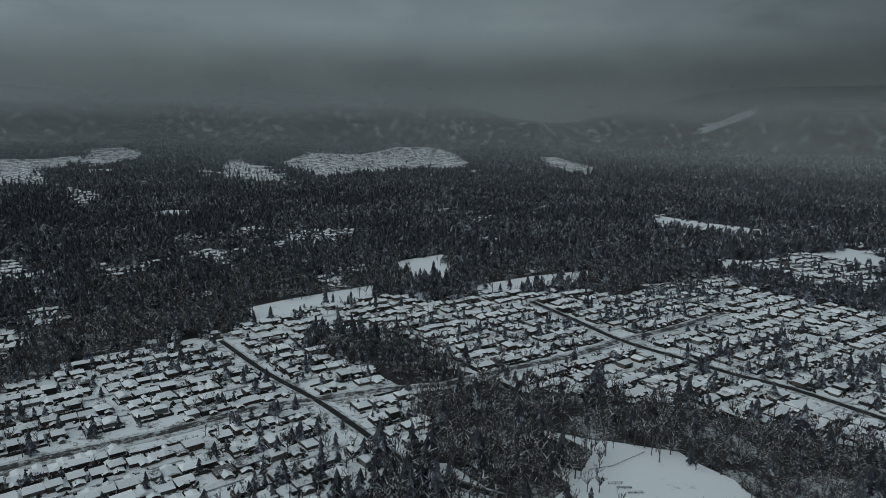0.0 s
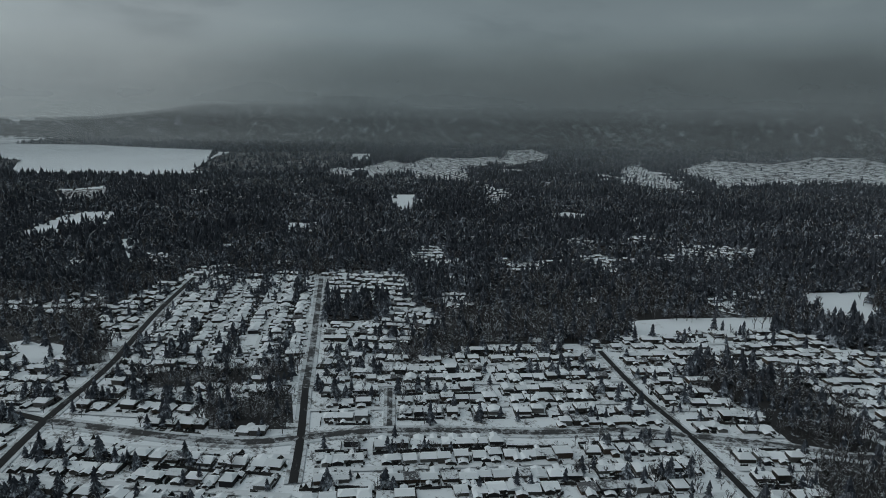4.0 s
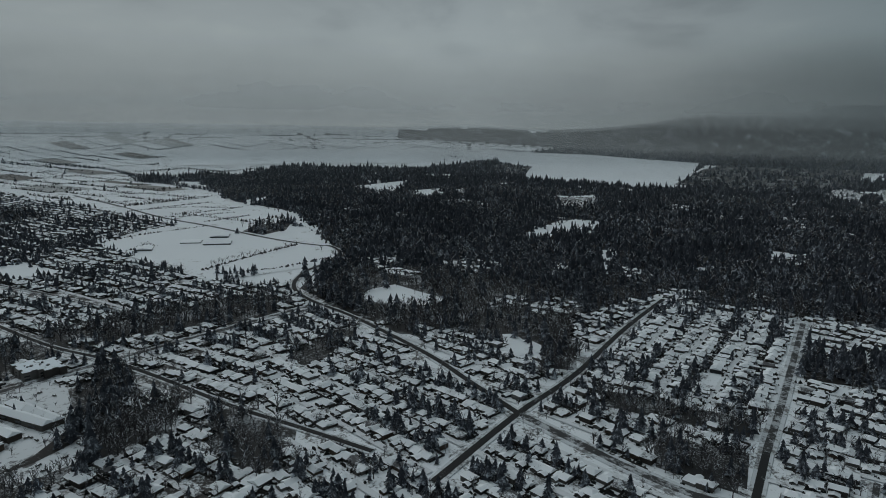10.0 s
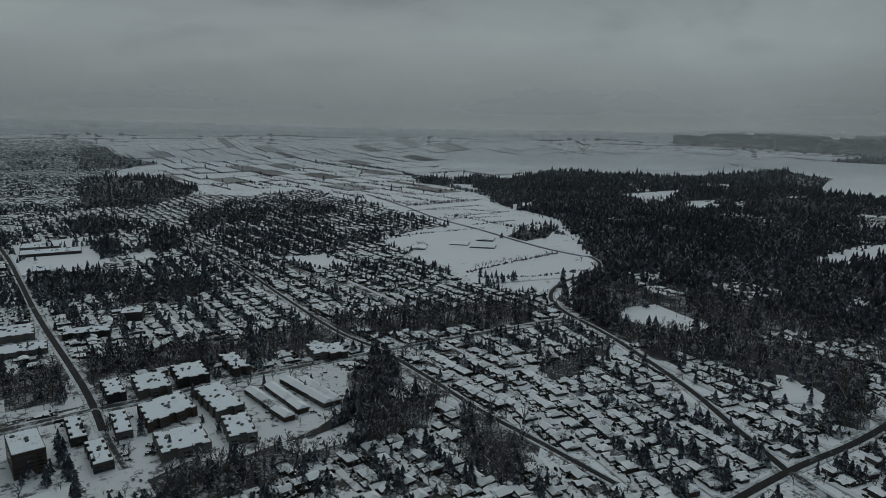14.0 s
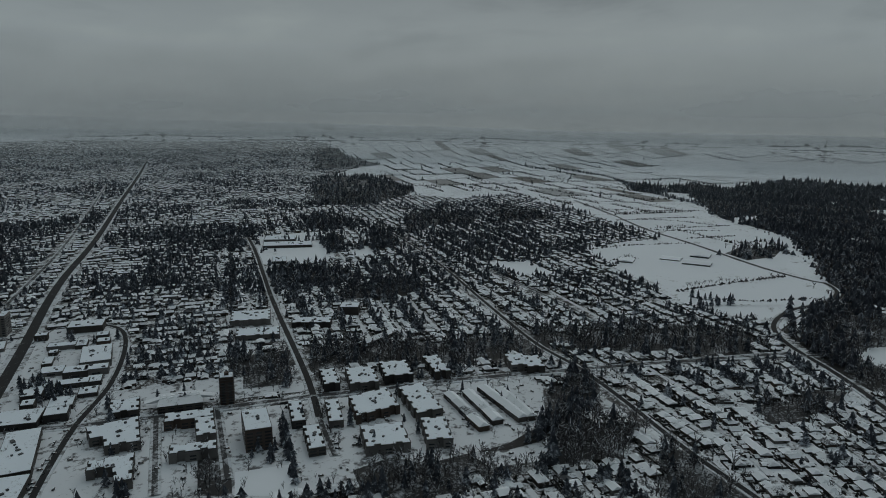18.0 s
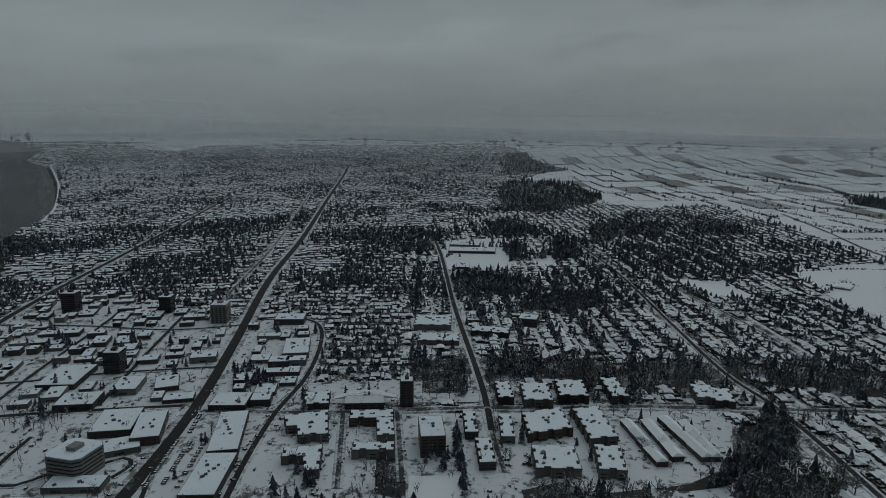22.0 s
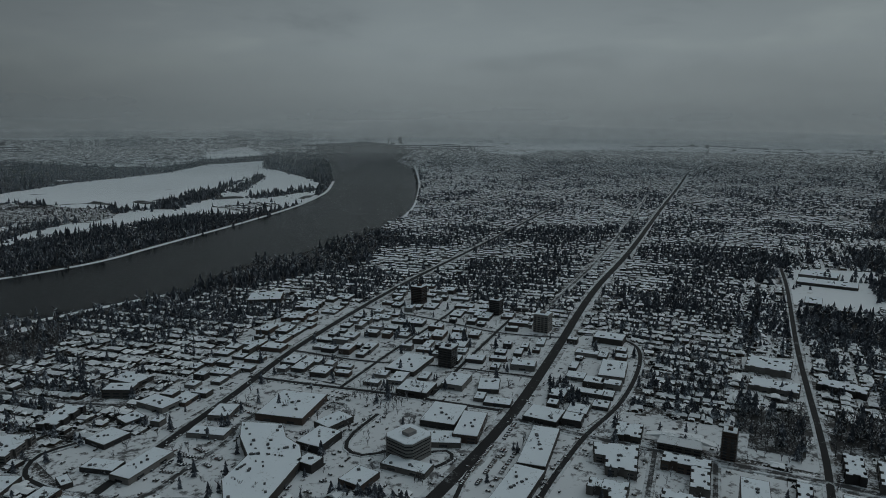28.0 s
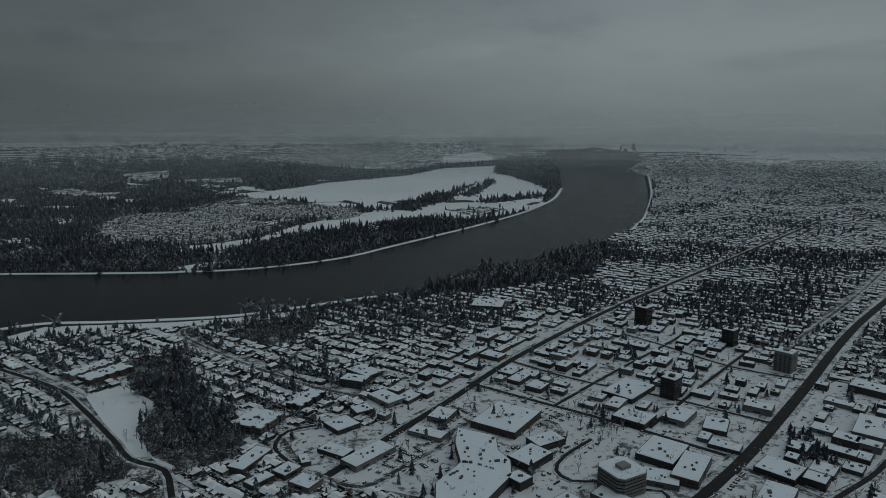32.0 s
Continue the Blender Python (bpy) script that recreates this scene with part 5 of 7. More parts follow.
def bare_shape(limbs, twigs, seed, stout=1.0):
    """A unit leafless tree: trunk, forked limbs as long three-sided spikes, and many fine twigs that fill an uneven crown."""
    local = np.random.default_rng(seed)
    verts, faces = [], []

    def spike(a, b, wide):
        way = np.subtract(b, a)
        side = np.cross(way, local.normal(size=3))
        side = side / np.linalg.norm(side) * wide
        other = np.cross(way, side)
        other = other / np.linalg.norm(other) * wide
        k = len(verts)
        verts.extend([np.add(a, side), np.add(a, -0.5 * side + other), np.add(a, -0.5 * side - other), np.array(b)])
        faces.extend([(k, k + 1, k + 3), (k + 1, k + 2, k + 3), (k + 2, k, k + 3)])

    def twig(a, b, wide):
        way = np.subtract(b, a)
        side = np.cross(way, local.normal(size=3))
        side = side / np.linalg.norm(side) * wide
        k = len(verts)
        verts.extend([np.add(a, side), np.subtract(a, side), np.array(b)])
        faces.append((k, k + 1, k + 2))

    spike((0, 0, 0), (0, 0, 0.75), 0.016 * stout)
    tips = []
    for _ in range(limbs):
        h = local.uniform(0.2, 0.6)
        ang, rise = local.uniform(0, 6.28), local.uniform(0.28, 0.5)
        reach = local.uniform(0.08, 0.26)
        tips.append(((0, 0, h), (reach * np.cos(ang), reach * np.sin(ang), min(0.95, h + rise))))
        spike(*tips[-1], 0.012 * stout)
    for _ in range(twigs):
        a, b = tips[local.integers(0, limbs)]
        u = local.uniform(0.3, 1.0)
        mid = np.add(a, np.subtract(b, a) * u)
        tip = mid + local.normal(size=3) * (0.06, 0.06, 0.05) + (0, 0, 0.11)
        tip[2] = min(1.0, tip[2])
        twig(mid, tip, 0.012 * stout)
    return np.array(verts), np.array(faces)


def scatter(name, shapes, x, y, high, wide, mats, label, category):
    """Many copies of unit shapes, joined into one object of stuff."""
    z, _ = land(x, y)
    spin = rng.uniform(0, 2 * np.pi, len(x))
    which = rng.integers(0, len(shapes), len(x))
    vs, fs, start = [], [], 0
    for k, (v, f) in enumerate(shapes):
        m = which == k
        n = int(m.sum())
        if not n:
            continue
        c, s = np.cos(spin[m])[:, None], np.sin(spin[m])[:, None]
        px = (v[None, :, 0] * c - v[None, :, 1] * s) * (wide * high)[m][:, None] + x[m][:, None]
        py = (v[None, :, 0] * s + v[None, :, 1] * c) * (wide * high)[m][:, None] + y[m][:, None]
        pz = v[None, :, 2] * high[m][:, None] + z[m][:, None]
        vs.append(np.stack([px, py, pz], -1).reshape(-1, 3))
        fs.append((f[None] + (start + np.arange(n) * len(v))[:, None, None]).reshape(-1, 3))
        start += n * len(v)
    mesh = mesh_of(name, np.concatenate(vs), np.concatenate(fs), mats)
    return tagged(new(name, mesh), label, category, kind="stuff")


def plots(r0, r1, step, kinds, keep):
    """Jittered places between two radii where the plan shows one of the kinds."""
    n = int(2 * r1 / step)
    a = -r1 + step * (np.arange(n) + 0.5)
    x, y = np.meshgrid(a, a)
    x = x.ravel() + rng.uniform(-0.5, 0.5, n * n) * step
    y = y.ravel() + rng.uniform(-0.5, 0.5, n * n) * step
    r = np.hypot(x - CENTRE.x, y - CENTRE.y)
    some = (r >= r0) & (r < r1) & (r < 4835)
    x, y = x[some], y[some]
    side = np.degrees(np.arctan2(-(x - CENTRE.x), y - CENTRE.y)) % 360
    some = (side > 322) | (side < 218)
    x, y = x[some], y[some]
    # the edges of woods and clearings are ragged
    stray = 9.0 if r1 < 1200 else 17.0
    kind, _ = look_up(x + rng.normal(0, stray, len(x)), y + rng.normal(0, stray, len(x)))
    here, _ = look_up(x, y)
    kind = np.where(np.isin(here, [KINDS.index(k) for k in ("water", "ice", "paved", "centre")]), here, kind)
    chance = np.array([keep.get(k, 0.0) for k in KINDS])[kind]
    g = grove_at(x, y)
    wooded = kind == KINDS.index("forest")
    # leafless patches run through the conifers, and leafier corners through the town
    thick = keep.get("forest", 0) > 0.5
    chance = np.where(wooded, np.where(g > -0.08, 0.28 if thick else 0.7, 0.85 * chance if thick else 0.2), chance)
    chance = np.where(kind == KINDS.index("town"), chance * np.clip(1 + 3.6 * g, 0.12, 3.2), chance)
    chosen = rng.uniform(0, 1, len(x)) < chance
    x, y = x[chosen], y[chosen]
    some = off_road(x, y, 4.0)
    return x[some], y[some], kind[chosen][some]


FINE = [conifer_shape(5, 4, s, 0.25, 0.75) for s in (1, 2, 3)]
MIDDLE = [conifer_shape(3, 3, s) for s in (4, 5, 6)]
COARSE = [conifer_shape(2, 3, s) for s in (7, 8, 9)]
BROAD = [conifer_shape(2, 3, s, 0.34, 0.45) for s in (21, 22, 23)]
FAR_BROAD = [conifer_shape(1, 3, s, 0.34, 0.45) for s in (24, 25, 26)]
BRUSH = [bare_shape(4, 22, s, 1.5) for s in (16, 17, 18)]
BARE = [bare_shape(6, 34, s, 1.2) for s in (11, 12, 13)]
BARE_FAR = [bare_shape(2, 12, s, 3.0) for s in (14, 15)]


def clumped(x, y, size, low):
    """Keeps places in irregular groves."""
    v = np.array([noise.noise(Vector((a / size, b / size, 0.3))) for a, b in zip(x, y)])
    return v > low


def plant(r0, r1, step, shapes, keep, label, tall=(11, 29), name="conifer_stand", slim=(0.75, 1.15), mat=None, groves=None):
    x, y, kind = plots(r0, r1, step, None, keep)
    if groves:
        some = clumped(x, y, *groves)
        x, y, kind = x[some], y[some], kind[some]
    if not len(x):
        return
    _, shrink = land(x, y)
    swell = np.clip(1.0 + 0.55 * grove_at(2.3 * x % 4000, 2.3 * y % 4000), 0.6, 1.45)
    high = rng.uniform(*tall, len(x)) * swell * np.where((kind == KINDS.index("forest")) | (kind == KINDS.index("woods")), 1.0, 0.62 if r1 < 1200 else 0.72) * shrink * (1 + (step - 8) * 0.012)
    wide = rng.uniform(*slim, len(x)) * (1 + max(0, step - 8) * 0.05)
    scatter(name, shapes, x, y, high, wide, [mat or NEEDLES], label, "tree")


plant(260, 1150, 8.5, FINE, {"forest": 0.85, "woods": 0.13, "village": 0.14, "town": 0.045, "paved": 0.03, "centre": 0.03}, "snow-dusted dark spruce and fir trees in a dense stand", slim=(0.85, 1.3))
plant(1150, 2300, 11.0, MIDDLE, {"forest": 0.9, "woods": 0.16, "village": 0.10, "town": 0.07}, "snow-dusted dark conifers of the wooded slopes")
plant(2300, 3300, 15.0, COARSE, {"forest": 0.9, "woods": 0.15, "village": 0.05, "town": 0.05, "farmland": 0.004}, "far dark conifers of the wooded plain")
plant(3300, 4835, 19.0, [conifer_shape(1, 3, s) for s in (41, 42, 43)], {"forest": 0.92, "woods": 0.3, "village": 0.02, "town": 0.05, "farmland": 0.006}, "far dark conifers fading into mist")
LEAFY = "broad dark trees and tall hedges among the houses"
plant(1100, 2300, 11.0, BROAD, {"town": 0.31, "woods": 0.2}, LEAFY, (8, 17), "town_trees", (1.0, 1.6), NEEDLES)
plant(2300, 4700, 17.0, FAR_BROAD, {"town": 0.46, "woods": 0.2}, LEAFY, (7, 14), "town_trees", (1.1, 1.8), NEEDLES)
BROWN = "bare grey-brown alders and maples with snow on the twigs"
NEAR_BARE = {"woods": 0.72, "forest": 0.12, "town": 0.05, "paved": 0.05, "centre": 0.04, "village": 0.05, "field": 0.004}
plant(260, 720, 6.0, BARE, NEAR_BARE, BROWN, (11, 22), "bare_wood", (1.1, 1.7), FROSTED)
plant(720, 1150, 7.6, BRUSH, NEAR_BARE, BROWN, (11, 21), "bare_wood", (1.2, 1.8), FROSTED)
plant(1150, 2600, 16.0, BARE_FAR, {"woods": 0.8, "forest": 0.14, "town": 0.12, "farmland": 0.002}, BROWN, (10, 19), "bare_wood", (1.3, 1.9), FROSTED)
plant(1400, 4200, 14.0, [conifer_shape(1, 2, s, 0.34, 0.45) for s in (27, 28)], {"orchard": 0.6}, "rows of low dark plantation trees", (5, 10), "plantation", (0.9, 1.4), TWIGS)

# ---- houses ----
def lots():
    """Places for houses: back to back rows along the streets of each district."""
    got, lanes = [], []
    for n, (kind, angle, outline) in enumerate(outlines):
        if kind not in ("town", "village", "centre"):
            continue
        u = Vector((math.cos(radians(angle)), math.sin(radians(angle))))
        v = Vector((-u.y, u.x))
        ps = [Vector(p) for p in outline]
        us, vs = [p @ u for p in ps], [p @ v for p in ps]
        local = np.random.default_rng(100 + n)
        far = min(math.hypot(x - CENTRE.x, y - CENTRE.y) for x, y in outline) > 2600
        pitch, row = (15.0, 64.0) if far and kind == "village" else (22.0, 60.0) if far else (27.0, 52.0) if kind == "centre" else (12.2, 49.0)
        for k in range(int(min(vs) // row), int(max(vs) // row) + 1):
            a = np.arange(min(us) + local.uniform(0, pitch), max(us), pitch)
            # side streets cut the rows into blocks, each set a little differently
            cut = 128.0 + 40 * math.sin(k * 2.3 + n)
            a = a[((a + 31 * k) % cut) > 12]
            for side in (-1, 1):
                step_back = 2.6 * np.sin(np.floor((a + 31 * k) / cut) * 4.1 + k)
                b = k * row + side * (14.0 if kind == "centre" else 13.6) + step_back + local.normal(0, 0.9, len(a))
                aa = a + local.normal(0, 0.8, len(a))
                got.append(np.stack([aa * u.x + b * v.x, aa * u.y + b * v.y, np.full(len(a), angle + (0 if side > 0 else 180)), np.full(len(a), n)], -1))
            lane = np.arange(min(us), max(us), 12.0)
            lanes.append(np.stack([lane * u.x + k * row * v.x, lane * u.y + k * row * v.y, np.full(len(lane), angle), np.full(len(lane), n)], -1))
    got, lanes = np.concatenate(got), np.concatenate(lanes)

    def real(rows, spare):
        kind, own = look_up(rows[:, 0], rows[:, 1])
        r = np.hypot(rows[:, 0] - CENTRE.x, rows[:, 1] - CENTRE.y)
        side = np.degrees(np.arctan2(-(rows[:, 0] - CENTRE.x), rows[:, 1] - CENTRE.y)) % 360
        some = (own == rows[:, 3]) & np.isin(kind, [KINDS.index(k) for k in ("town", "village", "centre")]) & (r > 250) & (r < 4800) & ((side > 322) | (side < 218))
        rows = rows[some]
        return rows[off_road(rows[:, 0], rows[:, 1], spare)]

    return real(got, 9.0), real(lanes, 2.0)


house_rows, lane_rows = lots()
kinds_here, _ = look_up(house_rows[:, 0], house_rows[:, 1])
keep = rng.uniform(0, 1, len(house_rows)) < np.where(kinds_here == KINDS.index("village"), 0.8, 0.94)
house_rows = house_rows[keep]
ranges = np.hypot(house_rows[:, 0] - CENTRE.x, house_rows[:, 1] - CENTRE.y)
house_rows = house_rows[(ranges < 2500) | (house_rows[:, 1] > 1500) | (rng.uniform(0, 1, len(house_rows)) < 0.45)]
ranges = np.hypot(house_rows[:, 0] - CENTRE.x, house_rows[:, 1] - CENTRE.y)
house_rows = house_rows[np.argsort(ranges)]
in_centre = look_up(house_rows[:, 0], house_rows[:, 1])[0] == KINDS.index("centre")
shop_rows, house_rows = house_rows[in_centre], house_rows[~in_centre]


def far_houses(rows, name, label):
    """Houses too far to pick out: walls and snowy gable or hip roofs, joined."""
    n = len(rows)
    z, shrink = land(rows[:, 0], rows[:, 1])
    w, d = rng.uniform(4.3, 6.4, n) * shrink, rng.uniform(4.2, 5.6, n) * shrink
    h, p = rng.choice([2.4, 2.7, 3.0, 4.4], n) * shrink, rng.uniform(1.4, 2.6, n) * shrink
    hip = np.where(rng.uniform(0, 1, n) < 0.72, 1.0, 0.5)
    ang = np.radians(rows[:, 2] + np.where(rng.uniform(0, 1, n) < 0.14, 90, 0) + rng.normal(0, 2.5, n))
    e = 0.45 * shrink
    zero, one = np.zeros(n), np.ones(n)
    loc = []
    for sx, sy in ((-1, -1), (1, -1), (1, 1), (-1, 1)):
        loc.append((sx * w, sy * d, -one))
    for sx, sy in ((-1, -1), (1, -1), (1, 1), (-1, 1)):
        loc.append((sx * w, sy * d, h))
    for t in (0.0, 0.24):
        for sx, sy in ((-1, -1), (1, -1), (1, 1), (-1, 1)):
            loc.append((sx * (w + e), sy * (d + e), h + (t - 0.1) * shrink))
    loc += [(-w * hip, zero, h + p), (w * hip, zero, h + p)]
    c, s = np.cos(ang), np.sin(ang)
    verts = np.stack([np.stack([a * c - b * s + rows[:, 0], a * s + b * c + rows[:, 1], q + z], -1) for a, b, q in loc], 1)
    quads = np.array([(0, 1, 5, 4), (1, 2, 6, 5), (2, 3, 7, 6), (3, 0, 4, 7), (8, 9, 13, 12), (9, 10, 14, 13), (10, 11, 15, 14), (11, 8, 12, 15),
                      (12, 13, 17, 16), (14, 15, 16, 17), (13, 14, 17, 17), (15, 12, 16, 16)])
    tris = np.concatenate([quads[:, [0, 1, 2]], quads[:10, [0, 2, 3]]])
    pick = np.array([0] * 4 + [2] * 4 + [1] * 4 + [0] * 4 + [2] * 4 + [1] * 2)
    faces = (tris[None] + (np.arange(n) * 18)[:, None, None]).reshape(-1, 3)
    mesh = mesh_of(name, verts.reshape(-1, 3), faces, [SIDING, ROOF, DARK], np.tile(pick, n))
    tagged(new(name, mesh), label, "houses", kind="stuff")
    return rows, z, shrink, ang


def house_wings(rows):
    """The cross wings, garages and sheds that break up the outlines of the houses."""
    for reach, low, share, wide, deep in ((4.8, 0.85, 0.75, 3.1, 4.4), (-9.0, 0.6, 0.45, 1.9, 2.4)):
        some = rows[rng.uniform(0, 1, len(rows)) < share].copy()
        ang = np.radians(some[:, 2])
        a, b = rng.uniform(-4.5, 4.5, len(some)), -reach + rng.normal(0, 0.8, len(some))
        some[:, 0] += a * np.cos(ang) - b * np.sin(ang)
        some[:, 1] += a * np.sin(ang) + b * np.cos(ang)
        some[:, 2] += 90
        some = some[off_road(some[:, 0], some[:, 1], 2.0)]
        n = len(some)
        z, _ = land(some[:, 0], some[:, 1])
        ang = np.radians(some[:, 2])
        w, d, h = rng.uniform(0.85, 1.25, n) * deep, rng.uniform(0.8, 1.2, n) * wide, rng.uniform(2.2, 2.9, n) * low + 0.3
        loc = [(s * w, t * d, q) for q in (-np.ones(n), h) for s, t in ((-1, -1), (1, -1), (1, 1), (-1, 1))]
        loc += [(s * (w + 0.4), t * (d + 0.4), h + 0.1) for s, t in ((-1, -1), (1, -1), (1, 1), (-1, 1))]
        loc += [(-w - 0.4, np.zeros(n), h + 1.3), (w + 0.4, np.zeros(n), h + 1.3)]
        c, s = np.cos(ang), np.sin(ang)
        verts = np.stack([np.stack([p * c - q * s + some[:, 0], p * s + q * c + some[:, 1], r + z], -1) for p, q, r in loc], 1)
        quads = np.array([(0, 1, 5, 4), (1, 2, 6, 5), (2, 3, 7, 6), (3, 0, 4, 7), (8, 9, 13, 12), (10, 11, 12, 13), (9, 10, 13, 13), (11, 8, 12, 12)])
        tris = np.concatenate([quads[:, [0, 1, 2]], quads[:6, [0, 2, 3]]])
        pick = np.array([0] * 4 + [1] * 2 + [2] * 2 + [0] * 4 + [1] * 2)
        faces = (tris[None] + (np.arange(n) * 14)[:, None, None]).reshape(-1, 3)
        name = "house_wings" if reach > 0 else "garden_sheds"
        label = "low garage wings with snowy gable roofs" if reach > 0 else "small garden sheds with snowy roofs"
        tagged(new(name, mesh_of(name, verts.reshape(-1, 3), faces, [SIDING, ROOF, DARK], np.tile(pick, n))), label, "houses" if reach > 0 else "shed", kind="stuff")


def street_pieces(rows):
    n = len(rows)
    z, shrink = land(rows[:, 0], rows[:, 1])
    ang = np.radians(rows[:, 2])
    c, s = np.cos(ang), np.sin(ang)
    verts = np.stack([np.stack([a * c - b * s + rows[:, 0], a * s + b * c + rows[:, 1], z + 0.98 + 4.2 * far_lift(rows[:, 0], rows[:, 1])], -1) for a, b in ((-6.0, -3.2), (6.0, -3.2), (6.0, 3.2), (-6.0, 3.2))], 1)
    faces = np.arange(4 * n).reshape(n, 4)
    tagged(new("residential_streets", mesh_of("residential_streets", verts, faces, [LANE])), "narrow residential streets with driven grey snow", "road", kind="structure")



# ---- single houses near by ----
NEAR_HOUSES = 300


def flat_quad(bm, pts):
    return bm.faces.new([bm.verts.new(p) for p in pts])


def roof_mesh(w, d, h, p, hip, over=0.45, thick=0.24):
    """A snow-laden roof: gable (hip = 1) or hipped, with a snow edge."""
    bm = bmesh.new()
    w, d = w + over, d + over
    low = [bm.verts.new((sx * w, sy * d, h - 0.1)) for sx, sy in ((-1, -1), (1, -1), (1, 1), (-1, 1))]
    top = [bm.verts.new((sx * w, sy * d, h - 0.1 + thick)) for sx, sy in ((-1, -1), (1, -1), (1, 1), (-1, 1))]
    a, b = bm.verts.new((-w * hip, 0, h + p)), bm.verts.new((w * hip, 0, h + p))
    for k in range(4):
        bm.faces.new((low[k], low[(k + 1) % 4], top[(k + 1) % 4], top[k]))
    bm.faces.new((top[0], top[1], b, a))
    bm.faces.new((top[2], top[3], a, b))
    bm.faces.new((top[1], top[2], b))
    bm.faces.new((top[3], top[0], a))
    bm.faces.new(low[::-1])
    return bm


def house(w, d, h, p, hip, wing, label):
    """A family house, front towards -y: walls, roof, eaves, door, garage door, windows and a chimney."""
    root = tagged(new("house"), label, "house", "family houses along the streets")
    bm = box(bmesh.new(), -w, -d, -1.2, w, d, h)
    if hip == 1.0:
        for s in (-1, 1):
            bm.faces.new([bm.verts.new(v) for v in ((s * w, -d, h), (s * w, d, h), (s * w, 0, h + p * 0.93))])
    if wing:
        box(bm, 0.15 * w, -d - wing, -1.2, 0.98 * w, -d + 0.2, h * 0.62 if h > 4 else h * 0.9)
    part("wall", bm, SIDING, root)
    bm = roof_mesh(w, d, h, p, hip)
    if wing:
        top = h * 0.62 if h > 4 else h * 0.9
        x0, x1, y0 = 0.15 * w - 0.4, 0.98 * w + 0.4, -d - wing - 0.5
        mid = (x0 + x1) / 2
        for a, b in (((x0, top), (mid, top + 1.3)), ((mid, top + 1.3), (x1, top))):
            flat_quad(bm, [(a[0], y0, a[1]), (b[0], y0, b[1]), (b[0], -d + 0.3, b[1]), (a[0], -d + 0.3, a[1])])
            flat_quad(bm, [(a[0], y0, a[1] - 0.3), (b[0], y0, b[1] - 0.3), (b[0], y0, b[1]), (a[0], y0, a[1])])
    part("roof", bm, ROOF, root, "roof under fresh white snow")
    front = -d - wing if wing else -d
    part("garage_door", box(bmesh.new(), 0.28 * w, front - 0.08, 0, 0.85 * w, front + 0.02, 2.1), STUCCO, root, "wide panelled garage door")
    part("door", box(bmesh.new(), -0.18 * w, -d - 0.07, 0, -0.18 * w + 1.0, -d + 0.02, 2.1), DARK, root)
    for x, y in ((-0.65 * w, -d), (-0.5 * w, d), (0.45 * w, d)):
        z = 0.9 if h < 4 else h - 1.9
        part("window", box(bmesh.new(), x - 0.9, y - 0.06, z, x + 0.9, y + 0.06, z + 1.2), GLASS, root)
    bm = box(bmesh.new(), 0.3 * w, 0.2 * d, h, 0.3 * w + 0.8, 0.2 * d + 0.7, h + p + 0.9)
    part("chimney", bm, CONCRETE, root)
    return root


HOUSES = [house(5.5, 5.2, 2.7, 2.2, 0.55, 3.4, "single-storey house with a snowy hipped roof and garage"),
          house(5.0, 5.4, 4.2, 2.2, 0.5, 3.0, "two-storey house with snowy hipped roof, dark siding"),
          house(5.3, 5.0, 4.0, 2.2, 1.0, 0, "two-storey house with a snowy gable roof"),
          house(5.9, 4.8, 2.7, 1.9, 1.0, 0, "low ranch house with a long snowy gable roof"),
          house(4.8, 5.6, 4.4, 2.5, 1.0, 3.6, "tall two-storey house with snowy roof and front garage")]


def place_houses(rows):
    seats = [0] * len(HOUSES)
    for k, (x, y, angle, _) in enumerate(rows):
        n = int(rng.integers(0, len(HOUSES)))
        m = pose(x, y, 0.3, 0, 0, angle + float(rng.normal(0, 1.5)) + (0 if rng.uniform() < 0.93 else 90))
        if seats[n] == 0:
            HOUSES[n].matrix_world = m
            HOUSES[n].matrix_basis = m
        else:
            copy_thing(HOUSES[n], m)
        seats[n] += 1


place_houses(house_rows[:NEAR_HOUSES])
street_pieces(lane_rows)
far_houses(house_rows[NEAR_HOUSES:], "distant_houses", "rows of snow-roofed family houses with dark walls")
house_wings(house_rows[NEAR_HOUSES:5200])


# ---- gardens: hedges, shrubs and trees about the houses ----
def bars(name, x, y, z, ang, long, wide, high, mat, label, category):
    """Many uneven low bars, joined: hedges and fences."""
    n = len(x)
    c, s = np.cos(ang), np.sin(ang)
    verts = []
    for k, (a, b, q) in enumerate(((-1, -1, 0), (1, -1, 0), (1, 1, 0), (-1, 1, 0), (-1, -1, 1), (0, -1, 1), (1, -1, 1), (1, 1, 1), (0, 1, 1), (-1, 1, 1))):
        la, wb = a * long / 2, b * wide / 2 * (0.7 if q else 1.0)
        hz = np.where(q, high * rng.uniform(0.65, 1.25, n), -0.3)
        jig = rng.normal(0, 0.15, (2, n))
        verts.append(np.stack([la * c - wb * s + x + jig[0], la * s + wb * c + y + jig[1], z + hz], -1))
    verts = np.stack(verts, 1)
    tris = np.array([(0, 1, 6), (0, 6, 5), (0, 5, 4), (1, 2, 7), (1, 7, 6), (2, 3, 9), (2, 9, 8), (2, 8, 7), (3, 0, 4), (3, 4, 9), (4, 5, 8), (4, 8, 9), (5, 6, 7), (5, 7, 8)])
    faces = (tris[None] + (np.arange(n) * 10)[:, None, None]).reshape(-1, 3)
    tagged(new(name, mesh_of(name, verts.reshape(-1, 3), faces, [mat])), label, category, kind="stuff")


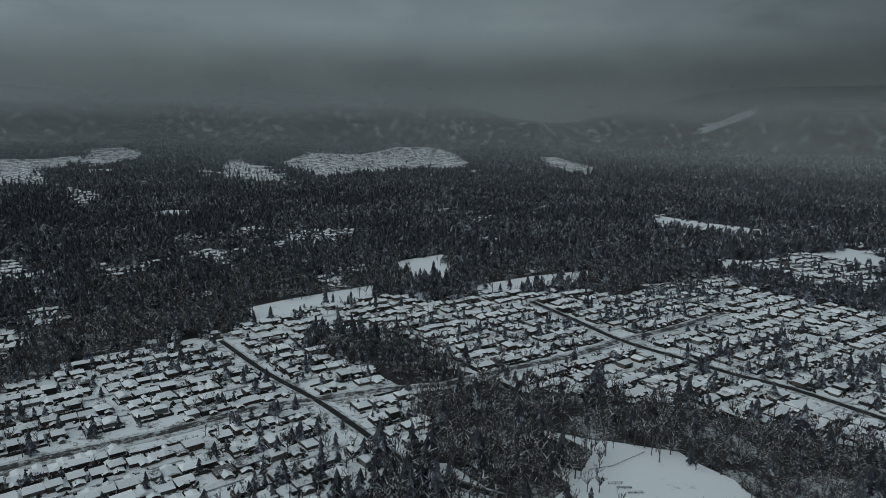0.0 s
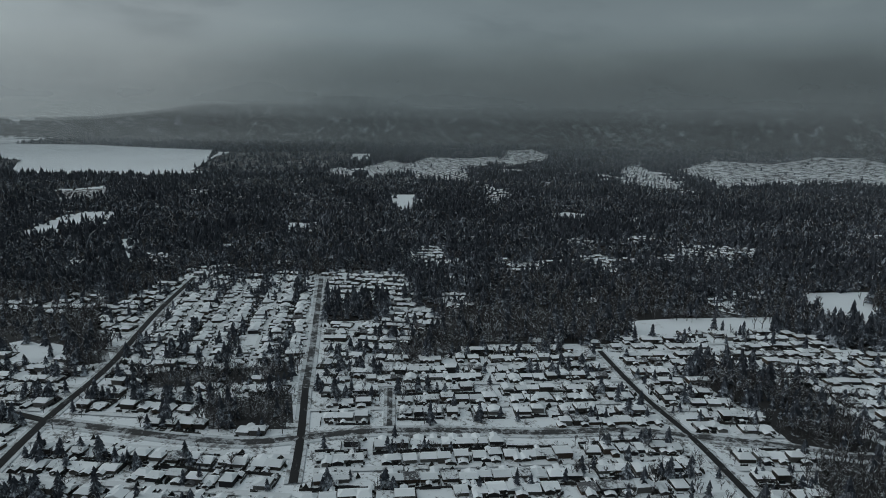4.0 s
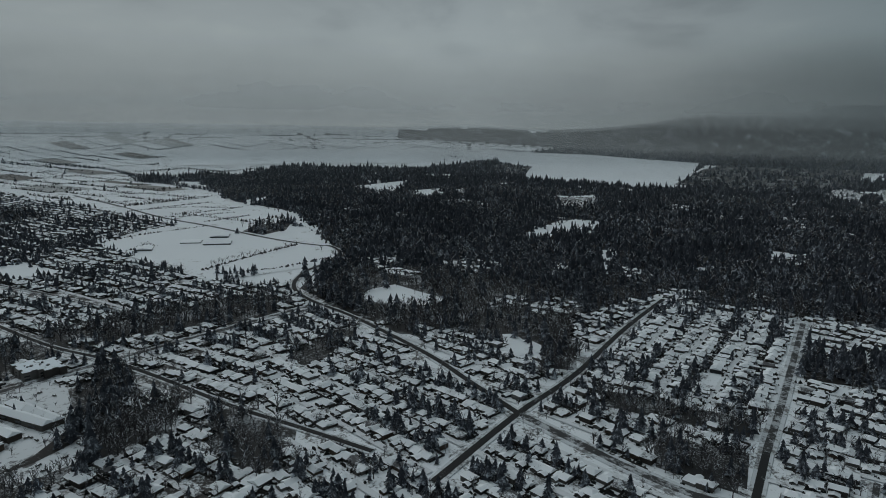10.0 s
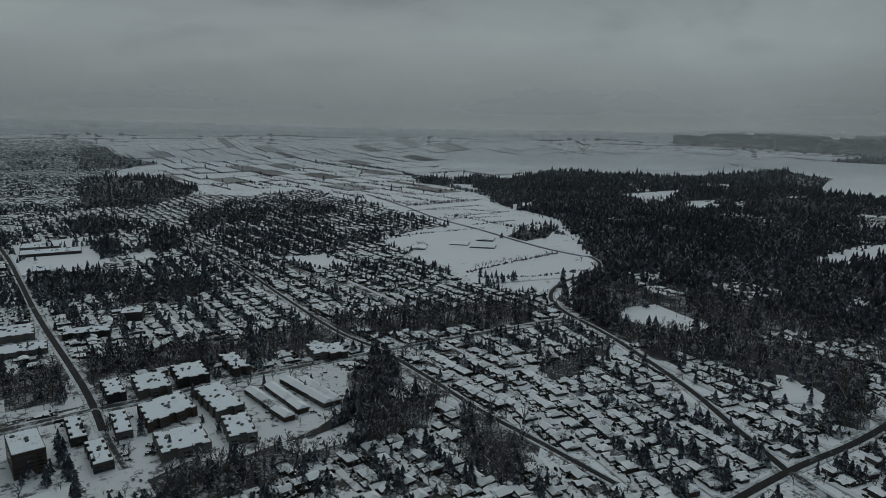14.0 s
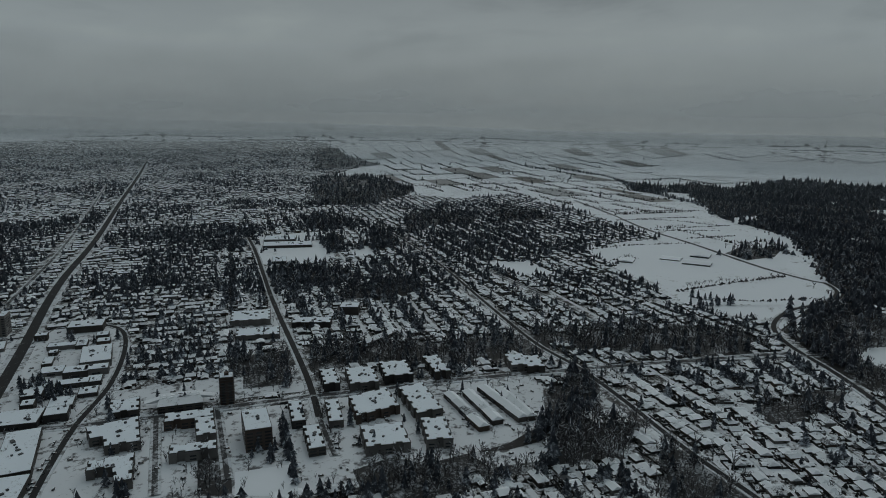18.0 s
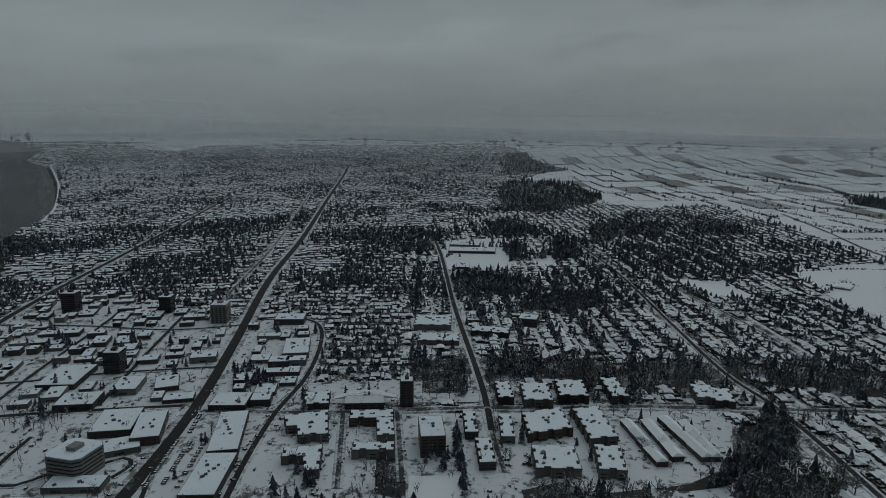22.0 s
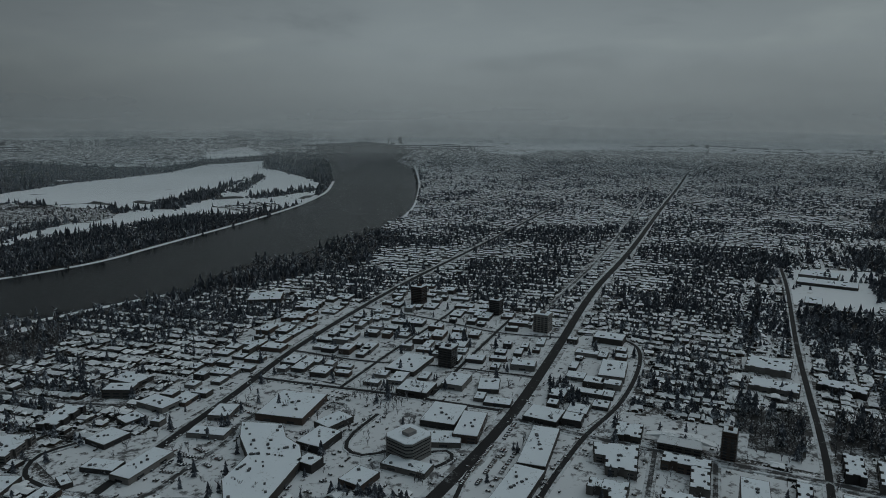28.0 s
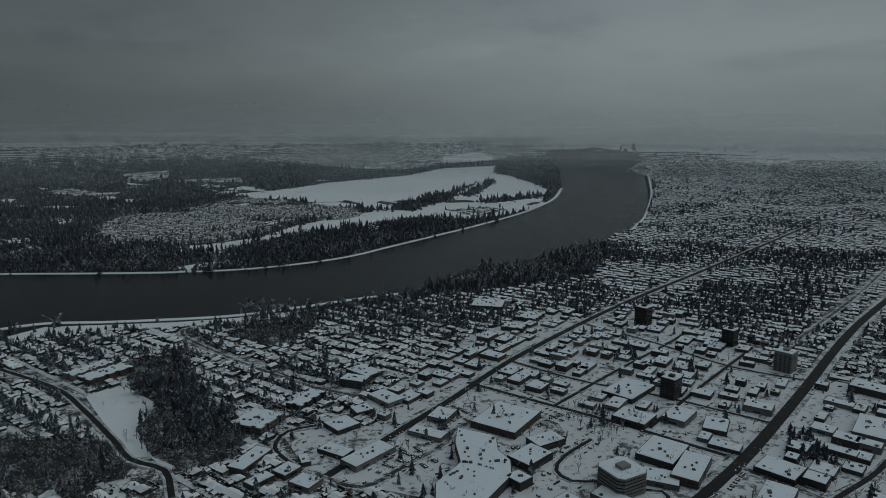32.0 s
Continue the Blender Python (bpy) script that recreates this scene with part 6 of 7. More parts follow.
def around(rows, ahead, aside, spread):
    """Places beside each house, by how far ahead of its front and aside they lie."""
    ang = np.radians(rows[:, 2])
    n = len(rows)
    a = aside + rng.normal(0, spread, n)
    b = -ahead + rng.normal(0, spread, n)
    x, y = rows[:, 0] + a * np.cos(ang) - b * np.sin(ang), rows[:, 1] + a * np.sin(ang) + b * np.cos(ang)
    return x, y, ang


def gardens():
    r = np.hypot(house_rows[:, 0] - CENTRE.x, house_rows[:, 1] - CENTRE.y)
    rows = house_rows[r < 2000]
    got = []
    for ahead, aside, turn, long, share in ((9.5, -4.0, 0, 5.0, 0.4), (-7.0, -6.0, 90, 6.0, 0.35), (-10.5, 2.0, 0, 6.0, 0.5), (-5.0, -3.0, 20, 5.0, 0.4), (-8.0, 3.0, 0, 4.0, 0.7), (8.0, 5.0, 40, 3.5, 0.6)):
        some = rows[rng.uniform(0, 1, len(rows)) < share]
        x, y, ang = around(some, ahead, aside, 0.6)
        got.append(np.stack([x, y, ang + np.radians(turn), rng.uniform(0.5, 1.2, len(x)) * long], -1))
    got = np.concatenate(got)
    got = got[np.hypot(got[:, 0], got[:, 1]) < 1550]
    got = got[off_road(got[:, 0], got[:, 1], 1.5)]
    n = len(got)
    bars("garden_hedges", got[:, 0], got[:, 1], land(got[:, 0], got[:, 1])[0] + 0.2, got[:, 2], got[:, 3], rng.uniform(0.8, 1.8, n), rng.uniform(1.0, 2.4, n), HEDGE, "clipped dark garden hedges and fences with snow on top", "hedge")
    fences = []
    for ahead, aside, turn, long, share in ((-12.3, 0.0, 0, 14.0, 0.85), (-6.0, 7.2, 90, 13.0, 0.85), (1.0, 7.2, 90, 6.0, 0.5)):
        some = rows[(rng.uniform(0, 1, len(rows)) < share) & (r[r < 2000] < 1450)]
        x, y, ang = around(some, ahead, aside, 0.25)
        fences.append(np.stack([x, y, ang + np.radians(turn), np.full(len(x), long)], -1))
    fences = np.concatenate(fences)
    fences = fences[off_road(fences[:, 0], fences[:, 1], 1.0)]
    n = len(fences)
    bars("garden_fences", fences[:, 0], fences[:, 1], land(fences[:, 0], fences[:, 1])[0] + 0.2, fences[:, 2], fences[:, 3], np.full(n, 0.3), rng.uniform(1.5, 1.9, n), DARK, "dark board fences between snowy gardens", "fence")
    # shrubs and garden trees
    for name, share, reps, tall, slim, shapes, mat, label in (
            ("garden_shrubs", 0.85, 3, (1.5, 4.5), (1.5, 2.8), FAR_BROAD, HEDGE, "low dark evergreen shrubs in snowy gardens"),
            ("garden_trees", 0.24, 2, (7, 18), (1.1, 1.7), FINE, NEEDLES, "snow-dusted spruces standing in house gardens"),
            ("garden_bare_trees", 0.42, 2, (5, 11), (1.3, 2.0), BRUSH, TWIGS, "small leafless garden trees with snowy twigs")):
        for _ in range(reps):
            leafy = share
            if tall[1] > 5:
                # the old quarters to the south-west stand deep in trees
                side = np.degrees(np.arctan2(-(rows[:, 0] - CENTRE.x), rows[:, 1] - CENTRE.y)) % 360
                away = np.hypot(rows[:, 0] - CENTRE.x, rows[:, 1] - CENTRE.y)
                leafy = share * np.clip(1 + 4.0 * grove_at(rows[:, 0], rows[:, 1]), 0.1, 3.0) * np.where((side > 112) & (side < 218) & (away > 560), 2.4, np.where((side < 40) | (side > 300), 0.7, 2.0))
            some = rows[rng.uniform(0, 1, len(rows)) < leafy]
            x, y, _ = around(some, -8.0 if tall[1] > 5 else 2.0, 0.0, 6.5)
            clear = off_road(x, y, 2.0)
            x, y = x[clear], y[clear]
            far = np.hypot(x - CENTRE.x, y - CENTRE.y) > 1100
            for pick, some_shapes in ((~far, shapes), (far, COARSE if shapes is FINE else BARE_FAR if shapes is BRUSH else shapes)):
                if pick.sum() > 2:
                    scatter(name, some_shapes, x[pick], y[pick], rng.uniform(*tall, int(pick.sum())), rng.uniform(*slim, int(pick.sum())), [mat], label, "shrub" if tall[1] < 5 else "tree")


gardens()


# ---- larger buildings ----
LABELS = {"store": ("store_building", "flat-roofed store with snow on the roof", "store"), "mall": ("shopping_mall", "large flat-roofed shopping mall under snow", "shopping mall"),
          "office": ("office_building", "flat-roofed office block with window rows", "office building"), "apartment": ("apartment_block", "flat-roofed apartment block with snow on the roof", "apartment building"),
          "lodge": ("gabled_apartment_block", "apartment block with a row of snowy gables", "apartment building"), "slab": ("apartment_slab", "tall apartment slab with dark balconies", "apartment building"),
          "school": ("school_building", "long low school with a snowy flat roof", "school"), "barn": ("barn", "long farm barn with a snowy roof", "barn"),
          "townhouse": ("townhouse_row", "row of townhouses under one snowy roof", "townhouse"), "shop": ("shop", "low flat-roofed shop with snow on the roof", "shop")}


def prism(outline, z0, z1, grow=0.0):
    bm = bmesh.new()
    n = len(outline)
    mx, my = sum(p[0] for p in outline) / n, sum(p[1] for p in outline) / n
    pts = []
    for x, y in outline:
        far = max(1.0, math.hypot(x - mx, y - my))
        pts.append((x + (x - mx) / far * grow, y + (y - my) / far * grow))
    low, top = ([bm.verts.new((x, y, z)) for x, y in pts] for z in (z0, z1))
    for k in range(n):
        bm.faces.new((low[k], low[(k + 1) % n], top[(k + 1) % n], top[k]))
    bm.faces.new(top)
    bm.faces.new(low[::-1])
    bmesh.ops.recalc_face_normals(bm, faces=bm.faces)
    return bm


def facade_windows(root, outline, high, base, every, size, rise, mat):
    """Windows storey by storey along each side of an outline, each an object on one shared mesh."""
    mesh = bpy.data.meshes.new("window")
    bm = box(bmesh.new(), -size[0] / 2, -0.12, 0, size[0] / 2, 0.12, size[1])
    bm.to_mesh(mesh)
    bm.free()
    mesh.materials.append(mat)
    n = len(outline)
    for k in range(n):
        a, b = Vector(outline[k]), Vector(outline[(k + 1) % n])
        long = (b - a).length
        count = int(long / every)
        turn = math.atan2(b.y - a.y, b.x - a.x)
        for floor in range(max(1, int((high - 1.0) / rise))):
            for c in range(count):
                p = a.lerp(b, (c + 0.5) / count)
                ob = new("window", mesh)
                ob.parent = root
                ob.matrix_basis = Matrix.Translation((p.x, p.y, base + 0.9 + floor * rise)) @ Matrix.Rotation(turn, 4, "Z")


def roof_units(root, outline, high, count, seed):
    local = random.Random(seed)
    n = len(outline)
    mx, my = sum(p[0] for p in outline) / n, sum(p[1] for p in outline) / n
    for _ in range(count):
        q = outline[local.randrange(n)]
        u = local.uniform(0.0, 0.62) if count < 40 else local.uniform(0.1, 0.9)
        x, y = mx + (q[0] - mx) * u, my + (q[1] - my) * u
        s = local.uniform(0.7, 1.7)
        part("roof_unit", box(bmesh.new(), x - s, y - s * 0.8, high, x + s, y + s * 0.8, high + local.uniform(0.8, 1.6)), STEEL, root)


def notched(outline, deep=2.6, wide=7.5):
    """An outline with regular recesses along its sides, as balconied blocks have."""
    out = []
    n = len(outline)
    for k in range(n):
        a, b = Vector(outline[k]), Vector(outline[(k + 1) % n])
        long = (b - a).length
        way = (b - a).normalized()
        inward = Vector((-way.y, way.x))
        count = int(long / (2 * wide))
        out.append(a)
        for m in range(count):
            mid = long * (m + 0.5) / count
            p, q = a + way * (mid - wide * 0.42), a + way * (mid + wide * 0.42)
            out += [p, p + inward * deep, q + inward * deep, q]
    return [(p.x, p.y) for p in out]


def build_block(n, kind, high, outline):
    name, label, category = LABELS[kind]
    root = tagged(new(name), label, category)
    mx, my = sum(p[0] for p in outline) / len(outline), sum(p[1] for p in outline) / len(outline)
    base = float(land(mx, my)[0]) + 0.9
    root.location = (mx, my, base)
    here = [(x - mx, y - my) for x, y in outline]
    if kind == "apartment":
        turn = sum(here[k][0] * here[(k + 1) % len(here)][1] - here[(k + 1) % len(here)][0] * here[k][1] for k in range(len(here)))
        here = notched(here if turn > 0 else here[::-1])
    if kind in ("barn", "townhouse", "lodge"):
        part("wall", prism(here, -1.5, high - 2.0), SIDING if kind != "lodge" else STUCCO, root)
        a, b, c = (Vector(here[k]) for k in (0, 1, 2))
        u, v = (b - a), (c - b)
        if u.length < v.length:
            u, v = v, u
        bm = roof_mesh(u.length / 2, v.length / 2, high - 2.0, 2.6 if kind != "lodge" else 4.0, 1.0 if kind == "barn" else 0.85)
        bmesh.ops.rotate(bm, verts=bm.verts, cent=(0, 0, 0), matrix=Matrix.Rotation(math.atan2(u.y, u.x), 3, "Z"))
        part("roof", bm, ROOF, root, "pitched roof under snow")
        if kind == "lodge":
            for k in range(5):
                bm = roof_mesh(4.0, v.length / 2 + 0.8, high - 2.4, 4.2, 1.0, 0.3)
                bmesh.ops.rotate(bm, verts=bm.verts, cent=(0, 0, 0), matrix=Matrix.Rotation(math.atan2(v.y, v.x), 3, "Z"))
                bmesh.ops.rotate(bm, verts=bm.verts, cent=(0, 0, 0), matrix=Matrix.Rotation(radians(0), 3, "Z"))
                bmesh.ops.translate(bm, verts=bm.verts, vec=(*(u.normalized() * (k - 2) * u.length / 5.2), 0))
                part("gable", bm, ROOF, root, "snowy cross gable")
    else:
        part("wall", prism(here, -1.5, high), STUCCO, root)
        part("parapet", prism(here, high, high + 0.35, 0.25), DARK, root, "dark metal parapet edge")
        part("roof", prism(here, high + 0.3, high + 0.62, -0.9), FLAT_ROOF, root, "flat roof under smooth snow")
        area = abs(sum(here[k][0] * here[(k + 1) % len(here)][1] - here[(k + 1) % len(here)][0] * here[k][1] for k in range(len(here)))) / 2
        roof_units(root, here, high + 0.6, 46 if kind == "mall" else min(12, 1 + int(area / 330)), n)
    near = math.hypot(mx - CENTRE.x, my - CENTRE.y) < 900
    if kind in ("apartment", "slab", "lodge") and near:
        facade_windows(root, here, high if kind != "lodge" else high - 2, 0.0, 7.4, (5.2, 1.4), 3.0, GLASS)
    elif kind == "office" and near:
        facade_windows(root, here, high, 0.0, 9.0, (7.4, 1.5), 3.4, GLASS)
    elif kind in ("store", "mall", "shop", "townhouse") and near:
        facade_windows(root, here, 4.0, 0.0, 22.0 if kind != "shop" else 17.0, (8.0, 2.0), 3.4, GLASS)


for number, (kind, high, outline) in enumerate(blocks):
    build_block(number, kind, high, outline)

# small shops of the town centre, one behind another along the streets
shop_outlines = []
for number, (x, y, angle, _) in enumerate(shop_rows):
    w, d, h = float(rng.choice([6, 8, 10, 12.5, 16])), float(rng.uniform(5, 11.5)), float(rng.choice([3.2, 3.6, 4.2, 4.8, 5.5, 7.0]))
    x, y, angle = x + float(rng.normal(0, 4)), y + float(rng.normal(0, 4)), angle + float(rng.choice([0, 0, 90]))
    c, s = math.cos(radians(angle)), math.sin(radians(angle))
    if off_blocks(np.array([x]), np.array([y]))[0]:
        shop_outlines.append(("shop", h, [(x + a * c - b * s, y + a * s + b * c) for a, b in ((-w, -d), (w, -d), (w, d), (-w, d))]))
        build_block(500 + number, "shop", h, [(x + a * c - b * s, y + a * s + b * c) for a, b in ((-w, -d), (w, -d), (w, d), (-w, d))])

TOWER_LOOK = {"brick_tower": ("dark red-brown brick apartment tower", (0.065, 0.040, 0.034)), "dark_tower": ("dark brown apartment tower with balcony bands", (0.05, 0.046, 0.045)),
              "grey_tower": ("pale grey concrete apartment tower with balconies", (0.26, 0.24, 0.225)), "plain_tower": ("narrow brown brick tower with flat roof", (0.085, 0.062, 0.052))}


def build_tower(kind, x, y, wide, high):
    label, tone = TOWER_LOOK[kind]
    mat = painted(kind + "_walls", [(0.0, tone), (0.99, tone)], 0.75, 0.3)
    root = tagged(new("apartment_tower"), label, "apartment tower")
    base = float(land(x, y)[0]) + 0.9
    root.location, root.rotation_euler = (x, y, base), (0, 0, radians(45))
    h = wide / 2
    here = [(-h, -h), (h, -h), (h, h), (-h, h)]
    part("wall", prism(here, -1.5, high), mat, root)
    part("roof", prism(here, high, high + 0.5, -0.6), FLAT_ROOF, root, "flat roof under snow")
    part("penthouse", box(bmesh.new(), -h * 0.35, -h * 0.3, high, h * 0.3, h * 0.35, high + 3.2), mat, root)
    floors = int(high / 2.9)
    for k in range(1, floors):
        z = k * high / floors
        part("balcony_slab", prism(here, z - 0.12, z + 0.12, 1.1), CONCRETE if kind == "grey_tower" else STEEL, root)
    facade_windows(root, here, high - 2.0, 0.0, 5.2, (3.4, 1.5), high / floors, GLASS)


for kind, x, y, wide, high in towers:
    build_tower(kind, x, y, wide, high)


def round_office(x, y):
    """The six-storey office with cut corners, ribbon windows and a plant room."""
    root = tagged(new("office_building"), "six-storey pale office with cut corners and ribbon windows", "office building")
    root.location, root.rotation_euler = (x, y, float(land(x, y)[0]) + 0.9), (0, 0, radians(30))
    shape = [(-13, -18), (13, -18), (18, -13), (18, 13), (13, 18), (-13, 18), (-18, 13), (-18, -13)]
    part("core", prism(shape, -1.5, 20, -1.2), GLASS, root, "dark ribbon windows")
    for k in range(6):
        part("spandrel", prism(shape, 1.6 + k * 3.3, 3.3 + k * 3.3), CONCRETE, root, "pale concrete band")
    part("base", prism(shape, -1.5, 0.9), CONCRETE, root)
    part("roof", prism(shape, 19.7, 20.5, -0.8), FLAT_ROOF, root, "flat roof under snow")
    part("plant_room", box(bmesh.new(), -6, -4, 20.4, 5, 5, 24), CONCRETE, root)


round_office(-200, -566)


# ---- bridge ----
def build_bridge():
    """The far river bridge: a long girder on tall piers, with three pairs of towers."""
    a, b = Vector((-621, -4660)), Vector((-1475, -4473))
    root = tagged(new("river_bridge"), "long dark steel river bridge on tall piers", "bridge")
    long = (b - a).length
    root.location = (*a, 137.0)
    root.rotation_euler = (0, 0, math.atan2(b.y - a.y, b.x - a.x))
    part("deck", box(bmesh.new(), -40, -6, 13.5, long + 40, 6, 16.0), DARK, root)
    for side in (-6, 6):
        part("girder", box(bmesh.new(), -20, side - 0.5, 10.5, long + 20, side + 0.5, 13.6), DARK, root)
        part("railing", box(bmesh.new(), -40, side - 0.2, 15.9, long + 40, side + 0.2, 17.2), STEEL, root)
    for k, u in enumerate((0.08, 0.20, 0.325, 0.535, 0.745, 0.88)):
        x = long * u
        bm = box(bmesh.new(), x - 4, -7, -30, x + 4, 7, 11)
        if k in (2, 3, 4):
            for side in (-6.4, 6.4):
                box(bm, x - 2.4, side - 1.2, 10, x + 2.4, side + 1.2, 29)
            box(bm, x - 1.8, -6, 25, x + 1.8, 6, 27)
        part("pier", bm, DARK, root)


build_bridge()


# ---- single trees near by ----
def conifer_thing(seed, label):
    root = tagged(new("conifer"), label, "tree", "conifers among the houses")
    bm = bmesh.new()
    bmesh.ops.create_cone(bm, segments=7, radius1=0.028, radius2=0.012, depth=0.3, cap_ends=True, matrix=Matrix.Translation((0, 0, 0.13)))
    part("trunk", bm, BARK, root)
    v, f = conifer_shape(9, 7, seed)
    mesh = mesh_of("crown", v, f, [NEEDLES])
    crown = new("crown", mesh)
    crown.parent = root
    return root


def bare_thing(seed, label):
    root = tagged(new("leafless_tree"), label, "tree", "bare trees among the houses")
    bm = bmesh.new()
    bmesh.ops.create_cone(bm, segments=7, radius1=0.026, radius2=0.010, depth=0.5, cap_ends=True, matrix=Matrix.Translation((0, 0, 0.22)))
    part("trunk", bm, BARK, root)
    v, f = bare_shape(16, 120, seed)
    crown = new("crown", mesh_of("crown", v, f, [TWIGS]))
    crown.parent = root
    return root


def single_trees():
    rows = house_rows[:1100]
    side = np.degrees(np.arctan2(-(rows[:, 0] - CENTRE.x), rows[:, 1] - CENTRE.y)) % 360
    rows = rows[((side > 60) & (side < 300)) | (rng.uniform(0, 1, len(rows)) < 0.35)]
    kinds = [(conifer_thing(31, "tall dark spruce dusted with snow"), 150, (9, 21), (1.0, 1.35)), (conifer_thing(32, "broad snow-dusted fir in a garden"), 80, (7, 14), (1.3, 1.8)),
             (bare_thing(33, "leafless spreading maple with snowy twigs"), 80, (7, 13), (1.2, 1.7))]
    for proto, count, tall, slim in kinds:
        some = rows[rng.choice(len(rows), count * 2, replace=False)]
        x, y, _ = around(some, -7.5, 0.0, 5.0)
        clear = off_road(x, y, 3.0)
        x, y = x[clear][:count], y[clear][:count]
        for k, (a, b) in enumerate(zip(x, y)):
            h = float(rng.uniform(*tall))
            w = h * float(rng.uniform(*slim))
            m = Matrix.Translation((float(a), float(b), 0.2)) @ Matrix.Rotation(float(rng.uniform(0, 6.28)), 4, "Z") @ Matrix.Diagonal((w, w, h, 1))
            if k == 0:
                proto.matrix_basis = m
            else:
                copy_thing(proto, m @ Matrix.Diagonal((*proto.scale, 1)).inverted())


single_trees()



# ---- farmland: strips of field, ploughed land and hedgerows ----
def farm_strips():
    turn = radians(47)
    u, v = Vector((math.cos(turn), math.sin(turn))), Vector((-math.sin(turn), math.cos(turn)))
    local = random.Random(21)
    hedge_x, hedge_y = [], []
    for i in range(-26, 14):
        for j in range(-35, 56):
            long, wide = 250.0, 110.0
            c = u * (i + 0.5) * long + v * (j + 0.5) * wide + v * (37 * (i % 3))
            r = math.hypot(c.x - CENTRE.x, c.y - CENTRE.y)
            if r > 4700 or r < 700:
                continue
            corners = [c + u * a * long * 0.485 + v * b * wide * 0.47 for a, b in ((-1, -1), (1, -1), (1, 1), (-1, 1))]
            kinds = look_up(np.array([p.x for p in corners] + [c.x]), np.array([p.y for p in corners] + [c.y]))[0]
            if (kinds != KINDS.index("farmland")).any():
                continue
            tone = local.random()
            if tone > 0.22:
                mat, label, name = ((FIELD, "smooth white snowfield", "snowfield") if tone > 0.42 else (PLOUGHED, "ploughed brown field with thin snow", "ploughed_field"))
                if local.random() < 0.35:
                    corners = [corners[0], corners[1], corners[1].lerp(corners[2], 0.5), corners[0].lerp(corners[3], 0.5)]
                bm = bmesh.new()
                grid = [[bm.verts.new((*corners[0].lerp(corners[1], a / 4).lerp(corners[3].lerp(corners[2], a / 4), b / 2), 0)) for b in range(3)] for a in range(5)]
                for a in range(4):
                    for b in range(2):
                        bm.faces.new((grid[a][b], grid[a + 1][b], grid[a + 1][b + 1], grid[a][b + 1]))
                for w in bm.verts:
                    w.co.z = float(land(w.co.x, w.co.y)[0]) + 1.15 + 4.0 * float(far_lift(w.co.x, w.co.y))
                mesh = bpy.data.meshes.new(name)
                bm.to_mesh(mesh)
                bm.free()
                mesh.materials.append(mat)
                tagged(new(name, mesh), label, "field", kind="structure")
            for a, b, chance in ((0, 1, 0.75), (1, 2, 0.6)):
                if local.random() < chance:
                    n = int((corners[b] - corners[a]).length / 6)
                    for k in range(n):
                        p = corners[a].lerp(corners[b], (k + local.random()) / max(1, n))
                        hedge_x.append(p.x)
                        hedge_y.append(p.y)
    # copses and farmsteads' shelter trees strewn over the plain
    for _ in range(170):
        turn, r = radians(local.uniform(62, 150)), local.uniform(1500, 4600)
        cx, cy = CENTRE.x - r * math.sin(turn), CENTRE.y + r * math.cos(turn)
        if look_up(cx, cy)[0] == KINDS.index("farmland"):
            lean, long = radians(47 + local.choice((0, 90))), local.uniform(20, 90)
            for _ in range(int(long * 0.7)):
                a, b = local.gauss(0, long), local.gauss(0, 11)
                hedge_x.append(cx + a * math.cos(lean) - b * math.sin(lean))
                hedge_y.append(cy + a * math.sin(lean) + b * math.cos(lean))
    x, y = np.array(hedge_x), np.array(hedge_y)
    half = rng.uniform(0, 1, len(x)) < 0.65
    shrink = land(x, y)[1]
    scatter("hedgerow_bushes", COARSE, x[half], y[half], rng.uniform(3, 9, int(half.sum())) * shrink[half], rng.uniform(1.6, 2.8, int(half.sum())), [HEDGE], "dark hedgerow bushes between snowy fields", "hedge")
    scatter("hedgerow_trees", BARE_FAR, x[~half], y[~half], rng.uniform(5, 13, int((~half).sum())) * shrink[~half], rng.uniform(1.3, 2.2, int((~half).sum())), [TWIGS], "bare hedgerow trees along field edges", "tree")


farm_strips()


def tree_line(line, step, shapes, tall, slim, mat, name, label, spread=3.0):
    pts = smooth_line(line, step)
    x = np.array([p.x for p in pts]) + rng.normal(0, spread, len(pts))
    y = np.array([p.y for p in pts]) + rng.normal(0, spread, len(pts))
    scatter(name, shapes, x, y, rng.uniform(*tall, len(x)), rng.uniform(*slim, len(x)), [mat], label, "tree")


tree_line([(-2199, -507), (-2249, -375), (-2337, -243)], 4.0, FAR_BROAD, (1.8, 5), (1.8, 3.2), TWIGS, "hedgerow", "dark field hedge with scattered bushes", 2.0)
tree_line([(-1978, -420), (-2070, -332), (-2172, -226)], 4.0, FAR_BROAD, (1.8, 5), (1.8, 3.2), TWIGS, "hedgerow", "dark field hedge with scattered bushes", 2.0)
tree_line([(-1888, -268), (-2042, -123)], 4.0, FAR_BROAD, (1.8, 5), (1.8, 3.2), TWIGS, "hedgerow", "dark field hedge with scattered bushes", 2.0)
tree_line([(-1755, -196), (-1863, -90)], 2.7, FAR_BROAD, (1.8, 5), (1.8, 3.2), TWIGS, "hedgerow", "dark field hedge with scattered bushes", 2.0)
tree_line([(-2414, -573), (-2447, -440)], 4.0, FAR_BROAD, (1.8, 5), (1.8, 3.2), TWIGS, "hedgerow", "dark field hedge with scattered bushes", 2.0)
tree_line([(-1194, -134), (-1299, -63), (-1411, 25)], 3.1, FAR_BROAD, (1.8, 5), (1.8, 3.2), TWIGS, "hedgerow", "dark field hedge with scattered bushes", 2.0)
